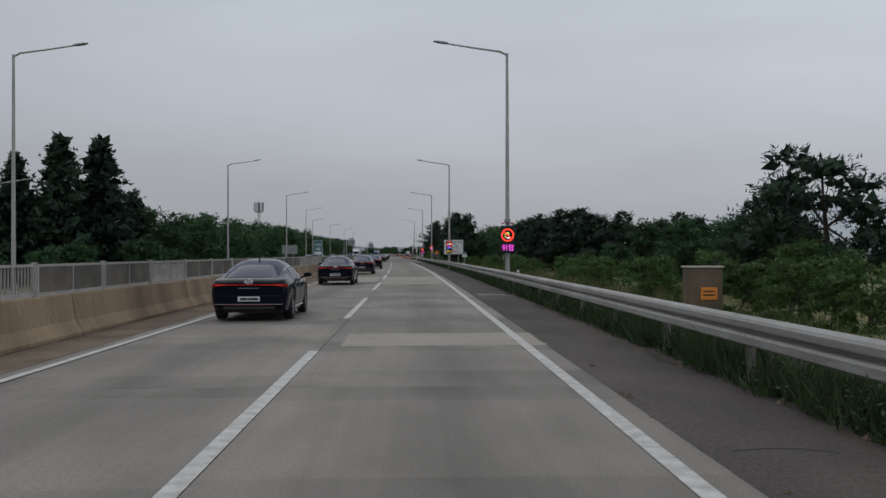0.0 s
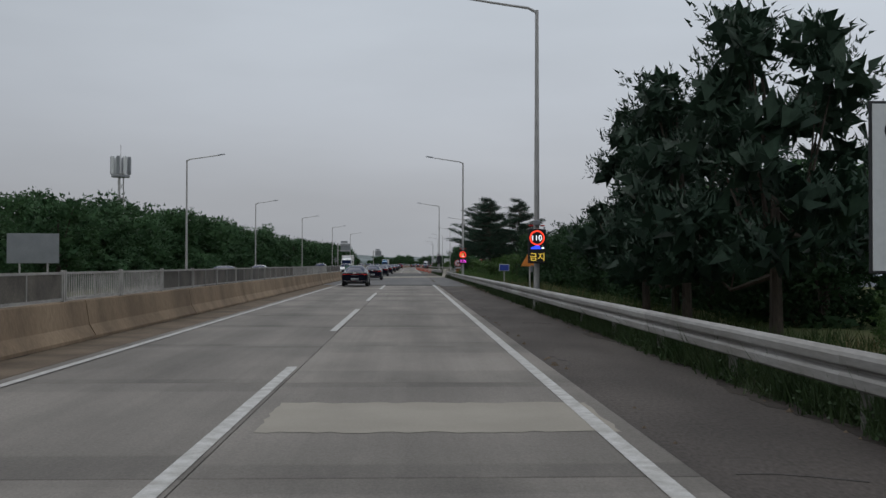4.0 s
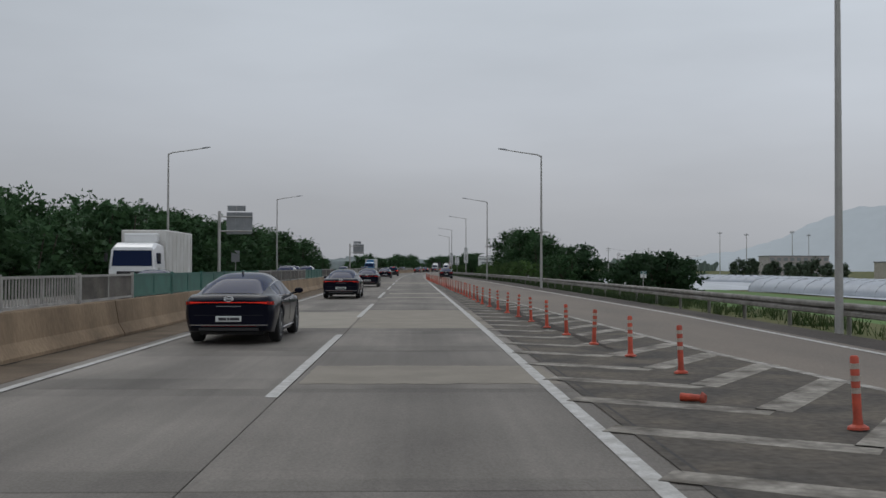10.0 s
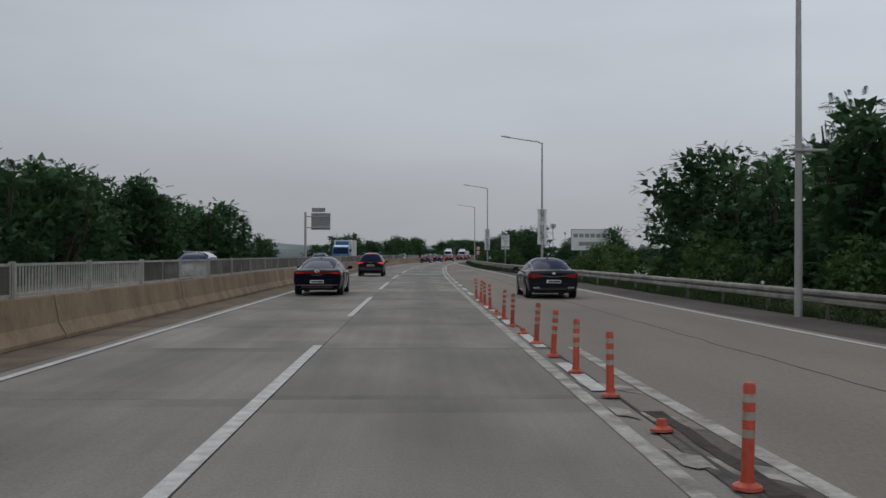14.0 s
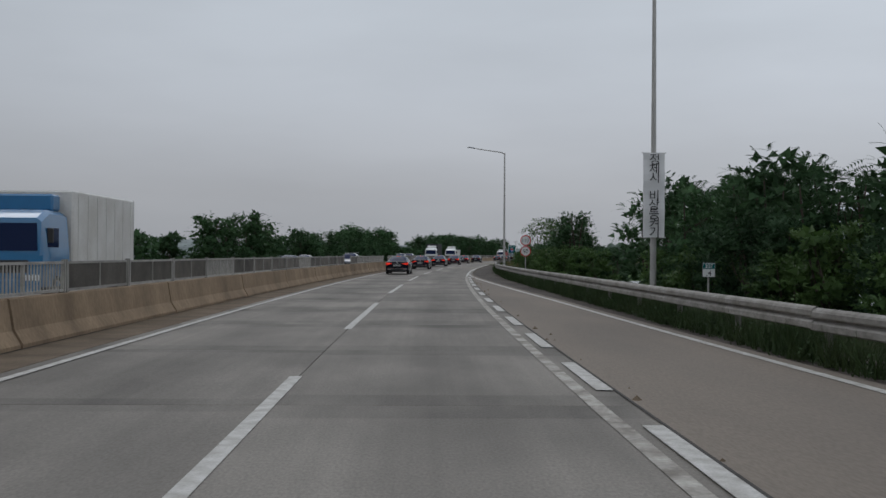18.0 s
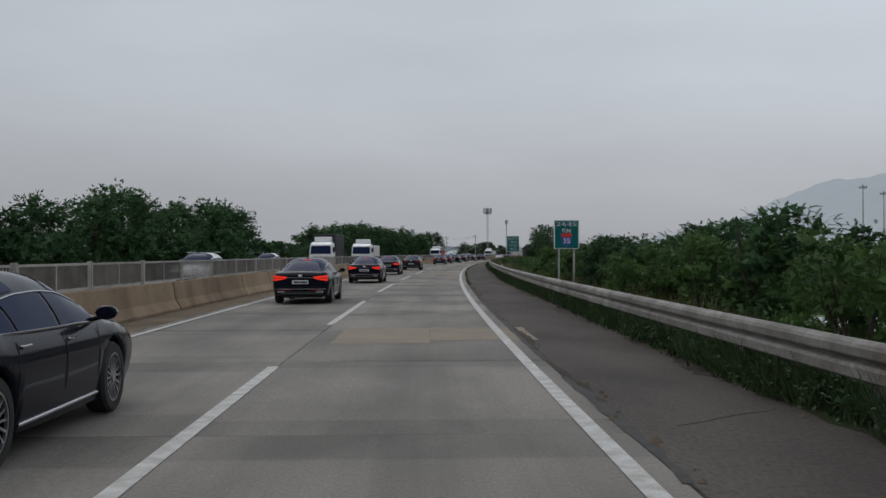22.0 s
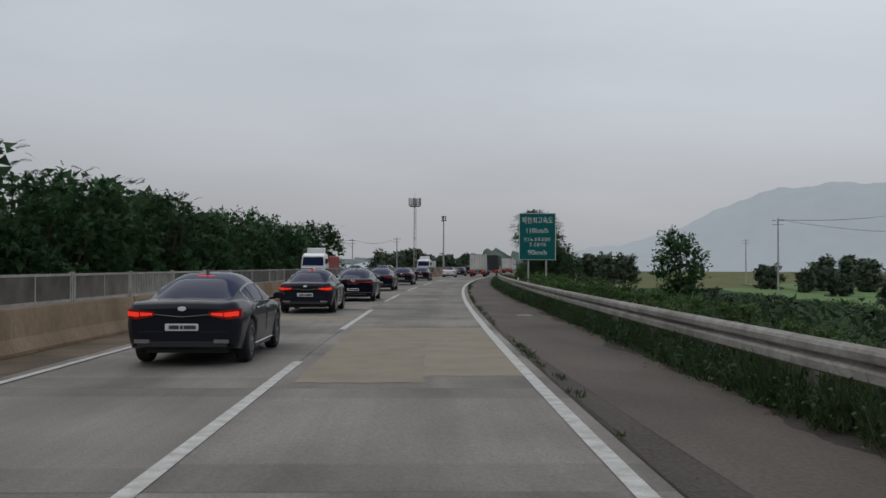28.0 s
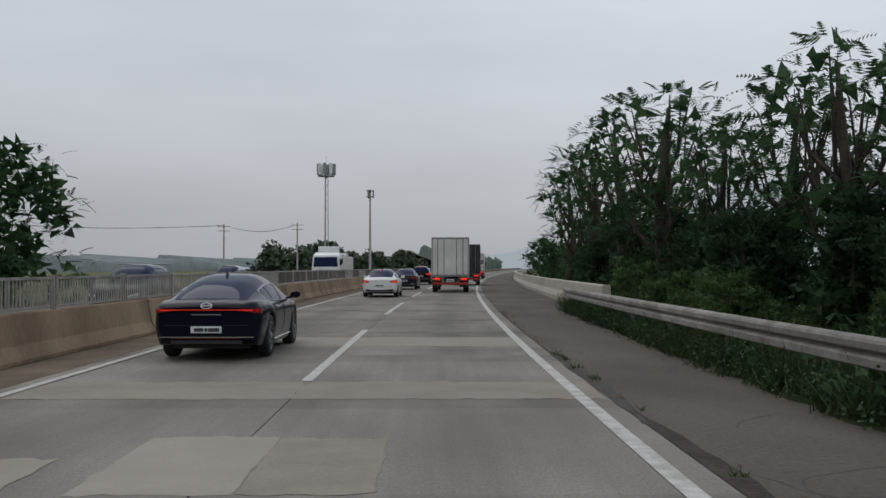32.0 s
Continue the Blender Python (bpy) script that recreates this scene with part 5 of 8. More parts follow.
T_OPEN = [broad_tree(s, 8.5, w, 4700, 0.175, LEAF, "tall open locust tree with sky between its sprays", name="locust_tree", low=0.45, droop=0.25, n=15, stems=1, mass=0.02, flat=0.3, frond=True, every=1) for s, w in ((29, 3.5), (30, 3.1))]
T_PINE = [pine_tree(51, 8.0, 4.1, "dark green pine with flat layered branches", low=0.3, layers=12, top=0.2, arms=10, tuft=24, dense=5.5, big=1.15)]
T_RPINE = [red_pine(54, 7.0, 3.6, "dark pine with a heaped cushion-like crown"), red_pine(55, 7.0, 3.1, "dark green crooked pine tree"), red_pine(56, 7.0, 4.2, "broad dark pine with spreading cushions")]
T_CON = [conifer(61, 14.5, 3.4, "tall dark cone-shaped conifer tree"), conifer(62, 11.0, 2.7, "dark narrow cone-shaped conifer tree")]
T_WILLOW = broad_tree(71, 5.6, 2.9, 7600, 0.085, LEAF_B, "light open willow tree with bare lower limbs", low=0.34, spray=True, droop=0.2, n=13, stems=3, mass=0.06, every=1)
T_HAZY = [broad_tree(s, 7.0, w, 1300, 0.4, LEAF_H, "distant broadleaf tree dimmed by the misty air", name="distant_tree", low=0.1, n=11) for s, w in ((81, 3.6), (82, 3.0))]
for p in T_RPINE + T_OPEN + T_SCRUB + T_HEDGE + T_AIRY + T_BROAD + T_LOCUST + T_FEATHER + T_BUSH + T_DBUSH + T_PINE + T_CON + [T_WILLOW] + T_HAZY:
    p.matrix_basis = HIDE
USED = {}


def plant(proto, s, d, height, z=None, spin=None, wide=1.0):
    """Sets a tree of that height; the first one of a kind is the prototype itself."""
    base = {id(T_WILLOW): 5.6}.get(id(proto)) or (2.6 if proto in T_BUSH else 4.2 if proto in T_DBUSH + T_SCRUB + T_HEDGE else 14.5 if proto is T_CON[0] else 11.0 if proto is T_CON[1] else 8.0 if proto in T_PINE else 7.0)
    base = 8.5 if proto in T_OPEN else base
    k = height / base
    m = rf(s, d, ground_height(s, d) - 0.05 if z is None else z, spin if spin is not None else RT.uniform(0, 360)) @ Matrix.Diagonal((k * wide, k * wide, k, 1))
    if id(proto) not in USED:
        USED[id(proto)] = True
        proto.matrix_basis = m
        return proto
    o = copy_thing(proto, Matrix.Identity(4))
    o.matrix_basis = m
    return o


RT = random.Random(17)
def row(protos, s0, s1, step, d, dj, h0, h1, wide=1.15):
    s = s0
    while s < s1:
        plant(RT.choice(protos), s + RT.uniform(-1, 1), d + RT.uniform(-dj, dj), RT.uniform(h0, h1), wide=wide)
        s += step * RT.uniform(0.75, 1.25)


# beyond the oncoming carriageway
row(T_BUSH, 556, 574, 3.4, 8.6, 0.3, 1.5, 2.1)
for s, d, h in ((83, -27.0, 13.4), (86, -24.6, 13.0), (84, -31, 12.0)):
    plant(T_CON[0], s, d, h, wide=1.1)
for s, d, h in ((88, -31.5, 9.0), (96, -24.5, 9.0), (80, -35, 10)):
    plant(T_CON[1], s, d, h)
row(T_BROAD, 98, 190, 5.0, -25, 2.5, 6.0, 8.2)
row(T_BROAD, 112, 190, 11.0, -32, 2.5, 6.0, 8.0)
row(T_SCRUB, 20, 110, 6, -22, 1.5, 2.2, 3.4)
row(T_BROAD, 200, 300, 4.4, -29.0, 1.8, 9.2, 11.8)
row(T_LOCUST, 300, 372, 4.8, -25.0, 1.6, 7.0, 10.0)
row(T_LOCUST, 372, 450, 4.4, -24.6, 1.6, 8.0, 10.8)
row(T_LOCUST, 450, 518, 4.6, -25.0, 1.6, 7.8, 10.4)
row(T_BROAD, 300, 510, 9, -30.0, 2.0, 9.0, 12.0)
row(T_SCRUB, 205, 520, 9, -23.0, 1.0, 2.6, 4.0)
row(T_FEATHER, 520, 545, 5.5, -22.5, 1.6, 4.0, 6.0)
row(T_LOCUST, 586, 605, 4.6, -20.5, 1.0, 5.2, 6.4)
plant(T_LOCUST[1], 612.0, -20.8, 4.4)
row(T_LOCUST, 619, 646, 5.0, -20.5, 1.4, 4.6, 6.0)
row(T_SCRUB, 568, 660, 8.0, -20.0, 1.5, 2.0, 4.2)
row(T_BROAD, 650, 700, 5, -20.5, 2, 5.6, 7.2)
row(T_SCRUB, 660, 860, 8.0, -18.6, 0.8, 2.4, 3.8)
row(T_DBUSH, 724, 752, 4.5, -21.0, 1.0, 1.8, 3.2)
row(T_LOCUST, 750, 764, 4.4, -19.8, 1.0, 4.8, 6.4)
row(T_LOCUST, 764, 862, 4.4, -19.5, 1.2, 6.0, 8.4)
row(T_BROAD, 764, 850, 6.0, -25, 2.0, 8.0, 9.8)
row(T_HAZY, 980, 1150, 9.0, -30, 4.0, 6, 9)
# beside the shoulder
plant(T_RPINE[0], 60.5, 24.2, 6.3, wide=1.1)
row(T_RPINE, 70, 100, 6.0, 25, 2, 4.2, 5.2, 1.1)
plant(T_RPINE[2], 36.5, 16.6, 5.7, wide=1.15)
row(T_BUSH, 30, 46, 2.4, 14.6, 0.5, 1.7, 2.4, 1.2)
plant(T_RPINE[1], 36, 20.5, 5.2)
row(T_RPINE, 100, 119, 3.4, 16.4, 1.4, 5.0, 5.9, 1.2)
for s, d, h in ((97.0, 17.2, 5.2), (93.4, 17.0, 6.2), (90.0, 18.2, 5.6), (86.5, 19.6, 5.4)):
    plant(T_RPINE[int(s) % 3], s, d, h, wide=1.2)
row(T_RPINE, 141, 157, 4.2, 10.6, 1.5, 6.8, 7.8, 0.85)
row(T_DBUSH, 30, 116, 5.0, 17.5, 2.0, 1.6, 2.8)
row(T_BROAD, 58, 118, 4.6, 22, 2.5, 3.6, 5.2)
row(T_BUSH, 20, 140, 3.0, 11.4, 1.6, 1.0, 1.9, 1.2)
row(T_FEATHER, 117, 142, 3.6, 16.0, 1.5, 4.6, 6.0)
row(T_HEDGE, 146, 216, 2.6, 13.8, 1.1, 4.0, 5.2, 1.2)
row(T_FEATHER, 150, 214, 5.6, 18.5, 1.5, 6.0, 7.4, 1.15)
plant(T_PINE[0], 222.6, 10.05, 8.5, wide=0.78)
plant(T_PINE[0], 226.4, 13.6, 8.7, spin=70, wide=0.8)
plant(T_PINE[0], 237.5, 10.5, 9.4, spin=200, wide=0.9)
row(T_BUSH, 205, 236, 3.0, 10.2, 1.2, 1.3, 2.0)
row(T_BUSH, 208, 222, 2.2, 8.9, 0.6, 1.7, 2.4, 1.2)
row(T_BUSH, 211, 232, 2.2, 11.6, 0.6, 2.3, 3.1, 1.2)
plant(T_HEDGE[0], 256.0, 8.8, 3.2, wide=1.15)
plant(T_DBUSH[0], 258.0, 10.4, 3.1, wide=1.05)
plant(T_HEDGE[1], 255.0, 10.1, 2.9, wide=1.15)
plant(T_DBUSH[1], 282.0, 26, 5.0)
row(T_DBUSH, 364, 380, 3.4, 22.5, 1.2, 4.6, 5.4, 1.15)
row(T_FEATHER, 393, 404, 3.2, 17.4, 1.0, 2.9, 3.8, 1.15)
row(T_FEATHER, 404, 412, 3.0, 17.4, 1.0, 5.0, 6.4, 1.1)
row(T_FEATHER, 412, 424, 3.2, 17.4, 1.3, 6.2, 7.4, 1.1)
row(T_FEATHER, 424, 456, 4.4, 17.6, 1.3, 6.4, 9.0, 1.1)
row(T_DBUSH, 398, 452, 6.0, 19.5, 1.3, 4.0, 6.0, 1.1)
row(T_BUSH, 392, 470, 4.0, 14.6, 0.8, 1.6, 2.8)
row(T_FEATHER, 470, 500, 6.0, 18.5, 2.0, 4.5, 6.0)
row(T_FEATHER, 504, 537, 4.4, 13.6, 0.8, 4.6, 6.0, 1.15)
for s, d, h in ((537.0, 12.6, 5.8), (541.0, 12.4, 5.4)):
    plant(T_FEATHER[int(s) % 3], s, d, h, wide=1.15)
row(T_AIRY, 505, 536, 7, 12.2, 0.6, 3.8, 5.4, 1.1)
row(T_HEDGE, 504, 532, 4.0, 11.0, 0.5, 2.4, 3.4, 1.2)
row(T_BUSH, 500, 536, 3.0, 10.9, 0.6, 1.6, 2.6)
row(T_BUSH, 550, 570, 3.0, 10.9, 0.6, 1.6, 2.6)
row(T_AIRY, 559, 562, 2.5, 10.8, 0.3, 4.8, 5.3, 1.1)
row(T_AIRY, 564, 569, 2.6, 10.8, 0.3, 3.2, 3.8, 1.25)
row(T_FEATHER, 566, 582, 2.8, 9.8, 0.5, 2.5, 3.4, 1.3)
row(T_HEDGE, 552, 578, 3.2, 11.5, 0.6, 1.8, 2.6, 1.3)
row(T_BUSH, 556, 578, 2.6, 9.4, 0.6, 1.6, 2.6)
plant(T_WILLOW, 594.6, 11.2, 6.05, wide=1.05)
for s, d, h in ((628.8, 8.5, 2.35), (632.2, 9.5, 2.7), (626.4, 9.3, 2.3)):
    plant(T_FEATHER[int(s) % 3], s, d, h, wide=1.3)
row(T_BUSH, 598, 640, 2.3, 9.6, 1.0, 1.4, 2.4)
row(T_FEATHER, 604, 640, 3.6, 11.4, 1.2, 2.6, 3.6, 1.3)
row(T_BUSH, 712, 790, 2.8, 8.1, 0.4, 0.9, 1.4, 1.2)
row(T_BUSH, 630, 652, 2.6, 9.2, 0.8, 1.4, 2.4)
row(T_BUSH, 652, 668, 5.0, 10.0, 1.0, 1.0, 1.8)
plant(T_BROAD[0], 845.8, 27.8, 9.2)
row(T_BUSH, 780, 850, 3.6, 9.8, 0.8, 0.8, 1.6)
row(T_AIRY, 828, 838, 4.4, 12.6, 0.6, 4.2, 5.0, 1.15)
plant(T_AIRY[1], 814.6, 12.9, 4.0)
plant(T_OPEN[0], 829.5, 11.8, 5.2, wide=1.1)
for s, d, h in ((836.0, 12.4, 6.6), (839.4, 11.4, 8.2), (843.8, 11.9, 8.2), (849.0, 11.2, 7.6)):
    plant(T_OPEN[int(s) % 2], s, d, h, wide=1.1)
for s, d, h in ((855, 10.6, 10.0), (866, 10.6, 10.8), (879, 10.8, 11.0), (893, 10.6, 10.6)):
    plant(T_OPEN[int(s) % 2], s, d, h, wide=1.1)
row(T_HEDGE, 829, 857, 3.0, 10.8, 0.7, 2.8, 3.8, 1.2)
row(T_DBUSH, 838, 892, 4.0, 12.0, 1.0, 3.0, 4.4, 1.2)
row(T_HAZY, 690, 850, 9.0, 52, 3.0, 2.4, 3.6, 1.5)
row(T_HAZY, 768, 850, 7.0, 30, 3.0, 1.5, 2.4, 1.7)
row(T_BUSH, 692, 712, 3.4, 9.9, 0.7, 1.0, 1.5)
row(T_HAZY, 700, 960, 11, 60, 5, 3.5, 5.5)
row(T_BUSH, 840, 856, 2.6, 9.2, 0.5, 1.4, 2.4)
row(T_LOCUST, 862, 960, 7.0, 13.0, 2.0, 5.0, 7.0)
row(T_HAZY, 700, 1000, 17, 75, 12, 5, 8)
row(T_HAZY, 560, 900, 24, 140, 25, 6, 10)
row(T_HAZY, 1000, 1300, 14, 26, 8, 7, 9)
# ---------------------------------------------------------------- signs
def board(t, x0, x1, z0, z1, face, rim=None, y=0.0, name="sign_face", back=True):
    if rim:
        part("sign_rim", Shape().bbox(((x0 + x1) / 2, y + 0.012, (z0 + z1) / 2), (x1 - x0, 0.03, z1 - z0), 0.012), rim, t)
        k = min(0.035, (x1 - x0) * 0.04)
        part(name, Shape().box(((x0 + x1) / 2, y - 0.006, (z0 + z1) / 2), (x1 - x0 - 2 * k, 0.008, z1 - z0 - 2 * k)), face, t)
    else:
        part(name, Shape().bbox(((x0 + x1) / 2, y, (z0 + z1) / 2), (x1 - x0, 0.03, z1 - z0), 0.012), face, t)
    if back:
        part("sign_brace", Shape().box(((x0 + x1) / 2, y + 0.05, z0 + (z1 - z0) * 0.25), (x1 - x0 - 0.1, 0.04, 0.06)).box(((x0 + x1) / 2, y + 0.05, z0 + (z1 - z0) * 0.75), (x1 - x0 - 0.1, 0.04, 0.06)), SIGNBK, t)


def legs(t, xs, top, low=-0.6, r=0.05, y=0.1):
    for x in xs:
        part("sign_post", Shape().tube([(x, y, low), (x, y, top)], r, 10), POLE, t, smooth=True)


def put(text, h, ink, t, x, z, width=None, y=-0.014, spacing=1.0):
    writing(text, h, ink, t, pose(x, y, z), width=width, spacing=spacing)


# fog warning
t = thing("fog_warning_sign", rf(129.4, 8.05), "white rectangular fog warning sign on two steel posts", "road sign")
board(t, -1.27, 1.27, 1.5, 3.43, SIGNW, INK)
legs(t, (-0.62, 0.62), 3.0)
put("안개잦은지역", 0.34, INK, t, 0, 3.02, 2.2)
put("(1km앞)", 0.3, INK, t, 0, 2.45, 1.1)
put("운행주의", 0.32, INKR, t, 0, 1.86, 1.4)


def km_post(s, d, top, low, z=0.0):
    t = thing("distance_marker", rf(s, d, z), "small white and green distance marker on a thin post", "distance marker", "distance markers")
    board(t, -0.18, 0.18, 1.02, 1.42, SIGNW, INK, back=False)
    part("marker_band", Shape().box((0, -0.012, 1.32), (0.32, 0.006, 0.15)), SIGNG, t)
    put(top, 0.11, SIGNW, t, 0, 1.32, y=-0.018)
    put(low, 0.15, INK, t, 0, 1.13)
    legs(t, (0,), 1.3, -0.5, 0.025, 0.04)


km_post(77.4, 5.9, "307", ".0", 0.3)
km_post(341, 14.3, "307", ".2")
km_post(520.4, 9.3, "307", ".4")

for s, d, z in ((167, 7.6, 1.9), (171, 8.1, 1.9)):
    t = thing("warning_triangle_sign", rf(s, d), "orange triangular roadside warning sign", "road sign", "orange warning triangles")
    part("sign_face", Shape().add([(-0.45, 0, z - 0.4), (0.45, 0, z - 0.4), (0, 0, z + 0.4), (-0.45, 0.02, z - 0.4), (0.45, 0.02, z - 0.4), (0, 0.02, z + 0.4)], [(0, 1, 2), (5, 4, 3), (0, 3, 4, 1), (1, 4, 5, 2), (2, 5, 3, 0)]), INKO, t)
    legs(t, (0,), z - 0.2, -0.5, 0.04, 0.06)
t = thing("small_blue_sign", rf(178, 7.4), "small blue roadside sign", "road sign")
board(t, -0.3, 0.3, 1.2, 1.6, INKB, SIGNW, back=False)
legs(t, (0,), 1.5, -0.5, 0.03, 0.04)

# stone block with an orange plate
t = thing("concrete_marker", rf(27, 9.5), "weathered concrete block with an orange plate", "marker block")
part("block", Shape().bbox((0, 0, 0.45), (0.98, 0.5, 1.5), 0.04), DIRT, t)
part("cap", Shape().bbox((0, 0, 1.22), (1.04, 0.56, 0.06), 0.015), WALLC, t)
part("plate", Shape().bbox((0.1, -0.27, 0.5), (0.46, 0.02, 0.34), 0.01), INKO, t)
part("plate_mark", Shape().box((0.1, -0.285, 0.56), (0.3, 0.006, 0.04)).box((0.1, -0.285, 0.46), (0.34, 0.006, 0.04)), INK, t)
for s, d, z in ((277.5, 8.6, 0.35), (505, 9.9, 0.5)):
    t = thing("orange_marker", rf(s, d, ground_height(s, d)), "small orange marker plate on a low post", "marker plate", "orange marker plates")
    board(t, -0.15, 0.15, z + 0.1, z + 0.34, INKO, None, back=False)
    legs(t, (0,), z + 0.2, -0.3, 0.02, 0.03)

# no right turn
t = thing("no_right_turn_sign", rf(222.3, 6.75), "round white no-right-turn sign with red rim and name plate", "road sign")
part("sign_face", Shape().disc((0, 0, 1.72), 0.36, 40, "y", thick=0.02), SIGNW, t)
part("red_ring", Shape().disc((0, -0.014, 1.72), 0.36, 40, "y", inner=0.285, thick=0.012), INKR, t)
part("arrow", Shape().box((-0.07, -0.016, 1.64), (0.07, 0.008, 0.24)).box((0.0, -0.016, 1.74), (0.2, 0.008, 0.07)).add([(0.08, -0.02, 1.85), (0.08, -0.02, 1.63), (0.22, -0.02, 1.74)], [(0, 1, 2)]), INK, t)
part("red_bar", Shape().box((0, -0.024, 1.72), (0.6, 0.006, 0.055), Matrix.Translation((0, 0, 1.72)) @ Matrix.Rotation(radians(45), 4, "Y") @ Matrix.Translation((0, 0, -1.72))), INKR, t)
board(t, -0.36, 0.36, 1.12, 1.3, SIGNW, INK, back=False)
put("우회전금지", 0.13, INK, t, 0, 1.21, 0.62)
legs(t, (-0.3, 0.3), 1.75, -0.4, 0.03, 0.05)
t = thing("hazard_plate", rf(228.2, 7.0, -0.1) @ Matrix.Scale(1.25, 4), "orange plate with black slanting stripes", "hazard marker")
board(t, -0.14, 0.14, 0.62, 1.0, INKO, None, back=False)
for k in range(3):
    part("stripe", Shape().box((0, -0.018, 0.68 + 0.13 * k), (0.3, 0.005, 0.05), Matrix.Translation((0, 0, 0.68 + 0.13 * k)) @ Matrix.Rotation(radians(-35), 4, "Y") @ Matrix.Translation((0, 0, -0.68 - 0.13 * k))), INK, t)
legs(t, (0,), 0.8, -0.3, 0.03, 0.04)

# give way
t = thing("give_way_sign", rf(299.0, 14.2, -0.2), "white give-way triangle with red rim on a thin post", "road sign")
tri = lambda r, y, th: ([(-r * 0.87, y, 2.42 + r * 0.5), (r * 0.87, y, 2.42 + r * 0.5), (0, y, 2.42 - r), (-r * 0.87, y + th, 2.42 + r * 0.5), (r * 0.87, y + th, 2.42 + r * 0.5), (0, y + th, 2.42 - r)], [(0, 2, 1), (3, 4, 5), (0, 1, 4, 3), (1, 2, 5, 4), (2, 0, 3, 5)])
part("red_rim", Shape().add(*tri(0.56, 0, 0.02)), INKR, t)
part("sign_face", Shape().add(*tri(0.4, -0.01, 0.012)), SIGNW, t)
put("양보", 0.15, INK, t, 0, 2.5, y=-0.015)
put("YIELD", 0.07, INK, t, 0, 2.36, y=-0.015)
legs(t, (0,), 2.7, -0.5, 0.035, 0.05)

# signs along the merging lane
t = thing("variable_limit_sign", rf(500.5, 10.3), "white variable speed limit sign on a steel post", "road sign")
board(t, -0.48, 0.48, 2.42, 3.78, SIGNW, INK)
board(t, -0.48, 0.48, 2.1, 2.39, SIGNW, INK, back=False)
for i, (w, h) in enumerate((("가변속도", 0.17), ("제한구간", 0.17), ("Variable", 0.13), ("Speed", 0.13), ("Limit", 0.13))):
    put(w, h, INK, t, 0, 3.6 - 0.24 * i, 0.72 if i < 2 else None)
put("전방 2km", 0.15, INK, t, 0, 2.24, 0.76)
legs(t, (0,), 3.6, -1.0, 0.06, 0.09)
t = thing("white_info_sign", rf(469.8, 15.0, -0.3), "white rectangular information sign on two posts", "road sign")
board(t, -1.5, 1.5, 2.2, 3.9, SIGNW, INK)
for z, ws in ((3.4, (0.35,) * 6), (2.75, (0.42,) * 4)):
    for i, w in enumerate(ws):
        part("writing_mark", Shape().box(((i - (len(ws) - 1) / 2) * 0.45, -0.014, z), (w, 0.006, 0.3)), SIGNBK, t)
legs(t, (-0.7, 0.7), 3.5, -1.5)


def banner(s, d, z0, z1, w, text):
    t = thing("banner", rf(s, d - 0.02), "tall narrow white cloth banner tied to a lamp pole", "banner", "banners on lamp poles")
    x = 0.0
    sh = Shape()
    n = 12
    vs, fs = [], []
    for i in range(n + 1):
        z = z0 + (z1 - z0) * i / n
        for k in (-1, 0, 1):
            vs.append((x + k * w / 2, -0.16 + 0.02 * math.sin(i * 1.3) + 0.015 * k, z))
    for i in range(n):
        for k in range(2):
            fs.append((i * 3 + k, i * 3 + k + 1, i * 3 + k + 4, i * 3 + k + 3))
    o = len(vs)
    vs += [(a, b + 0.006, c) for a, b, c in vs]
    fs += [tuple(o + q for q in reversed(f)) for f in fs]
    part("cloth", sh.add(vs, fs), CLOTH, t)
    for z in (z0, z1):
        part("rod", Shape().tube([(-w / 2 - 0.05, -0.12, z), (w / 2 + 0.05, -0.12, z)], 0.015, 6), POLE, t)
    part("tie", Shape().tube([(0, -0.1, z1 - 0.05), (0, 0.05, z1 - 0.02)], 0.02, 6), POLE, t)
    n = len(text)
    for i, ch in enumerate(text):
        if ch != " ":
            put(ch, (z1 - z0) / n * 0.95, INK, t, x, z1 - (z1 - z0) * (i + 0.7) / (n + 0.3), y=-0.206)


banner(526.5, 9.12, 2.2, 5.0, 0.72, "정체시 비상등켜기")
banner(470.7, 11.3, 2.4, 5.2, 0.72, "정체시 비상등켜기")

# speed limit discs
t = thing("speed_limit_signs", rf(565.5, 7.75), "two round speed limit signs on one post among the leaves", "road sign")
for z, w in ((2.64, "110"), (1.86, "50")):
    part("sign_face", Shape().disc((0, 0, z), 0.38, 40, "y", thick=0.02), SIGNW, t)
    part("red_ring", Shape().disc((0, -0.014, z), 0.38, 40, "y", inner=0.31, thick=0.012), INKR, t)
    put(w, 0.3, INK, t, 0, z, 0.46 if w == "110" else 0.36, y=-0.014)
legs(t, (0,), 2.9, -0.5, 0.035, 0.05)

# green signs
t = thing("route_sign", rf(630.6, 7.52, 0.06), "green motorway route sign half hidden by leaves", "road sign")
board(t, -0.5, 0.5, 1.72, 2.87, SIGNG, SIGNW)
put("고속국도", 0.16, SIGNW, t, 0, 2.7, 0.86)
put("동(N)", 0.12, SIGNW, t, 0, 2.44, 0.36)
part("shield_red", Shape().add([(-0.2, -0.016, 2.18), (0.2, -0.016, 2.18), (0.22, -0.016, 2.32), (0, -0.016, 2.36), (-0.22, -0.016, 2.32)], [(0, 1, 2, 3, 4)]), INKR, t)
part("shield_blue", Shape().add([(-0.2, -0.015, 2.17), (0.2, -0.015, 2.17), (0.19, -0.015, 1.98), (0, -0.015, 1.8), (-0.19, -0.015, 1.98)], [(4, 3, 2, 1, 0)]), INKB, t)
put("35", 0.2, SIGNW, t, 0, 2.04, 0.28, y=-0.019)
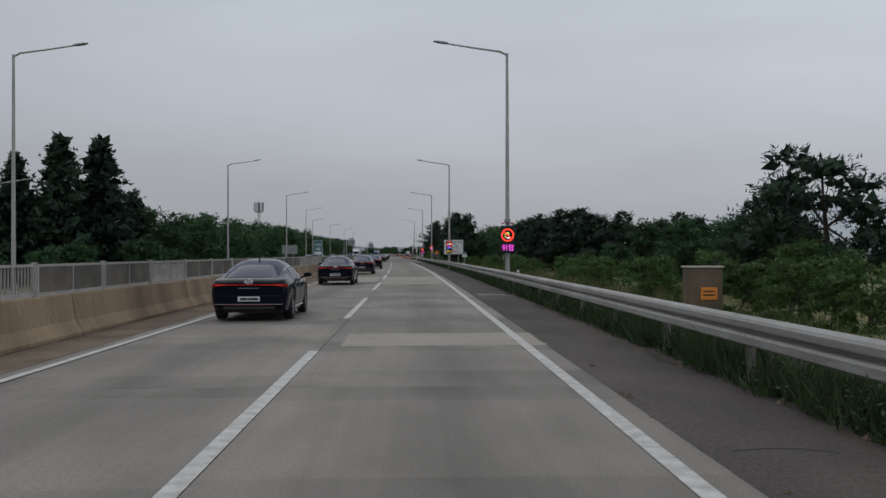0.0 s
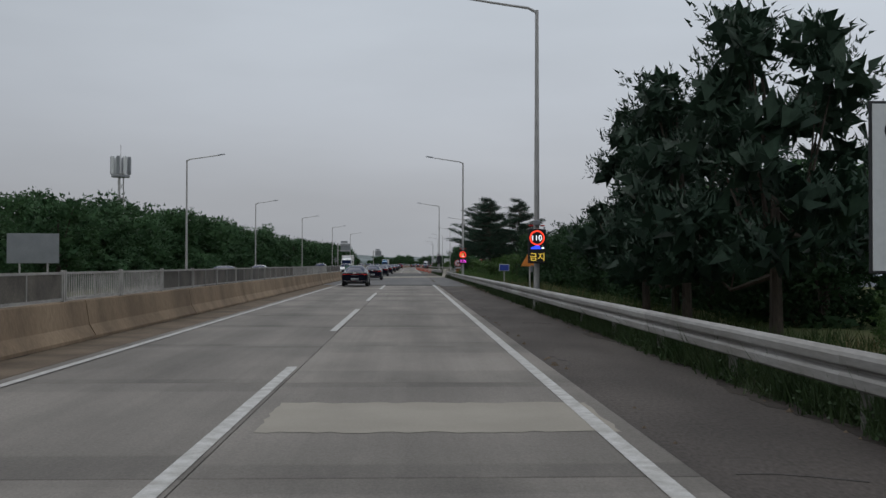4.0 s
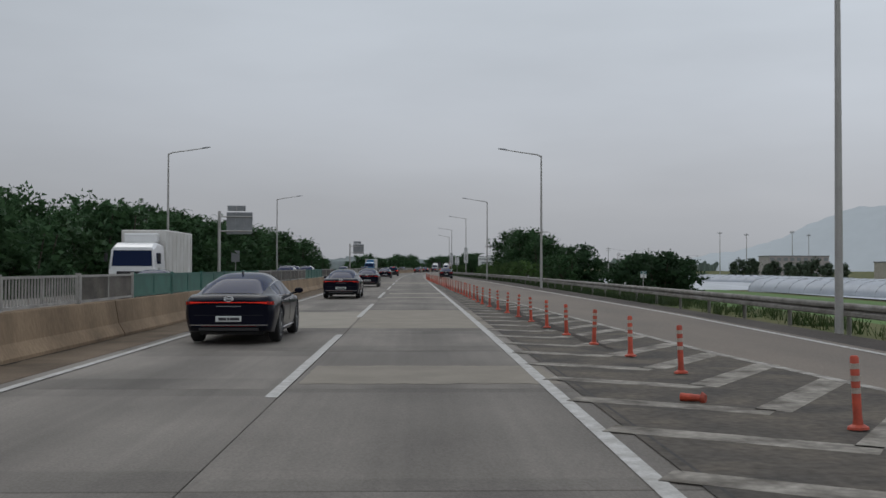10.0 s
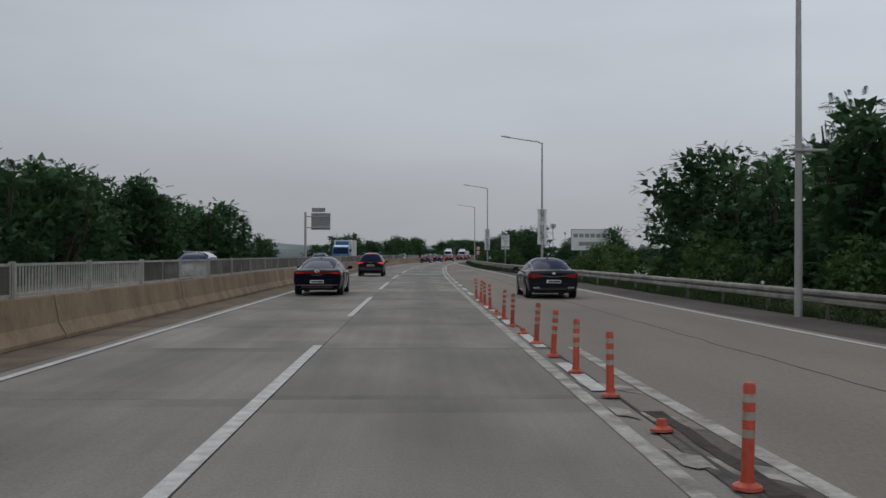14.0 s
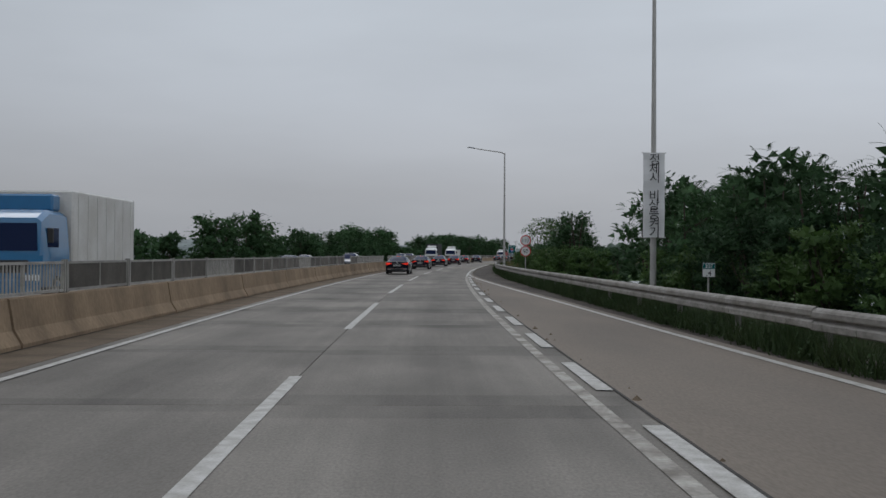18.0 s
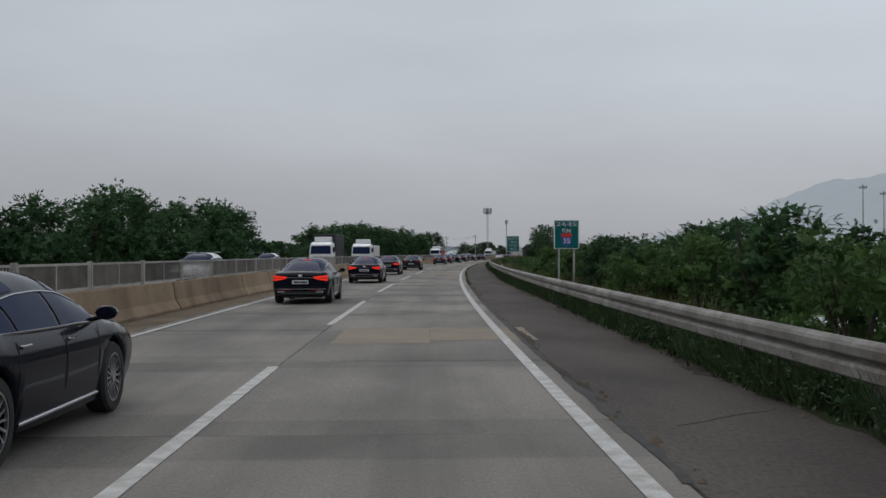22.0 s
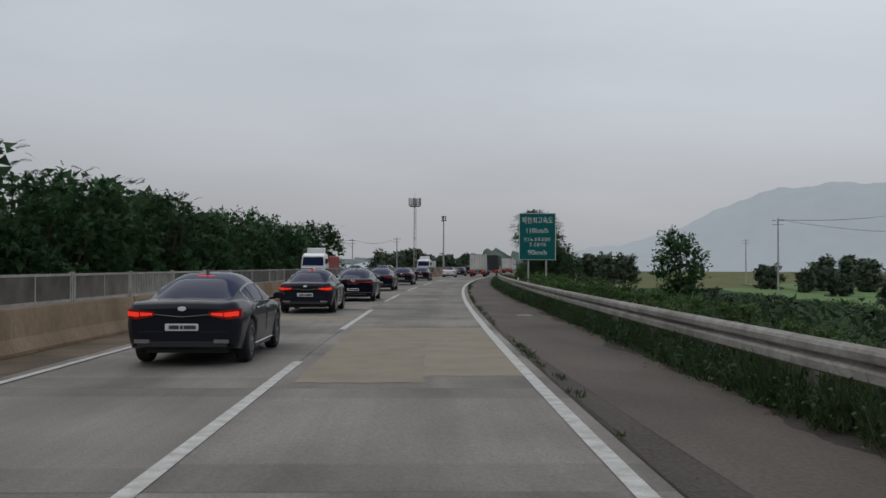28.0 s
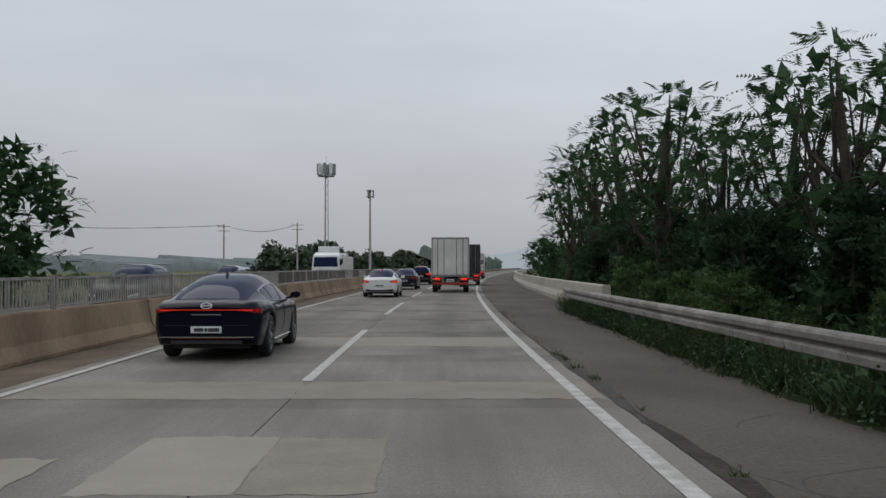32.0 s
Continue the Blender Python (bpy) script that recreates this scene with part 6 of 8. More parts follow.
legs(t, (-0.3, 0.3), 2.7, -0.6, 0.04)
t = thing("speed_limit_board", rf(790.1, 8.5), "large green speed limit board on two grey posts", "road sign")
board(t, -1.29, 1.1, 2.02, 5.09, SIGNG, SIGNW)
for w, h, z, wd in (("제한최고속도", 0.33, 4.62, 2.02), ("110km/h", 0.32, 3.95, 1.4), ("단,1.5t 초과 화물차", 0.2, 3.36, 1.72), ("및 건설기계", 0.2, 3.03, 1.05), ("90km/h", 0.32, 2.52, 1.2)):
    put(w, h, SIGNW, t, -0.095, z, wd)
legs(t, (-0.68, 0.48), 4.6, -0.8, 0.06)
t = thing("distance_board", rf(75.5, D_BAR + 0.02), "green distance sign above the median", "road sign")
board(t, -0.32, 0.32, 1.55, 2.6, SIGNG, SIGNW, back=False)
put("대전", 0.2, SIGNW, t, 0, 2.3, 0.44)
put("88", 0.22, SIGNW, t, 0, 1.98, 0.36)
part("marker_band", Shape().box((0, -0.016, 1.68), (0.5, 0.006, 0.18)), SIGNW, t)
legs(t, (0,), 2.5, 0.6, 0.035, 0.05)

# backs of the signs for oncoming traffic
def sign_back(s, d0, d1, z0, z1, pole_d, top=None, label="grey back of a large motorway sign on a tall post"):
    t = thing("oncoming_sign", rf(s, pole_d), label, "road sign", "signs facing the oncoming lanes")
    a, b = d0 - pole_d, d1 - pole_d
    part("post", Shape().tube([(0, 0.1, -0.8), (0, 0.1, z1 + 0.1)], (0.17, 0.14), 12), POLE, t, smooth=True)
    for z in (z0 + 0.3, z1 - 0.45):
        part("arm", Shape().tube([(0, 0.1, z), (b - 0.05, 0.1, z)], 0.07, 8), POLE, t)
    part("sign_back", Shape().bbox(((a + b) / 2, 0.2, (z0 + z1) / 2), (b - a, 0.05, z1 - z0), 0.02), SIGNBK, t)
    sh = Shape()
    for k in range(1, 3):
        sh.box((a + (b - a) * k / 3, 0.15, (z0 + z1) / 2), (0.07, 0.06, z1 - z0))
    for k in range(4):
        sh.box(((a + b) / 2, 0.14, z0 + (z1 - z0) * (k + 0.5) / 4), (b - a, 0.04, 0.05))
    part("rib", sh, SIGNBK, t)
    if top:
        part("upper_sign_back", Shape().bbox(((a + b) / 2 - 0.3 if top > 0 else 0, 0.2, z1 + 0.4), ((b - a) * 0.7, 0.05, 0.55), 0.02), SIGNBK, t)
        part("arm", Shape().tube([((a + b) / 2 - 0.3, 0.15, z1 - 0.2), ((a + b) / 2 - 0.3, 0.15, z1 + 0.6)], 0.05, 6), POLE, t)


sign_back(387.5, -17.0, -14.4, 4.9, 7.1, -17.7, 1)
sign_back(520.5, -14.0, -11.5, 4.75, 6.95, -14.75, 1)
t = thing("oncoming_board", rf(169.2, -17.2), "grey back of a sign board on two posts", "road sign", "signs facing the oncoming lanes")
board(t, -1.3, 1.3, 1.6, 3.1, SIGNBK, None)
legs(t, (-0.7, 0.7), 3.0, -0.6)
for s, d in ((410, -20),):
    t = thing("side_road_sign", rf(s, d), "thin grey post with the back of a small sign", "road sign", "signs facing the oncoming lanes")
    board(t, -0.5, 0.5, 2.2, 3.6, SIGNBK, None)
    legs(t, (0,), 3.6, -1.0, 0.05)

# ---------------------------------------------------------------- light-up boards on the lamp poles
def led_board(s, d, style):
    t = thing("led_warning_board", rf(s, d), {"belt": "lit black LED board with red prohibition ring and magenta word", "limit": "lit black LED board with red speed ring and blue car", "speed": "lit black LED board with red speed ring and yellow word", "dark": "unlit black LED board strapped to a lamp pole"}[style], "led board", "led boards on lamp poles")
    x = -0.02
    part("housing", Shape().bbox((x, -0.2, 2.23), (0.62, 0.14, 1.2), 0.02), LEDBK, t)
    part("bracket", Shape().bbox((x, -0.06, 2.7), (0.2, 0.2, 0.08), 0.01).bbox((x, -0.06, 1.8), (0.2, 0.2, 0.08), 0.01), POLE, t)
    part("control_box", Shape().bbox((x, -0.15, 3.05), (0.26, 0.18, 0.16), 0.015), SIGNBK, t)
    part("beacon_bar", Shape().bbox((x - 0.2, -0.16, 2.95), (0.16, 0.08, 0.05), 0.015).bbox((x + 0.2, -0.16, 2.95), (0.16, 0.08, 0.05), 0.015), INKR, t)
    part("camera_ball", Shape().disc((x + 0.26, -0.2, 2.87), 0.03, 12, "y", thick=0.05), BLACK, t)
    part("junction_box", Shape().bbox((x - 0.16, -0.05, 1.45), (0.07, 0.07, 0.24), 0.01), SIGNBK, t)
    y = -0.276
    if style == "dark":
        return
    if style == "belt":
        part("led_ring", Shape().disc((x, y, 2.42), 0.285, 36, "y", inner=0.225, thick=0.006), LED_R, t)
        part("led_slash", Shape().box((x, y, 2.42), (0.5, 0.005, 0.05), Matrix.Translation((x, 0, 2.42)) @ Matrix.Rotation(radians(40), 4, "Y") @ Matrix.Translation((-x, 0, -2.42))), LED_R, t)
        part("led_shape_yellow", Shape().disc((x, y - 0.004, 2.51), 0.05, 14, "y", thick=0.004).box((x - 0.1, y - 0.004, 2.36), (0.07, 0.004, 0.05)), LED_Y, t)
        part("led_shape_green", Shape().box((x - 0.13, y - 0.004, 2.44), (0.09, 0.004, 0.03)).box((x + 0.06, y - 0.004, 2.47), (0.03, 0.004, 0.1)), LED_G, t)
        part("led_shape_white", Shape().box((x + 0.02, y - 0.004, 2.3), (0.16, 0.004, 0.05)), LED_W, t)
        put("위험", 0.22, LED_M, t, x, 1.86, 0.5, y=y)
    else:
        part("led_ring", Shape().disc((x, y, 2.52), 0.26, 36, "y", inner=0.215, thick=0.006), LED_R, t)
        put("110", 0.2, LED_W, t, x, 2.52, 0.34, y=y)
        part("led_car", Shape().loft([[(x - 0.22, q, 2.13), (x - 0.2, q, 2.2), (x - 0.1, q, 2.21), (x - 0.06, q, 2.26), (x + 0.06, q, 2.26), (x + 0.1, q, 2.2), (x + 0.13, q, 2.13)] for q in (y - 0.003, y + 0.003)]), LED_B, t)
        part("led_puff", Shape().disc((x + 0.2, y, 2.17), 0.05, 10, "y", thick=0.005, squash=0.7), LED_W, t)
        put("과속" if style == "speed" else "금지", 0.22, LED_Y, t, x, 1.86, 0.5, y=y)


for s, d, k in ((44.3, 5.86, "belt"), (100.3, 5.86, "speed"), (153.3, 6.16, "limit"), (206.0, 6.42, "belt"), (265.5, 5.95, "dark")):
    led_board(s, d, k)
for s, d in ((362.4, 11.5), (416.5, 11.7)):
    t = thing("pole_crossbar", rf(s, d), "grey crossbar clamped to a lamp pole", "bracket", "crossbars on lamp poles")
    part("bar", Shape().bbox((0, -0.12, 4.3), (1.0, 0.06, 0.07), 0.015), POLE, t)
    part("clamp", Shape().tube([(0, 0, 4.2), (0, 0, 4.4)], 0.12, 10), POLE, t)

# ---------------------------------------------------------------- orange posts along the painted nose
def lane_post(label, cut=False):
    t = thing("lane_post", Matrix.Identity(4), label, "lane post", "orange lane posts")
    part("foot", Shape().tube([(0, 0, 0.012), (0, 0, 0.035), (0, 0, 0.06)], (0.105, 0.1, 0.052), 14), ORANGE, t)
    h = 0.12 if cut else 0.73
    part("tube", Shape().tube([(0, 0, 0.05), (0, 0, 0.12), (0, 0, h - 0.02), (0, 0, h)], (0.055, 0.043, 0.043, 0.03), 14), ORANGE, t, smooth=True)
    if not cut:
        for z in (0.36, 0.48, 0.6):
            part("band", Shape().tube([(0, 0, z), (0, 0, z + 0.055)], 0.0445, 14), REFL, t, "scuffed reflective band")
    return t


post_d = table((296, 6.05), (301.7, 5.66), (309.4, 5.25), (324, 4.83), (329.5, 4.62), (346, 4.55), (354, 4.4), (372.7, 4.25), (379.3, 4.1), (397.7, 3.85), (404, 3.75), (426, 3.72))
post_s = table((0, 296.5), (1, 301.66), (9, 324.04), (11, 329.46), (17, 345.7), (20, 353.9), (26, 372.65), (28, 379.3), (34, 397.65), (37, 404.2), (47, 426))
whole, broken = lane_post("scuffed orange plastic lane post with reflective bands"), lane_post("orange lane post broken off at its foot", True)
first = {0: whole, 1: broken}
rpst = random.Random(4)
for k in range(48):
    s = post_s(k)
    cut = k in (35, 40, 43)
    m = rf(s, post_d(s), 0.012) @ pose(0, 0, 0, rpst.uniform(-3, 3), rpst.uniform(-3, 3), 0)
    if first.get(int(cut)) is not None:
        first.pop(int(cut)).matrix_basis = m
    else:
        copy_thing(broken if cut else whole, m)
t = thing("fallen_post", rf(298.6, 4.95, 0.06) @ pose(0, 0, 0, 90, 0, 55), "orange lane post stump lying on the hatching", "lane post")
part("tube", Shape().tube([(0, 0, -0.12), (0, 0, 0.14)], (0.05, 0.04), 12), ORANGE, t)
part("foot", Shape().tube([(0, 0, 0.14), (0, 0, 0.18)], (0.08, 0.05), 12), ORANGE, t)

# ---------------------------------------------------------------- masts, poles, far things
def antenna_mast(s, d, top, label, drum=1.0):
    z0 = ground_height(s, d)
    t = thing("antenna_mast", rf(s, d, z0), label, "antenna mast", "antenna masts")
    H = top - z0
    sh = Shape()
    for k in range(3):
        a = 2.1 * k
        sh.tube([(0.45 * math.cos(a), 0.45 * math.sin(a), -0.3), (0.3 * math.cos(a), 0.3 * math.sin(a), H - 2.0)], 0.07, 6)
    for k in range(int(H / 1.4)):
        z = 0.5 + k * 1.4
        if z < H - 2.6:
            sh.tube([(0.42, 0, z), (-0.2, 0.36, z + 1.2)], 0.03, 4).tube([(-0.2, 0.36, z), (-0.2, -0.36, z + 1.2)], 0.03, 4).tube([(-0.2, -0.36, z), (0.42, 0, z + 1.2)], 0.03, 4)
    part("mast", sh, POLE, t)
    part("platform", Shape().tube([(0, 0, H - 2.4), (0, 0, H - 2.2)], 1.0 * drum, 16), SIGNBK, t)
    for k in range(8):
        a = k * math.pi / 4
        part("antenna_panel", Shape().bbox((0.95 * drum * math.cos(a), 0.95 * drum * math.sin(a), H - 1.1), (0.34 * drum, 0.34 * drum, 2.0), 0.04), SIGNW if k % 2 else SIGNBK, t)
    part("lightning_rod", Shape().tube([(0, 0, H - 2.2), (0, 0, H + 1.2)], 0.035, 6), POLE, t)


antenna_mast(230.3, -30.5, 13.6, "slim antenna mast with a drum of pale panels")
antenna_mast(990, -25.6, 20.0, "tall antenna mast with a drum of pale panels", 1.5)
t = thing("antenna_pole", rf(985.0, -17.0, -1), "slender antenna pole with small panels at its top", "antenna mast", "antenna masts")
part("pole", Shape().tube([(0, 0, -0.5), (0, 0, 15.9)], (0.25, 0.14), 10), POLE, t)
for k in range(3):
    part("antenna_panel", Shape().bbox((0.55 * math.cos(k * 2.1), 0.55 * math.sin(k * 2.1), 15.1), (0.25, 0.25, 1.4), 0.03), SIGNBK, t)
part("ring", Shape().tube([(0, 0, 14.6), (0, 0, 14.7)], 0.68, 14).tube([(0, 0, 15.6), (0, 0, 15.7)], 0.68, 14), SIGNBK, t)


def utility_pole(s, d, top):
    z0 = ground_height(s, d)
    t = thing("utility_pole", rf(s, d, z0), "grey concrete utility pole with crossarms", "utility pole", "utility poles in the fields")
    H = top - z0
    part("pole", Shape().tube([(0, 0, -0.5), (0, 0, H)], (0.19, 0.11), 8), POLE, t)
    for z in (H - 0.4, H - 1.1):
        part("crossarm", Shape().box((0, 0, z), (1.9, 0.1, 0.1)), POLE, t)
    for x in (-0.8, 0, 0.8):
        part("insulator", Shape().tube([(x, 0, H - 0.35), (x, 0, H - 0.1)], 0.05, 6), SIGNW, t)


POLES = ((900, 51.5, 9.9), (980, -28.5, 9.0), (968, -37.4, 8.3), (930, -70, 8.5), (940, 95, 9.5), (830, 60, 9.5), (1000, 62, 9.0), (660, 58, 9.0), (700, 75, 9.5))
for q in POLES:
    utility_pole(*q)
wires = Shape()
for a, b in ((1, 2), (2, 3), (0, 4), (0, 5), (7, 8)):
    p, q = (at(POLES[i][0], POLES[i][1], POLES[i][2] - 0.25) for i in (a, b))
    for off in (-0.7, 0.7):
        pts = [p.lerp(q, k / 8) + Vector((off * 0.2, off, -1.1 * math.sin(math.pi * k / 8))) for k in range(9)]
        wires.tube(pts, 0.018, 4, False)
tagged(part("overhead_wire", wires, BLACK), "thin dark overhead wires between utility poles", "overhead wire", "", "stuff")
for s, d, h in ((943.4, 108, 24), (985, 122, 24), (940, 150, 24), (1010, 160, 24)):
    t = thing("floodlight_mast", rf(s, d, -3), "tall floodlight mast of a sports ground", "floodlight mast", "floodlight masts")
    part("mast", Shape().tube([(0, 0, 0), (0, 0, h + 3)], (0.35, 0.15), 8), POLE, t)
    part("lamp_frame", Shape().box((0, 0, h + 2.4), (2.6, 0.2, 0.12)).box((0, 0, h + 1.6), (2.6, 0.2, 0.12)), POLE, t)
    for k in range(4):
        part("floodlight", Shape().bbox((-1.05 + 0.7 * k, -0.15, h + 2.0), (0.5, 0.3, 0.5), 0.05), SIGNBK, t)


def building(s, d, w, dep, h, storeys, bays, wall, label, turn=0):
    z0 = ground_height(s, d)
    t = thing("building", rf(s, d, z0, turn), label, "building", "far buildings")
    part("wall", Shape().box((0, 0, h / 2 - 0.2), (w, dep, h + 0.4)), wall, t)
    part("roof", Shape().bbox((0, 0, h + 0.25), (w + 0.6, dep + 0.6, 0.5), 0.08), SIGNBK, t)
    # panes in grey rather than dark glass, haze put into their colour
    me = Shape().box((0, 0, 0), (w / bays * 0.62, 0.1, h / storeys * 0.5)).mesh("window", SIGNBK)
    for i in range(storeys):
        for k in range(bays):
            part("window", me, CARGLASS, t, m=pose(-w / 2 + w * (k + 0.5) / bays, -dep / 2 - 0.02, h * (i + 0.55) / storeys))


building(900, 150, 34, 16, 11, 3, 9, BRICK, "brick-coloured three-storey building beyond the fields", 20)
building(1000, 140, 26, 12, 6, 2, 7, WALLC, "low pale building beyond the fields", 20)
building(760, 190, 30, 14, 7, 2, 7, WALLC, "pale low farm building in the haze", 30)

# a small hut with a blue roof beside the slip road
t = thing("roadside_hut", rf(245.5, 14.6, -0.75, 15), "small pale hut with a blue sheet roof", "hut")
part("wall", Shape().box((0, 0, 0.85), (2.6, 2.2, 1.9)), WALLC, t)
part("roof", Shape().loft([[(x, y, z) for x, z in ((-1.6, 1.75), (0, 2.35), (1.6, 1.75), (1.6, 1.68), (0, 2.27), (-1.6, 1.68))] for y in (-1.4, 1.4)]), BLUEP, t)
part("door", Shape().bbox((0.3, -1.12, 0.85), (0.8, 0.05, 1.7), 0.01), SIGNBK, t)
part("window", Shape().bbox((-0.75, -1.12, 1.15), (0.6, 0.05, 0.5), 0.01), CARGLASS, t)

# polytunnels and sheeted fields
def tunnel_mesh(L):
    ring = [(-3.0 * math.cos(a), 2.4 * math.sin(a)) for a in np.linspace(0, math.pi, 11)]
    rings = [[(x, y, z) for x, z in ring] for y in (-L / 2, L / 2)]
    return Shape().loft(rings, closed=False, caps=False).add(rings[0], [tuple(range(11))]).add(rings[1], [tuple(range(11))]).mesh("film", VINYL, True)


tun = tunnel_mesh(70)
hoops = Shape()
for y in range(-35, 36, 5):
    hoops.tube([(-3.03 * math.cos(a), y, 2.43 * math.sin(a)) for a in np.linspace(0, math.pi, 9)], 0.04, 4)
hoop_me = hoops.mesh("hoops", SIGNBK)
g0 = thing("polytunnel", rf(318, 74, -2.7, 6), "long white plastic polytunnel in the fields", "polytunnel", "polytunnels")
part("film", tun, VINYL, g0)
part("hoop_frame", hoop_me, SIGNBK, g0)
for i in range(9):
    for s in (352, 428):
        copy_thing(g0, rf(s + 3 * i, 68 + 9.0 * i, -2.7, 6))
for i in range(7):
    copy_thing(g0, rf(560 + 12 * i, 95, -3.1, 15))


def field(name, s0, s1, d0, d1, z, material, label):
    ribbon(name, s0, s1, (d0, d1), z, material, 12, label, "field")


field("rice_field_1", 300, 470, 26, 58, -2.45, RICE, "bright green rice field below the road")
field("rice_field_2", 655, 730, 17.5, 56, -2.85, RICE, "bright green rice field below the road")
field("weedy_field", 730.1, 940, 17.5, 46, -2.85, WILD, "dark green overgrown field below the road")
field("rice_field_4", 730.1, 940, 46.1, 59.5, -2.85, RICE, "pale green rice field beyond the weeds")
field("rice_field_3", 655, 1000, 60, 130, -2.84, RICE, "pale green rice field in the haze")
field("sheeted_field_1", 470, 655, 24, 90, -2.5, MULCH, "field covered with pale plastic sheeting")
field("sheeted_field_2", 300, 460, 62, 190, -2.46, MULCH, "field covered with pale plastic sheeting in the haze")


def ridge(name, d_fn, s0, s1, step, h_fn, material, label, seed, base=-6, rough=0.06):
    rnd = random.Random(seed)
    vs, fs = [], []
    n = 0
    s = s0
    while s <= s1:
        h = h_fn(s) * (1 + rnd.uniform(-rough, rough))
        p = at(s, d_fn(s))
        q = at(s, d_fn(s) * 1.35)
        vs += [(p.x, p.y, base), (p.x, p.y, h * 0.55), (q.x, q.y, h), (q.x, q.y, base)]
        if n:
            o = 4 * n
            fs += [(o - 4 + k, o + k, o + k + 1, o - 3 + k) for k in range(3)]
        n += 1
        s += step
    ob = part(name, Shape().add(vs, fs), material)
    ob.data.polygons.foreach_set("use_smooth", [True] * len(ob.data.polygons))
    tagged(ob, label, "backdrop", "", "structure")


def far_hills():
    """Hills to the right of the line of the road, mist put into their glowing colour, as a broad ridge some 1.1 to 1.6
    km off.
    """
    table_h = table((4, 2), (16, 9), (20, 21), (22, 28), (24, 36), (26.6, 58), (29, 82), (31, 93), (34, 98), (38, 97), (44, 84), (52, 72), (60, 78), (75, 55), (110, 40))
    vs, fs = [], []
    n = 0
    az = 4.0
    while az <= 110:
        h = table_h(az) + 1.6 * math.sin(az * 1.9) + 0.8 * math.sin(az * 5.3)
        for r, k in ((1000, -0.1), (1060, 0.35), (1120, 0.72), (1200, 1.0), (1500, 0.5)):
            vs.append((15 + r * math.sin(radians(az)), 745 + r * math.cos(radians(az)), max(h * k, -6)))
        if n:
            o = 5 * n
            fs += [(o - 5 + j, o + j, o + j + 1, o - 4 + j) for j in range(4)]
        n += 1
        az += 0.35
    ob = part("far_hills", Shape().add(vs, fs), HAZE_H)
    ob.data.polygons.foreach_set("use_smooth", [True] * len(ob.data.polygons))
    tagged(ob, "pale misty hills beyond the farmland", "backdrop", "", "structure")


far_hills()
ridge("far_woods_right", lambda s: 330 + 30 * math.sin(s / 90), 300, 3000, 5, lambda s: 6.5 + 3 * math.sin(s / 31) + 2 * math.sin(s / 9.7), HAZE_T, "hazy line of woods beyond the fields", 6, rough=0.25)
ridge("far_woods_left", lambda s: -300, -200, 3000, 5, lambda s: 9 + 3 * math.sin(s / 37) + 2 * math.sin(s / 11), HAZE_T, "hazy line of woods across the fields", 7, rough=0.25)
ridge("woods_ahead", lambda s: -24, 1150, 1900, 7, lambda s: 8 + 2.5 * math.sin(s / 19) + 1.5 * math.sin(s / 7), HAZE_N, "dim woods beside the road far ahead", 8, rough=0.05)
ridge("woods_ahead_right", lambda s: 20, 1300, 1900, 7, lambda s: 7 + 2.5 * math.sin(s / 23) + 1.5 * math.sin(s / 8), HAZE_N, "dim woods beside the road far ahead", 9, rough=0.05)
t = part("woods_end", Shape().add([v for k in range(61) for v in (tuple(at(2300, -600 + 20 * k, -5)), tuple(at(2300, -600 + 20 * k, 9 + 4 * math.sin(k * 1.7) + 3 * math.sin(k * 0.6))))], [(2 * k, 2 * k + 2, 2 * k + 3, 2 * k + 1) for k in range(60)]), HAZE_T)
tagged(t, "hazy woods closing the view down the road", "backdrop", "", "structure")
# ---------------------------------------------------------------- vehicles (x to the right, y ahead, rear bumper at y = 0)
WHEELS = {}


def wheel(t, x, y, r, w, rim, spokes=10):
    key = (r, w, rim.name, spokes)
    if key not in WHEELS:
        tyre = Shape()
        prof = ((-w / 2, r * 0.7), (-w / 2, r * 0.93), (-w / 2 + 0.03, r), (w / 2 - 0.03, r), (w / 2, r * 0.93), (w / 2, r * 0.7))
        tyre.loft([[(a, b * math.cos(2 * math.pi * k / 22), b * math.sin(2 * math.pi * k / 22)) for k in range(22)] for a, b in prof], caps=False)
        rm = Shape().disc((w / 2 - 0.02, 0, 0), r * 0.7, 28, "x", inner=r * 0.63, thick=0.03).disc((w / 2 - 0.03, 0, 0), r * 0.16, 14, "x", thick=0.05)
        for k in range(spokes):
            a = 2 * math.pi * k / spokes
            rm.box((0, r * 0.4, 0), (0.025, r * 0.5, r * 0.055 if spokes > 8 else r * 0.14), Matrix.Translation((w / 2 - 0.03, 0, 0)) @ Matrix.Rotation(a, 4, "X"))
        hub = Shape().disc((w / 2 - 0.09, 0, 0), r * 0.7, 24, "x", thick=0.02)
        WHEELS[key] = (tyre.mesh("tyre", RUBBER, True), rm.mesh("rim", rim), hub.mesh("wheel_well", BLACK))
    a, b, c = WHEELS[key]
    for sx in (-1, 1):
        m = pose(sx * x, y, r, 0, 0, 0 if sx > 0 else 180)
        ty = part("tyre", a, RUBBER, t, m=m)
        part("rim", b, rim, ty)
        part("wheel_disc", c, BLACK, ty)


def resample(rows, step, soft=2):
    """Rows of numbers led by y, filled in and smoothed."""
    r = np.array(rows, float)
    ys = np.arange(r[0, 0], r[-1, 0] + step * 0.5, step)
    out = np.stack([ys] + [np.interp(ys, r[:, 0], r[:, k]) for k in range(1, r.shape[1])], 1)
    for _ in range(soft):
        m = out.copy()
        m[1:-1, 1:] = (out[:-2, 1:] + 2 * out[1:-1, 1:] + out[2:, 1:]) / 4
        out = m
    return out


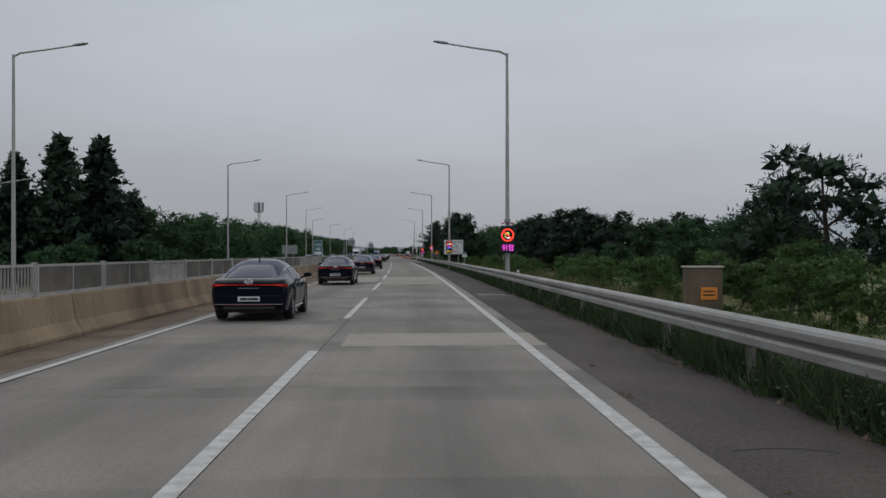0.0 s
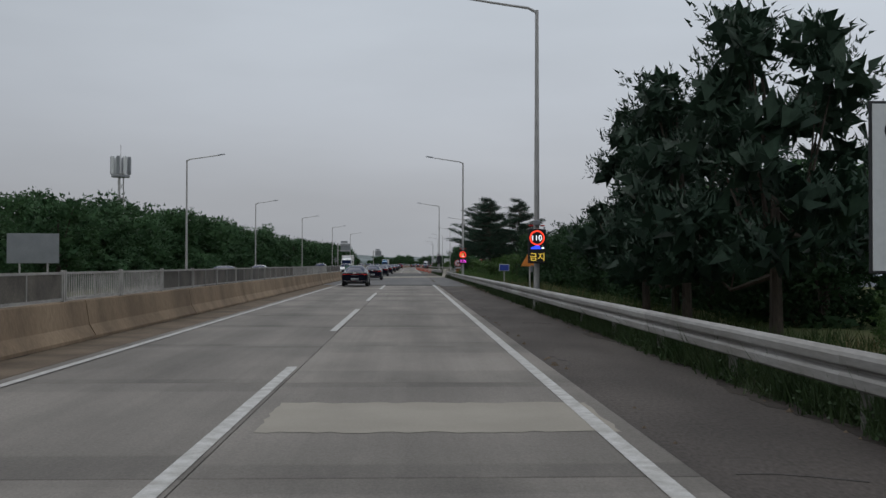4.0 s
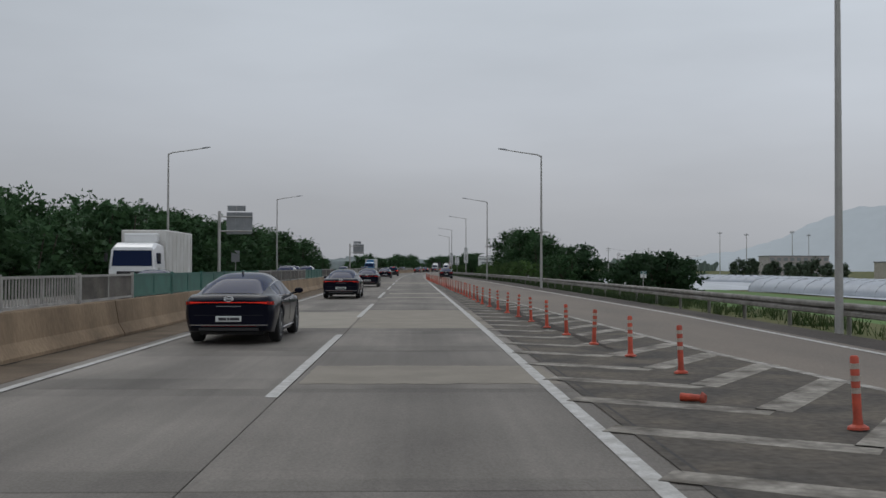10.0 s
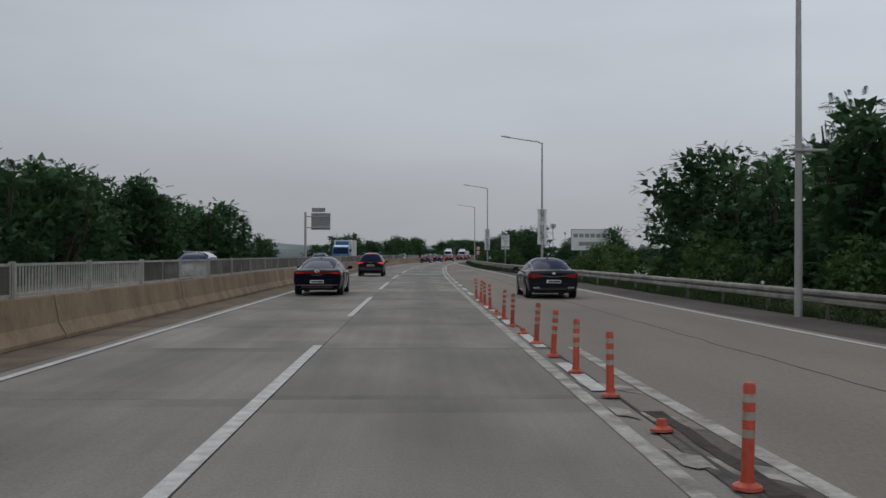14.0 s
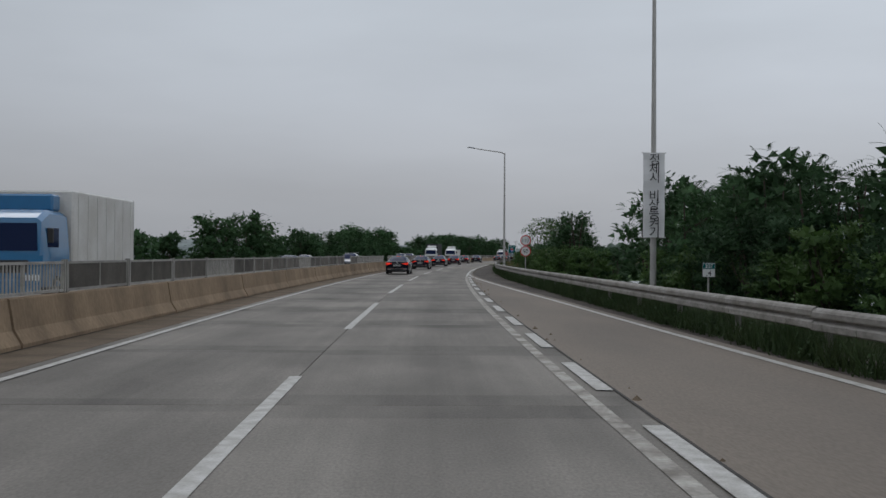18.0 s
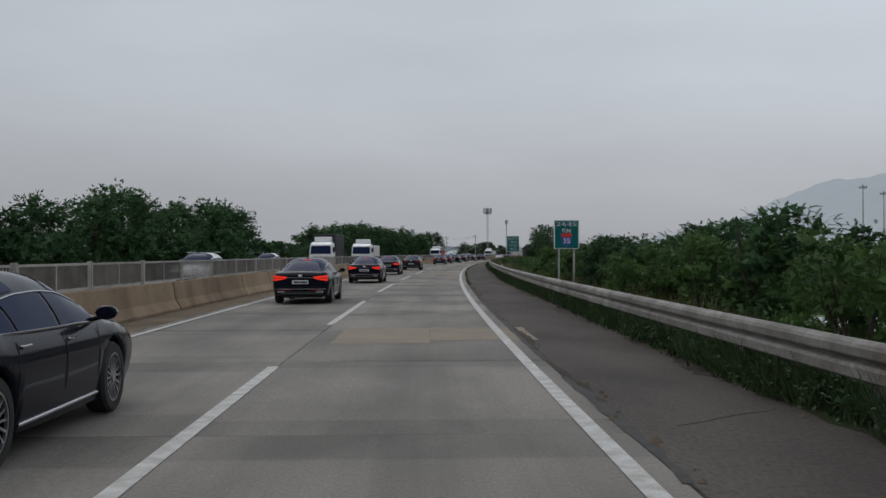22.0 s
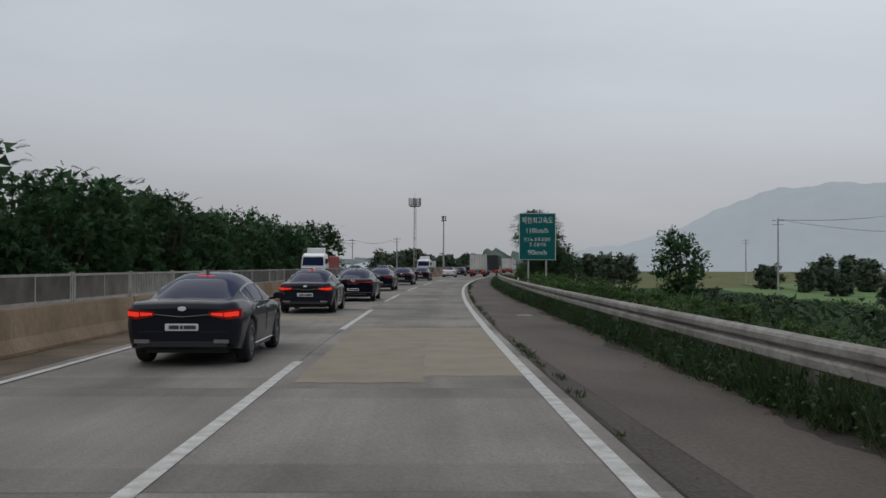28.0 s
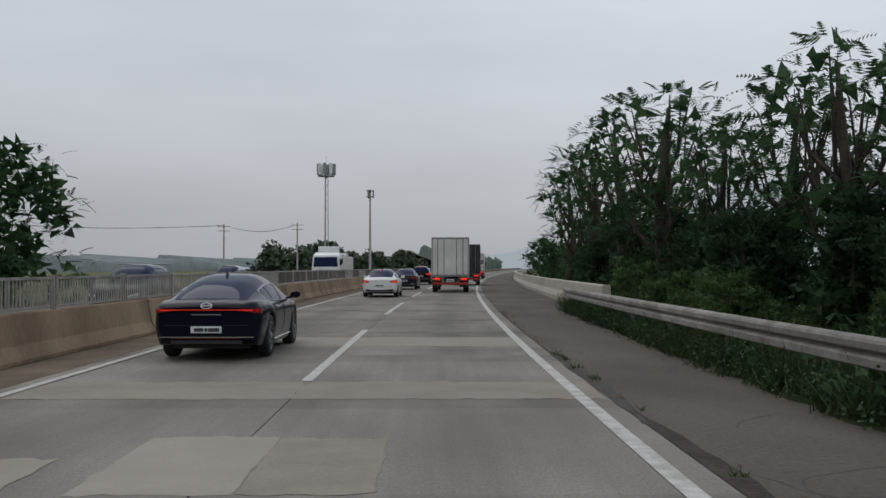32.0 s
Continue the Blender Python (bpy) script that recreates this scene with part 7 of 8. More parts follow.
def ring(y, zb, zw, zt, w, wt, wb):
    """Half the outline of a car body, mirrored: underside, sill, lower door, widest line, crease, shoulder, deck."""
    zw = max(zw, zb + 0.03)
    zt = max(zt, zw + 0.04)
    h = [(0, zb), (wb * 0.8, zb), (wb, zb + 0.005), (wb + (w - wb) * 0.45, zb + (zw - zb) * 0.28), (w * 0.992, zb + (zw - zb) * 0.7), (w, zw), (w * 0.99, zw + (zt - zw) * 0.4), (w * 0.965, zw + (zt - zw) * 0.68), (wt + (w * 0.965 - wt) * 0.62, zt - 0.035), (wt + (w - wt) * 0.2, zt - 0.008), (wt * 0.8, zt), (wt * 0.4, zt + 0.012), (0, zt + 0.016)]
    return [(x, y, z) for x, z in h] + [(-x, y, z) for x, z in reversed(h[1:-1])]


class Cabin:
    """The upper body: belt height, roof height, half widths at belt and roof, all along y."""

    def __init__(self, rows):
        self.r = resample(rows, 0.06, 3)
        self.y0, self.y1 = self.r[0, 0], self.r[-1, 0]

    def point(self, y, th, off=0.0):
        zb, zt, wb, wt = (np.interp(y, self.r[:, 0], self.r[:, k]) for k in range(1, 5))
        sn, cs = abs(math.sin(th)), math.cos(th)
        k = sn ** 0.8
        x = (wb + (wt - wb) * k) * math.copysign(abs(cs) ** 0.42, cs)
        n = Vector((cs, 0, sn)).normalized() * off
        return Vector((x + n.x, y, zb + (zt - zb) * k + n.z))

    def height(self, y):
        return np.interp(y, self.r[:, 0], self.r[:, 2] - self.r[:, 1])

    def patch(self, ys, t0, t1, n, off):
        """A piece of the surface between two angles, each a number or a function of y."""
        f = lambda q, y: q(y) if callable(q) else q
        rows = [[self.point(y, f(t0, y) + (f(t1, y) - f(t0, y)) * i / n, off) for i in range(n + 1)] for y in ys]
        return Shape().loft(rows, closed=False, caps=False)


def car(s, d, label, paint, body, cabin, panes, rear, wheels, tail, rim=ALLOY, spokes=10, r=0.355, turn=0.0, plate=0.62, chrome=True, group="cars on the road", category="car", extras=(), front=True):
    """body: rows for ring(); cabin: rows for Cabin; panes: side windows from y to y; rear: y where rear window and roof, roof and windscreen meet; tail: builds the rear lamps."""
    t = thing("car", rf(s, d, 0.012, turn), label, category, group)
    B = resample(body, 0.07)
    xm = B[:, 4].max()
    rings = []
    for q in B:
        zb = q[1]
        for yw in wheels:
            k = (r + 0.05) ** 2 - (q[0] - yw) ** 2
            if k > 0:
                zb = max(zb, r + math.sqrt(k))
        rings.append(ring(q[0], zb, *q[2:]))
    part("body", Shape().loft(rings), paint, t, smooth=True)
    C = Cabin(cabin)
    ys = list(np.linspace(C.y0, C.y1, 26))
    part("roof", C.patch(ys, 0.0, math.pi, 18, 0.0), paint, t, smooth=True)
    ya, yb = rear
    e = 0.66
    part("rear_window", C.patch(np.linspace(C.y0 + 0.05, ya, 12), e, math.pi - e, 14, 0.006), CARGLASS, t, smooth=True)
    part("windscreen", C.patch(np.linspace(yb, C.y1 - 0.05, 12), e, math.pi - e, 14, 0.006), CARGLASS, t, smooth=True)
    for sx in (-1, 1):
        side = lambda q: (q if sx > 0 else math.pi - q)
        for y0, y1 in panes:
            part("side_window", C.patch(np.linspace(y0, y1, 14), side(0.02), side(0.56), 6, 0.007), CARGLASS, t, smooth=True)
        y0, y1 = panes[0][0], panes[-1][1]
        run = list(np.linspace(y0, y1, 22))
        if chrome:
            loop = [C.point(y, side(0.58), 0.008) for y in run] + [C.point(y, side(0.01), 0.012) for y in reversed(run)]
            part("window_trim", Shape().tube(loop + loop[:1], 0.011, 5), CHROME, t)
        ym = y1 - 0.22
        part("mirror", Shape().loft([[(sx * (xm + 0.1) + 0.105 * k * math.cos(u), ym + f, 1.04 + 0.07 * k * math.sin(u)) for u in np.linspace(0, 2 * math.pi, 13)[:-1]] for f, k in ((-0.05, 0.8), (-0.03, 1.0), (0.04, 0.95), (0.1, 0.7), (0.13, 0.3))]).tube([(sx * (xm + 0.06), ym + 0.03, 1.0), (sx * (xm - 0.1), ym + 0.06, 0.96)], 0.025, 6), paint, t, smooth=True)
        body_x = lambda y: np.interp(y, B[:, 0], B[:, 4])
        for y0 in (panes[0][1] - 0.28 if len(panes) < 3 else panes[1][1] - 0.86, panes[-1][0] + 0.12):
            zt_ = np.interp(y0, B[:, 0], B[:, 3])
            part("door_handle", Shape().bbox((sx * (body_x(y0) * 0.985 + 0.004), y0, zt_ - 0.12), (0.035, 0.19, 0.028), 0.008), CHROME if chrome else paint, t)
        mid_y = panes[-1][0] - 0.03
        for y0 in (mid_y, wheels[0] + 0.42, wheels[1] - 0.5):
            pts = [(sx * (q + 0.001), y0, z) for q, z in ((xm * 0.955, 0.34), (xm * 0.992, 0.52), (xm, 0.68), (xm * 0.988, 0.82), (xm * 0.965, 0.92))]
            part("door_seam", Shape().tube(pts, 0.004, 4), BLACK, t)
        part("sill_trim", Shape().bbox((sx * (xm - 0.045), (wheels[0] + wheels[1]) / 2, B[len(B) // 2, 1] + 0.085), (0.04, wheels[1] - wheels[0] - 0.95, 0.035), 0.012), CHROME if chrome else BLACK, t)
    for y in wheels:
        wheel(t, xm - 0.125, y, r, 0.225, rim, spokes)

    def panel(name, x0, x1, lo, hi, m_, off=0.022, n=10, deep=0.08):
        """A lamp or strip that follows the rounded tail: lo and hi give its edges as numbers or tables over |x|."""
        g_ = lambda q, x: q if not hasattr(q, "__len__") else float(np.interp(abs(x), [a_ for a_, _ in q], [b_ for _, b_ in q]))
        wide = [(q[4], q[0]) for q in B[:14]]
        yy = lambda x: float(np.interp(abs(x), [a_ for a_, _ in wide], [b_ for _, b_ in wide])) - off
        xs = np.linspace(x0, x1, n + 1)
        rows = [[(x, yy(x) + deep, g_(lo, x)), (x, yy(x), g_(lo, x)), (x, yy(x), g_(hi, x)), (x, yy(x) + deep, g_(hi, x))] for x in xs]
        return part(name, Shape().loft(rows), m_, t, smooth=False)

    tail(t, panel)
    for name, c, size, m_ in extras:
        part(name, Shape().bbox(c, size, 0.012), m_, t)
    pl = part("number_plate", Shape().bbox((0, -0.02, plate), (0.52, 0.02, 0.115), 0.008), PLATE, t)
    part("plate_mark", Shape().box((-0.12, -0.033, plate), (0.16, 0.004, 0.06)).box((0.0, -0.033, plate), (0.05, 0.004, 0.06)).box((0.13, -0.033, plate), (0.19, 0.004, 0.06)), BARS, pl)
    part("underbody", Shape().box((0, body[-1][0] / 2, 0.26), (1.3, body[-1][0] * 0.86, 0.14)), BLACK, t)
    if turn:
        # what shows from the front
        L = body[-1][0]
        part("front_grille", Shape().bbox((0, L - 0.02, 0.55), (0.95, 0.12, 0.24), 0.03), BLACK, t)
        for sx in (-1, 1):
            part("headlight", Shape().loft([[(sx * x, y, z) for x, z in ((0.5, 0.64), (0.8, 0.66), (0.82, 0.76), (0.52, 0.7))] for y in (L - 0.25, L - 0.02)]), HEAD, t)
    return t


# y, underside, widest line, deck, half width, deck half width, sill half width
BODY_A = ((0.0, 0.36, 0.66, 0.9, 0.81, 0.7, 0.74), (0.03, 0.31, 0.65, 0.95, 0.86, 0.72, 0.79), (0.12, 0.26, 0.65, 1.0, 0.905, 0.75, 0.83), (0.5, 0.23, 0.67, 1.03, 0.935, 0.79, 0.86), (1.2, 0.2, 0.7, 1.0, 0.945, 0.83, 0.87), (2.4, 0.19, 0.7, 0.98, 0.94, 0.84, 0.88), (3.6, 0.19, 0.7, 0.97, 0.945, 0.83, 0.87), (4.3, 0.2, 0.66, 0.9, 0.925, 0.76, 0.85), (4.85, 0.25, 0.6, 0.78, 0.86, 0.66, 0.78), (5.0, 0.33, 0.55, 0.66, 0.76, 0.55, 0.68))
CAB_A = ((0.3, 1.0, 1.02, 0.8, 0.62), (0.7, 0.98, 1.17, 0.84, 0.64), (1.2, 0.97, 1.33, 0.86, 0.64), (1.75, 0.96, 1.435, 0.87, 0.63), (2.3, 0.95, 1.47, 0.87, 0.63), (2.8, 0.95, 1.44, 0.87, 0.63), (3.3, 0.94, 1.29, 0.86, 0.65), (3.75, 0.94, 1.07, 0.84, 0.68), (3.95, 0.93, 0.96, 0.8, 0.7))


def tail_a(t, panel):
    panel("tail_light_bar", -0.86, 0.86, ((0, 0.858), (0.5, 0.857), (0.86, 0.84)), ((0, 0.87), (0.5, 0.871), (0.86, 0.87)), TAIL_B, n=20)
    for sx in (-1, 1):
        panel("tail_light", sx * 0.58, sx * 0.9, ((0.58, 0.85), (0.9, 0.81)), ((0.58, 0.882), (0.9, 0.885)), TAIL_D, off=0.016)
    panel("bumper_strip", -0.8, 0.8, 0.395, 0.415, CHROME, n=12)
    panel("reflector_strip", -0.55, 0.55, 0.383, 0.389, TAIL_D, n=12)
    panel("diffuser", -0.6, 0.6, 0.29, 0.35, BLACK, off=0.004, n=12)
    panel("trunk_seam", -0.7, 0.7, 0.6, 0.607, BLACK, off=0.003, n=12)
    part("badge", Shape().disc((0, -0.004, 0.935), 0.1, 20, "y", inner=0.078, thick=0.03, squash=0.55).box((0, -0.004, 0.935), (0.13, 0.02, 0.02)), BADGE, t)
    part("word_mark", Shape().box((0, -0.004, 0.785), (0.5, 0.02, 0.012)), SIGNBK, t)
    part("antenna_fin", Shape().loft([[(x, 1.62 + a_, 1.38 + z) for x in (-0.02, 0.02)] + [(0.004, 1.64 + a_, 1.5), (-0.004, 1.64 + a_, 1.5)] for a_, z in ((0.0, 0.03), (0.14, 0.05))]), BLACK, t)


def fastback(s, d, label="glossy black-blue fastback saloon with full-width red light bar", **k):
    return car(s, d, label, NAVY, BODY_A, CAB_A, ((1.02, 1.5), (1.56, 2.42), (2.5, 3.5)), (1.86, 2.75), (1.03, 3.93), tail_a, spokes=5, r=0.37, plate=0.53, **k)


BODY_B = ((0.0, 0.4, 0.68, 0.9, 0.78, 0.68, 0.72), (0.03, 0.34, 0.67, 0.97, 0.84, 0.72, 0.78), (0.12, 0.28, 0.66, 1.02, 0.9, 0.75, 0.83), (0.7, 0.22, 0.68, 1.05, 0.93, 0.79, 0.86), (1.3, 0.2, 0.7, 1.0, 0.94, 0.83, 0.87), (2.4, 0.18, 0.7, 0.97, 0.935, 0.84, 0.88), (3.6, 0.18, 0.7, 0.96, 0.94, 0.83, 0.87), (4.3, 0.2, 0.66, 0.9, 0.92, 0.76, 0.85), (4.75, 0.24, 0.6, 0.78, 0.86, 0.66, 0.78), (4.92, 0.32, 0.55, 0.66, 0.76, 0.55, 0.68))
CAB_B = ((0.7, 1.0, 1.03, 0.8, 0.62), (1.05, 0.98, 1.2, 0.84, 0.64), (1.45, 0.97, 1.36, 0.86, 0.64), (1.9, 0.96, 1.45, 0.87, 0.63), (2.4, 0.95, 1.475, 0.87, 0.63), (2.85, 0.95, 1.43, 0.87, 0.63), (3.3, 0.94, 1.28, 0.86, 0.65), (3.7, 0.94, 1.06, 0.84, 0.68), (3.9, 0.93, 0.96, 0.8, 0.7))


def tail_b(style, lit):
    m = TAIL if lit else TAIL_D

    def build(t, panel):
        for sx in (-1, 1):
            if style == "wide":
                panel("tail_light", sx * 0.42, sx * 0.86, ((0.42, 0.83), (0.62, 0.77), (0.86, 0.74)), ((0.42, 0.87), (0.88, 0.92)), m, off=0.03, n=16)
                panel("inner_lamp", sx * 0.5, sx * 0.84, ((0.5, 0.825), (0.84, 0.79)), ((0.5, 0.845), (0.84, 0.855)), TAIL_D, off=0.036)
                panel("lamp_strip", sx * 0.52, sx * 0.82, ((0.52, 0.832), (0.82, 0.812)), ((0.52, 0.838), (0.82, 0.832)), TAIL, off=0.042)
                panel("lamp_rib", sx * 0.655, sx * 0.665, 0.765, 0.9, TAIL_D, off=0.03)
            elif style == "slim":
                panel("tail_light", sx * 0.42, sx * 0.9, ((0.42, 0.8), (0.7, 0.74), (0.9, 0.77)), ((0.42, 0.86), (0.7, 0.89), (0.9, 0.91)), TAIL_D)
                panel("lit_lamp", sx * 0.46, sx * 0.87, ((0.46, 0.812), (0.7, 0.785), (0.87, 0.8)), ((0.46, 0.842), (0.7, 0.855), (0.87, 0.872)), m, off=0.03, n=14)
                panel("lamp_rib", sx * 0.645, sx * 0.66, 0.76, 0.88, TAIL_D, off=0.036)
            else:
                panel("tail_light", sx * 0.56, sx * 0.9, ((0.56, 0.79), (0.9, 0.74)), ((0.56, 0.86), (0.9, 0.92)), TAIL_D)
                panel("lit_lamp", sx * 0.66, sx * 0.86, ((0.66, 0.79), (0.86, 0.77)), ((0.66, 0.84), (0.86, 0.86)), m, off=0.03)
            panel("exhaust_trim", sx * 0.5, sx * 0.74, 0.37, 0.43, CHROME if style != "plain" else BLACK)
        if style == "wide":
            panel("chrome_strip", -0.42, 0.42, 0.835, 0.855, CHROME)
            panel("bumper_strip", -0.8, 0.8, 0.47, 0.495, CHROME, n=12)
            panel("reflector_strip", -0.66, -0.3, 0.44, 0.46, TAIL_D)
            panel("reflector_strip", 0.3, 0.66, 0.44, 0.46, TAIL_D)
        elif style == "slim":
            panel("chrome_strip", -0.44, 0.44, ((0, 0.775), (0.44, 0.815)), ((0, 0.79), (0.44, 0.83)), CHROME)
        panel("trunk_seam", -0.68, 0.68, 0.545, 0.552, BLACK, off=0.003, n=12)
        panel("diffuser", -0.7, 0.7, 0.31, 0.4, BLACK, off=0.004, n=12)
        part("badge", Shape().disc((0, -0.004, 0.91), 0.065, 18, "y", thick=0.03, squash=0.55), BADGE, t)
        part("high_brake_light", Shape().bbox((0, 1.7, 1.405), (0.3, 0.1, 0.025), 0.008), m, t)
        part("antenna_fin", Shape().loft([[(x, 1.78 + a_, 1.41 + z) for x in (-0.02, 0.02)] + [(0.004, 1.8 + a_, 1.52), (-0.004, 1.8 + a_, 1.52)] for a_, z in ((0.0, 0.02), (0.14, 0.05))]), BLACK, t)
    return build


def saloon(s, d, label, paint, lit=True, spokes=10, style="slim", **k):
    return car(s, d, label, paint, BODY_B, CAB_B, ((1.2, 1.52), (1.58, 2.42), (2.5, 3.46)), (1.98, 2.78), (1.0, 3.85), tail_b(style, lit), spokes=spokes, plate=0.7 if style == "wide" else 0.62, **k)


BODY_S = ((0.0, 0.46, 0.8, 1.0, 0.8, 0.74, 0.74), (0.03, 0.4, 0.78, 1.06, 0.86, 0.77, 0.79), (0.1, 0.33, 0.77, 1.1, 0.9, 0.78, 0.83), (0.6, 0.28, 0.78, 1.12, 0.92, 0.8, 0.86), (2.2, 0.26, 0.78, 1.08, 0.925, 0.82, 0.87), (3.3, 0.26, 0.78, 1.06, 0.925, 0.82, 0.87), (4.1, 0.27, 0.74, 1.0, 0.91, 0.76, 0.84), (4.45, 0.32, 0.66, 0.88, 0.84, 0.66, 0.76), (4.58, 0.4, 0.62, 0.74, 0.74, 0.58, 0.66))
CAB_S = ((0.07, 1.07, 1.1, 0.8, 0.68), (0.2, 1.06, 1.38, 0.84, 0.68), (0.42, 1.06, 1.58, 0.855, 0.67), (0.7, 1.05, 1.65, 0.86, 0.66), (1.3, 1.05, 1.69, 0.86, 0.65), (2.2, 1.04, 1.67, 0.86, 0.65), (2.7, 1.04, 1.53, 0.855, 0.66), (3.2, 1.03, 1.2, 0.84, 0.68), (3.4, 1.02, 1.05, 0.8, 0.7))


def tail_s(t, panel):
    for sx in (-1, 1):
        panel("tail_light", sx * 0.5, sx * 0.9, ((0.5, 0.96), (0.9, 0.86)), ((0.5, 1.0), (0.9, 1.02)), TAIL)
        panel("fog_lamp", sx * 0.5, sx * 0.78, 0.5, 0.56, TAIL_D)
        part("roof_rail", Shape().bbox((sx * 0.6, 1.4, 1.69), (0.035, 1.7, 0.04), 0.01), CHROME, t)
    panel("bumper", -0.78, 0.78, 0.42, 0.66, BLACK, n=12)
    part("badge", Shape().disc((0, 0.0, 0.98), 0.065, 18, "y", thick=0.04, squash=0.55), CHROME, t)
    part("high_brake_light", Shape().bbox((0, 0.4, 1.6), (0.4, 0.12, 0.03), 0.008), TAIL, t)
    part("wiper", Shape().tube([(0, 0.1, 1.13), (0.3, 0.11, 1.16)], 0.01, 4), BLACK, t)


def suv(s, d, label, paint, **k):
    return car(s, d, label, paint, BODY_S, CAB_S, ((0.42, 0.9), (0.96, 1.92), (2.0, 3.0)), (0.5, 2.2), (0.85, 3.6), tail_s, r=0.36, chrome=False, plate=0.78, **k)


# the same few moving cars, repeated at their successive places along the lane
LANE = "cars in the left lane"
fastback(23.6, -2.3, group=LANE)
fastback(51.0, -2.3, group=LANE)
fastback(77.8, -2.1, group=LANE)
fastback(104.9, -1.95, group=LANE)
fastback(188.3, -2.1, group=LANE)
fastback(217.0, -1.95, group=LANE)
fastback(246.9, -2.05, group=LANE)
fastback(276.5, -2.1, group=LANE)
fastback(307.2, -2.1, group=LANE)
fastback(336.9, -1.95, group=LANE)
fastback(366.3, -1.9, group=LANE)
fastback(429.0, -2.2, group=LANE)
suv(462, -1.9, "dark grey estate-bodied car with red tail lamps", GRAPH, group=LANE)
saloon(570.9, -1.95, "large black saloon with many-spoked wheels", NAVY, group=LANE, spokes=16, style="wide")
saloon(597.5, -1.98, "large black saloon with many-spoked wheels", NAVY, group=LANE, spokes=16, style="wide")
saloon(622.9, -1.95, "large black saloon with many-spoked wheels", NAVY, group=LANE, spokes=16, style="wide")
saloon(645.6, -1.75, "large black saloon with many-spoked wheels", NAVY, group=LANE, spokes=16, style="wide")
saloon(667.2, -2.05, "large black saloon with broad red tail lamps", NAVY, group=LANE, spokes=16, style="wide")
saloon(688.5, -1.53, "dark graphite saloon with chrome tail strip", GRAPH, group=LANE, lit=False)
saloon(740.6, -1.7, "dark graphite saloon with red lit tail lamps", GRAPH, group=LANE)
saloon(758.1, -2.0, "dark graphite saloon with red lit tail lamps", GRAPH, group=LANE)
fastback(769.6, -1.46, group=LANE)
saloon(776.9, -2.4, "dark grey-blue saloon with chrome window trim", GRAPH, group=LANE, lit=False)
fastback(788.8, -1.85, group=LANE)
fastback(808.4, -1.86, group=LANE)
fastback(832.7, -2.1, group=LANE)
saloon(868.0, -1.7, "small white saloon seen from behind", WHITE, group=LANE, chrome=False, style="plain")
saloon(886.0, -1.6, "dark saloon further along the lane", GRAPH, group=LANE, lit=False)
suv(905.0, -1.6, "dark estate-bodied car further along the lane", NAVY, group=LANE)
saloon(924.0, -1.6, "dark blue saloon far along the lane", NAVY, group=LANE)
saloon(426.4, 6.5, "dark purple-grey saloon on the merging lane", GRAPH, group="cars on the merging lane", lit=False)


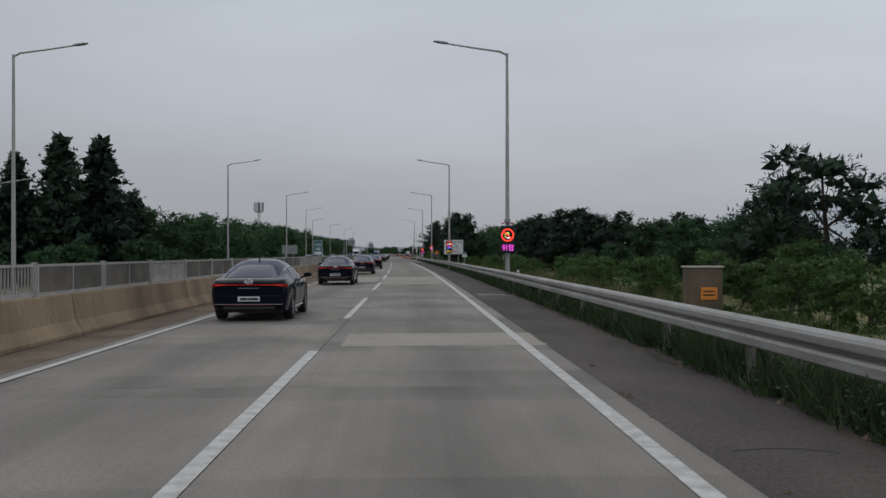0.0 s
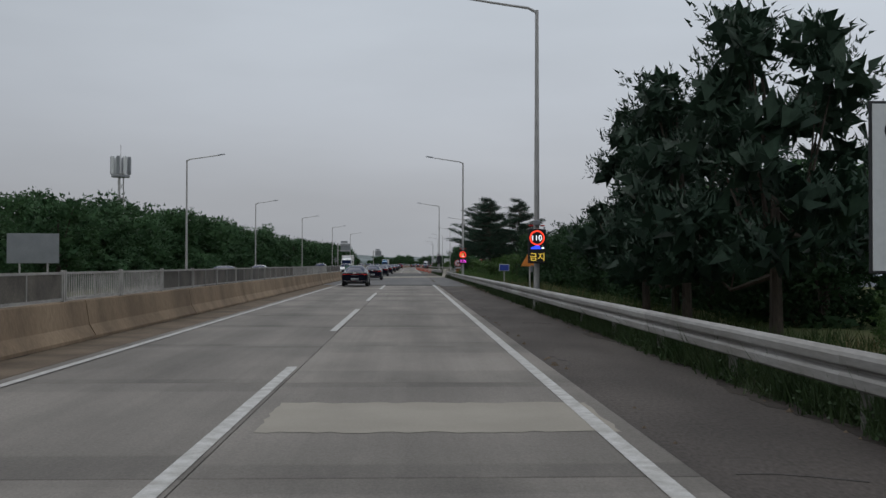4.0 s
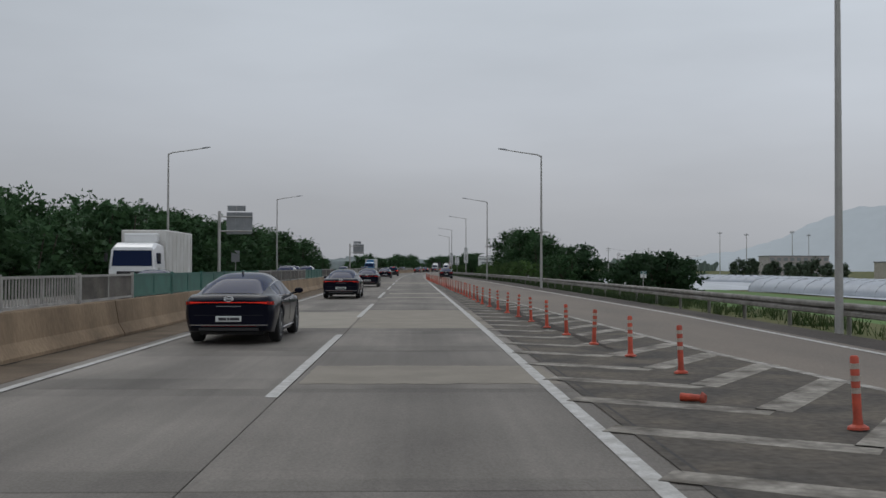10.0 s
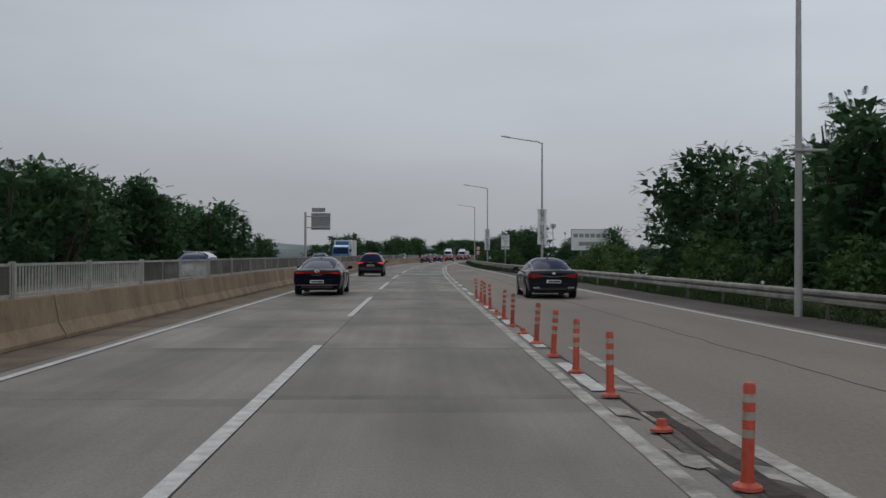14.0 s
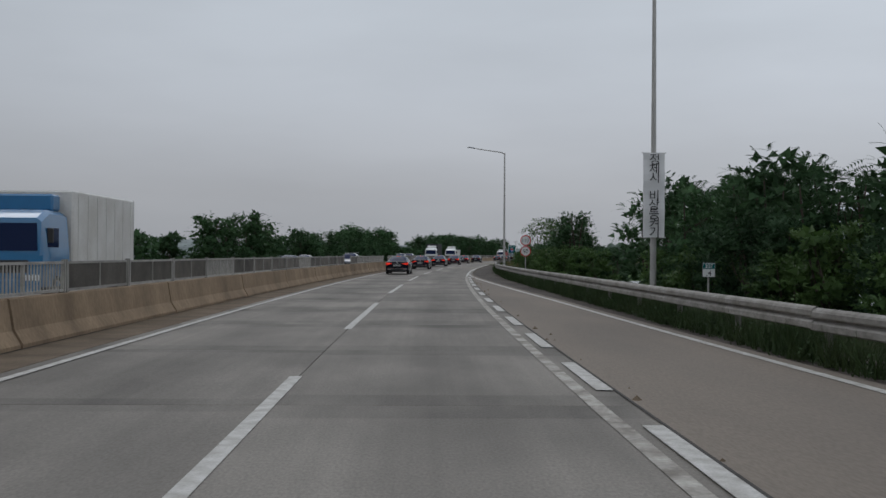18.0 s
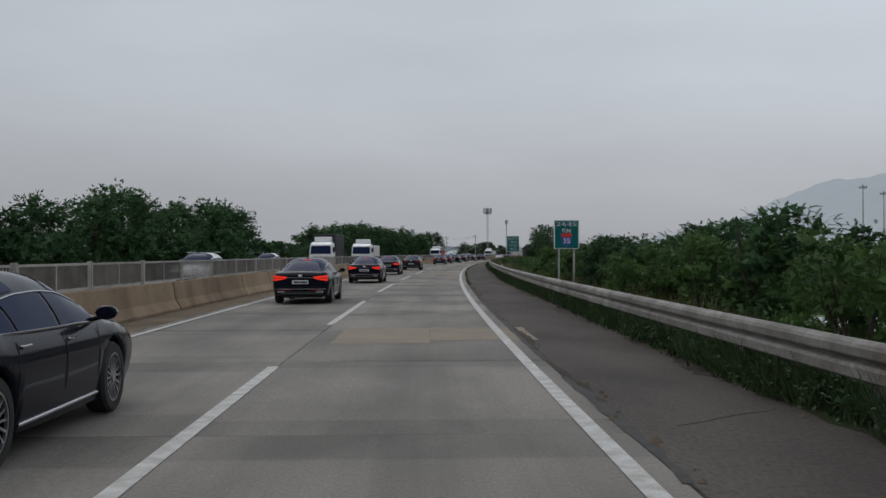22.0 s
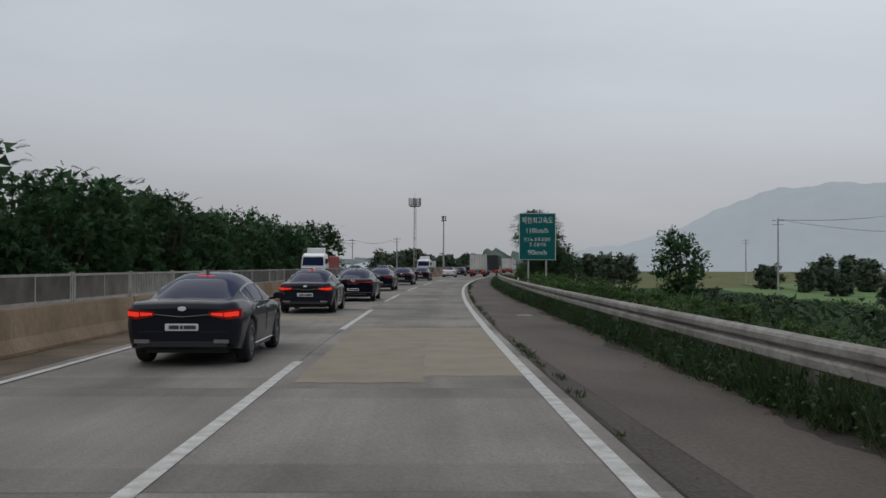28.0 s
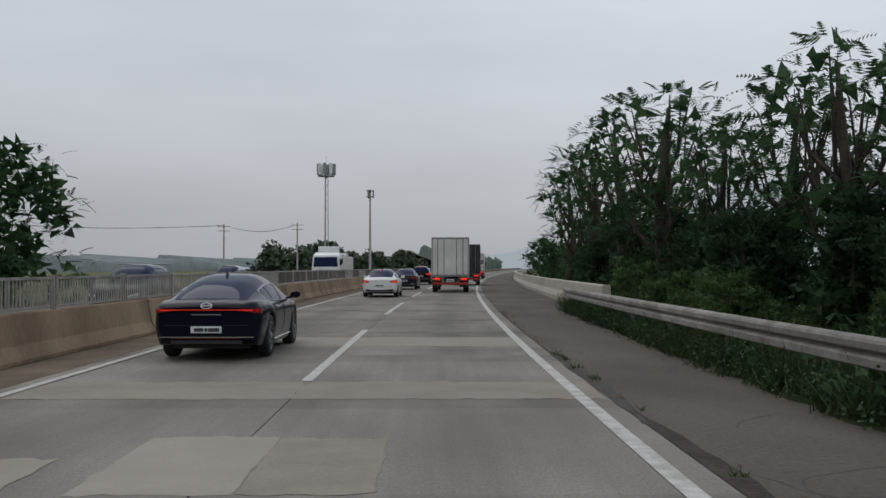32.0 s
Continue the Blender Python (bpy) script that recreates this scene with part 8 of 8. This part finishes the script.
def box_truck(s, d, label, turn=0.0, paint=WHITE, box=BOXW, length=8.2, group="lorries on the road", w=2.35, h=3.45, tarp=False):
    """Rear at y = 0; the cab stands at the far end."""
    t = thing("box_lorry", rf(s, d, 0.012, turn), label, "lorry", group)
    L = length - 2.2
    z0 = 1.0
    part("box", Shape().bbox((0, L / 2, (z0 + h) / 2), (w, L, h - z0), 0.05), box, t)
    fr_ = Shape()
    for x in (-w / 2 + 0.06, w / 2 - 0.06):
        fr_.box((x, -0.012, (z0 + h) / 2), (0.1, 0.03, h - z0 - 0.04))
    for z in (z0 + 0.06, h - 0.06):
        fr_.box((0, -0.012, z), (w - 0.04, 0.03, 0.1))
    part("door_frame", fr_, TARP if tarp else SIGNBK, t)
    for x in (-w / 4, w / 4):
        part("rear_door", Shape().bbox((x, -0.016, (z0 + h) / 2), (w / 2 - 0.16, 0.03, h - z0 - 0.26), 0.01), box, t)
        for k in (-1, 1):
            part("lock_rod", Shape().tube([(x + k * 0.2, -0.05, z0 + 0.12), (x + k * 0.2, -0.05, h - 0.12)], 0.018, 6), CHROME, t)
    rib = Shape().box((0, 0, (z0 + h) / 2), (0.02, 0.04, h - z0 - 0.2)).mesh("side_rib", box)
    for sx in (-1, 1):
        for k in range(7):
            part("side_rib", rib, box, t, m=pose(sx * (w / 2 + 0.008), L * (k + 0.5) / 7, 0))
    part("chassis", Shape().box((0, length / 2, 0.78), (0.8, length - 0.4, 0.28)), BLACK, t)
    part("rear_bumper", Shape().bbox((0, 0.05, 0.55), (w - 0.1, 0.1, 0.16), 0.02), REDP, t)
    for sx in (-1, 1):
        part("tail_light", Shape().bbox((sx * 0.85, -0.01, 0.84), (0.42, 0.06, 0.13), 0.015), TAIL, t)
        part("mudguard", Shape().box((sx * 0.85, 0.75, 0.62), (0.55, 0.03, 0.6)), BLACK, t)
        part("side_guard", Shape().box((sx * (w / 2 - 0.06), L * 0.5, 0.66), (0.05, L * 0.42, 0.3)), POLE, t)
    pl = part("number_plate", Shape().bbox((0, -0.02, 0.74), (0.44, 0.02, 0.16), 0.01), PLATE, t)
    part("plate_mark", Shape().box((0, -0.033, 0.74), (0.34, 0.005, 0.07)), BARS, pl)
    for y, n_ in ((1.3, 2), (length - 1.1, 1)):
        wheel(t, w / 2 - 0.2, y, 0.46, 0.34, POLE, 6)
    cab = Shape().loft([[(x * 1.08, y, z) for x, z in ((-1.05, 0.6), (1.05, 0.6), (1.06, 1.5), (0.98, zt - 0.12), (0.85, zt), (-0.85, zt), (-0.98, zt - 0.12), (-1.06, 1.5))] for y, zt in ((L + 0.18, 2.75), (L + 1.5, 2.8), (length - 0.12, 2.55), (length, 1.6))])
    part("cab", cab, paint, t, smooth=True)
    part("windscreen", Shape().add([(-1.0, length + 0.015, 1.62), (1.0, length + 0.015, 1.62), (0.94, length - 0.075, 2.4), (-0.94, length - 0.075, 2.4), (-0.98, length - 0.12, 1.72), (0.98, length - 0.12, 1.72), (0.92, length - 0.2, 2.42), (-0.92, length - 0.2, 2.42)], [(0, 1, 2, 3), (7, 6, 5, 4), (0, 4, 5, 1), (1, 5, 6, 2), (2, 6, 7, 3), (3, 7, 4, 0)]), CARGLASS, t)
    part("front_grille", Shape().bbox((0, length + 0.01, 1.18), (1.5, 0.06, 0.36), 0.02), BLACK, t)
    part("front_bumper", Shape().bbox((0, length + 0.02, 0.62), (2.2, 0.14, 0.4), 0.04), paint, t)
    for sx in (-1, 1):
        part("headlight", Shape().bbox((sx * 0.88, length + 0.03, 0.86), (0.4, 0.1, 0.18), 0.02), HEAD, t)
        part("cab_window", Shape().bbox((sx * 1.12, length - 0.8, 2.0), (0.04, 0.8, 0.55), 0.01), CARGLASS, t)
        part("mirror", Shape().bbox((sx * 1.32, length - 0.1, 2.05), (0.16, 0.1, 0.42), 0.02), BLACK, t)
    part("cooler", Shape().bbox((0, L + 0.45, 3.05), (1.7, 0.6, 0.5), 0.06), paint, t)
    return t


box_truck(878.0, 1.85, "white box lorry with double rear doors")
box_truck(902.0, 2.6, "dark-sided lorry ahead of a white one", box=TARP, tarp=True, h=3.55)
box_truck(952.0, 2.2, "white box lorry far ahead")
box_truck(1010.0, -1.7, "white box lorry far ahead beside the median")

# oncoming traffic: the front faces the camera
ON = "oncoming vehicles"
def oncoming(maker, s, d, *a, **k):
    return maker(s, d, *a, turn=180.0, group=ON, **k)


oncoming(box_truck, 345.0, -12.3, "white lorry with a roof cooler facing the camera", h=3.5)
oncoming(box_truck, 529.5, -10.2, "blue lorry with a white cooled box", paint=BLUEP, h=3.45)
oncoming(box_truck, 696.0, -10.3, "white lorry with a dark covered body", box=TARP, h=3.6)
oncoming(box_truck, 713.0, -8.4, "white lorry with cab lamps facing the camera", h=2.6)
oncoming(box_truck, 826.0, -11.0, "white lorry with a red open body", box=REDP, h=2.55)
oncoming(box_truck, 905.0, -8.8, "white delivery van facing the camera", h=2.5)
oncoming(suv, 262.0, -11.0, "white van-like car behind the screen", WHITE)
oncoming(suv, 284.0, -9.0, "white car behind the median screen", WHITE)
for s, d, p, w in ((120, -8.8, SILV, "silver"), (150, -12.2, WHITE, "white"), (178, -8.8, GRAPH, "dark"), (215, -12.4, WHITE, "white"), (330, -8.8, GRAPH, "dark"), (372, -8.8, SILV, "silver"), (388, -8.8, WHITE, "white"), (405, -12.0, SILV, "silver"), (440, -8.8, WHITE, "white"), (492, -8.8, GRAPH, "dark"), (566, -9.0, GRAPH, "dark"), (590, -12.2, WHITE, "white"), (596, -8.8, SILV, "silver"), (640, -8.8, WHITE, "white"), (673, -12.0, WHITE, "white"), (722, -8.8, WHITE, "white"), (806, -8.9, WHITE, "white"), (832, -8.8, SILV, "silver"), (852, -8.6, GRAPH, "dark"), (880, -12, SILV, "silver")):
    if int(s) % 4 < 2:
        oncoming(suv, s, d, w + " estate-bodied car on the oncoming carriageway", p)
    else:
        oncoming(saloon, s, d, w + " saloon on the oncoming carriageway", p, lit=False)
# ---------------------------------------------------------------- ground cover
def blades(rnd, spots, hmin, hmax, width, per, spread, lean=0.35):
    vs, fs = [], []
    for p, k in spots:
        for _ in range(per):
            a, q = rnd.uniform(0, 6.283), rnd.uniform(0, spread)
            b = Vector((p.x + math.cos(a) * q, p.y + math.sin(a) * q, p.z - 0.03))
            h = rnd.uniform(hmin, hmax) * k
            u = rnd.uniform(0, 6.283)
            w = Vector((math.cos(u), math.sin(u), 0)) * width * rnd.uniform(0.6, 1.3)
            t = Vector((rnd.gauss(0, lean) * h, rnd.gauss(0, lean) * h, h))
            o = len(vs)
            vs += [b - w, b + w, b + t]
            fs.append((o, o + 1, o + 2))
    return Shape().add(vs, fs)


def spots(rnd, n, s0, s1, lo, hi, patch=0.0):
    out = []
    while len(out) < n:
        s = rnd.uniform(s0, s1)
        k = 1.0
        if patch:
            k = noise.noise(Vector((s * patch, 3.1, lo(s)))) + 0.55
            if rnd.random() > k:
                continue
        d = rnd.uniform(lo(s), hi(s))
        out.append((at(s, d, 0.06 if d < 7.6 else ground_height(s, d)), rnd.uniform(0.6, 1.25)))
    return out


sh_at = table(*SHOULDER)
rg = random.Random(23)
sp = spots(rg, 2600, -10, 236, lambda s: verge_at(s) - 0.05, lambda s: verge_at(s) + 0.8) + spots(rg, 450, 250, 292, lambda s: verge_at(s) - 0.05, lambda s: verge_at(s) + 0.8) + spots(rg, 1600, 330, 484, lambda s: RAIL_C(s) - 0.05, lambda s: RAIL_C(s) + 0.8) + spots(rg, 1500, 484, 560, lambda s: verge_at(s) - 0.05, lambda s: verge_at(s) + 1.0) + spots(rg, 3400, 556, 852, lambda s: verge_at(s) - 0.06, lambda s: verge_at(s) + 0.9)
sp2 = spots(rg, 900, 486, 556, lambda s: RAIL_C(s) - 0.1, lambda s: RAIL_C(s) + 0.5) + spots(rg, 2600, 556, 852, lambda s: max(verge_at(s), RAIL_C(s) - 0.12), lambda s: max(verge_at(s), RAIL_C(s)) + 0.45) + spots(rg, 1700, -10, 236, lambda s: max(verge_at(s), RAIL_A(s)), lambda s: max(verge_at(s), RAIL_A(s)) + 0.5)
wd = []
for _ in range(520):
    a = rg.uniform(748, 852) if rg.random() < 0.6 else rg.uniform(560, 748)
    r_ = rg.uniform(0.12, 0.26)
    q = at(a, max(verge_at(a) + 0.12, RAIL_C(a) - 0.3) + rg.uniform(0.0, 0.45), 0.1 + rg.uniform(0.0, 0.3 if a > 748 else 0.12))
    wd.append((tuple(q), (r_ * 1.3, r_ * 1.3, r_)))
tagged(part("leafy_weeds", leaf_cloud(rg, wd, 24000, 0.055, 0.1, False, 0.15, 0.4), LEAF), "leafy green weeds crowding the foot of the guard rail", "weeds", "", "stuff")
tagged(part("tall_verge_grass", blades(rg, sp2, 0.3, 0.62, 0.012, 20, 0.2, 0.35), BLADE_D), "tall dark grass against the guard rail", "grass", "", "stuff")
tagged(part("verge_grass", blades(rg, sp, 0.16, 0.48, 0.011, 22, 0.22, 0.5), BLADE_D), "dark green grass growing under the guard rail", "grass", "", "stuff")
sp = spots(rg, 2300, -10, 236, lambda s: RAIL_A(s) + 0.3, lambda s: RAIL_A(s) + 5.5) + spots(rg, 700, 252, 284, lambda s: RAIL_B(s) + 0.6, lambda s: 10.0) + spots(rg, 900, 290, 480, lambda s: RAIL_C(s) + 0.4, lambda s: RAIL_C(s) + 3) + spots(rg, 2600, 560, 860, lambda s: RAIL_C(s) + 0.3, lambda s: RAIL_C(s) + 3.4)
tagged(part("bank_grass", blades(rg, sp, 0.2, 0.6, 0.018, 16, 0.35, 0.4), BLADE), "tall green weeds and grass behind the guard rail", "grass", "", "stuff")
sp = spots(rg, 700, -10, 236, lambda s: RAIL_A(s) + 0.4, lambda s: RAIL_A(s) + 4.5, 0.06) + spots(rg, 700, 252, 284, lambda s: RAIL_B(s) + 1.2, lambda s: 10.5, 0.08) + spots(rg, 700, 570, 860, lambda s: RAIL_C(s) + 0.4, lambda s: RAIL_C(s) + 2.5, 0.07)
sp2 = spots(rg, 1500, 200, 246, lambda s: 6.9, lambda s: 11.5)
tagged(part("lush_grass", blades(rg, sp2, 0.4, 1.05, 0.016, 22, 0.35, 0.35), BLADE_L), "lush tall green grass before the bridge", "grass", "", "stuff")
tagged(part("dry_grass", blades(rg, sp, 0.35, 0.85, 0.014, 12, 0.3, 0.3), DRY), "straw-coloured dry grass heads behind the guard rail", "grass", "", "stuff")
# leafy creepers and weeds at the foot of the rail
vs, fs = [], []
for p, k in spots(rg, 2600, 560, 852, lambda s: verge_at(s), lambda s: verge_at(s) + 1.1, 0.09) + spots(rg, 2200, 560, 852, lambda s: verge_at(s) + 0.05, lambda s: verge_at(s) + 0.8) + spots(rg, 1800, 330, 556, lambda s: RAIL_C(s) - 0.1, lambda s: RAIL_C(s) + 0.8) + spots(rg, 1200, -10, 200, lambda s: verge_at(s) + 0.05, lambda s: verge_at(s) + 0.7) + spots(rg, 1600, -10, 236, lambda s: verge_at(s), lambda s: verge_at(s) + 1.0, 0.09) + spots(rg, 300, 250, 292, lambda s: verge_at(s), lambda s: verge_at(s) + 1.0):
    for _ in range(14):
        b = p + Vector((rg.gauss(0, 0.16), rg.gauss(0, 0.16), abs(rg.gauss(0.15, 0.12)) * k))
        o = Vector((rg.gauss(0, 1), rg.gauss(0, 1), rg.gauss(0.2, 0.5))).normalized() * rg.uniform(0.04, 0.085)
        w = o.cross(Vector((rg.gauss(0, 1), rg.gauss(0, 1), 1))).normalized() * 0.022
        i = len(vs)
        vs += [b, b + w + o * 0.5, b + o, b - w + o * 0.5]
        fs.append((i, i + 1, i + 2, i + 3))
tagged(part("creeping_weeds", Shape().add(vs, fs), WEED), "leafy weeds creeping round the guard rail posts", "weeds", "", "stuff")
# the overgrown field below the road, knee to chest high
vs, fs = [], []
for _ in range(5600):
    s = rg.uniform(728, 880)
    d = 9.6 + 36 * rg.random() ** 1.2
    tall = 0.35 + 1.1 * max(0, noise.noise(Vector((s * 0.09, d * 0.12, 4.2))) + 0.35)
    c = at(s, d, ground_height(s, d))
    for _ in range(9):
        b = c + Vector((rg.gauss(0, 0.5), rg.gauss(0, 0.5), tall * rg.uniform(0.2, 1.0)))
        o = Vector((rg.gauss(0, 1), rg.gauss(0, 1), rg.gauss(0.5, 0.5))).normalized() * rg.uniform(0.16, 0.34)
        w = o.cross(Vector((rg.gauss(0, 1), rg.gauss(0, 1), 1))).normalized() * 0.07
        i = len(vs)
        vs += [b - w, b + w, b + o]
        fs.append((i, i + 1, i + 2))
tagged(part("field_weeds", Shape().add(vs, fs), WILD), "tall dark green weeds filling the low field", "weeds", "", "stuff")
# stones, gravel and crumbs of the broken shoulder edge
vs, fs = [], []
for _ in range(1500):
    s = rg.choice((rg.uniform(0, 236), rg.uniform(480, 852), rg.uniform(560, 852)))
    e = sh_at(s)
    d = rg.choice((rg.gauss(verge_at(s) - 0.12, 0.12) if s < 237 or s > 530 else e - 0.1, rg.gauss(EDGE_R + 0.12, 0.08)))
    if d < EDGE_R:
        continue
    c = at(s, d, 0.004)
    r = rg.uniform(0.01, 0.04) * rg.choice((1, 1, 1, 1.8))
    i = len(vs)
    vs += [c + Vector((r, 0, 0)), c + Vector((0, r, 0)), c + Vector((-r, 0, 0)), c + Vector((0, -r, 0)), c + Vector((0, 0, r * 0.9))]
    fs += [(i, i + 1, i + 4), (i + 1, i + 2, i + 4), (i + 2, i + 3, i + 4), (i + 3, i, i + 4)]
tagged(part("gravel", Shape().add(vs, fs), DIRT), "loose gravel and crumbs on the shoulder", "gravel", "", "stuff")
# crumbling slots along the lane edge and weeds in them
for s0, s1, w in ((579, 592, 0.34), (598, 604, 0.16), (606, 632, 0.14), (640, 652, 0.12), (682, 690, 0.1), (742, 750, 0.1), (782, 800, 0.14), (812, 822, 0.2), (826, 834, 0.24), (568, 574, 0.5)):
    n = int((s1 - s0) / 0.4)
    lo_ = [(s0 + (s1 - s0) * i / n, EDGE_R + 0.02 - rg.uniform(0, 0.05)) for i in range(n + 1)]
    hi_ = [(s1 - (s1 - s0) * i / n, EDGE_R + 0.03 + w * rg.uniform(0.3, 1.1) * math.sin(math.pi * (0.08 + 0.84 * i / n))) for i in range(n + 1)]
    lp = lo_ + hi_
    tagged(part("broken_edge", Shape().add([at(a, b, 0.0075) for a, b in lp], [tuple(range(len(lp)))]), JOINT), "dark crumbling slot along the edge of the lane", "pothole", "", "structure")
sp = spots(rg, 260, 640, 834, lambda s: EDGE_R + 0.02, lambda s: EDGE_R + 0.14, 0.13) + spots(rg, 150, 799.2, 801.6, lambda s: EDGE_R + 0.03, lambda s: EDGE_R + 0.1 + 0.28 * max(0, 1 - abs(s - 799.9) / 0.9)) + spots(rg, 90, 801.6, 812, lambda s: EDGE_R + 0.02, lambda s: EDGE_R + 0.1)
tagged(part("joint_weeds", blades(rg, sp, 0.04, 0.12, 0.012, 10, 0.07, 0.6), BLADE), "small weeds in the joint beside the lane", "weeds", "", "stuff")
# ---------------------------------------------------------------- pavement slabs
def slab_mesh(w):
    sh = Shape()
    x, y, b = w / 2 - 0.004, 2.992, 0.012
    sh.loft([[(-x, -y, -0.05), (x, -y, -0.05), (x, y, -0.05), (-x, y, -0.05)], [(-x, -y, -0.004), (x, -y, -0.004), (x, y, -0.004), (-x, y, -0.004)], [(-x + b, -y + b, 0), (x - b, -y + b, 0), (x - b, y - b, 0), (-x + b, y - b, 0)]])
    return sh.mesh("slab", CONC_S)


slab_l, slab_r = slab_mesh(3.95), slab_mesh(3.9)
grey_l, grey_r = slab_l.copy(), slab_r.copy()
for me in (grey_l, grey_r):
    me.materials[0] = CONC_G
carriageway = thing("carriageway", Matrix.Identity(4), "worn grey concrete carriageway of two lanes with open joints", "road", "", "structure")
s = -147.0
while s < 950:
    if not (194 < s < 284):
        part("slab", slab_l if s < 442 else grey_l, CONC_S, carriageway, m=rf(s, -1.98))
        part("slab", slab_r if s < 442 else grey_r, CONC_S, carriageway, m=rf(s, 1.95))
    s += 6.0
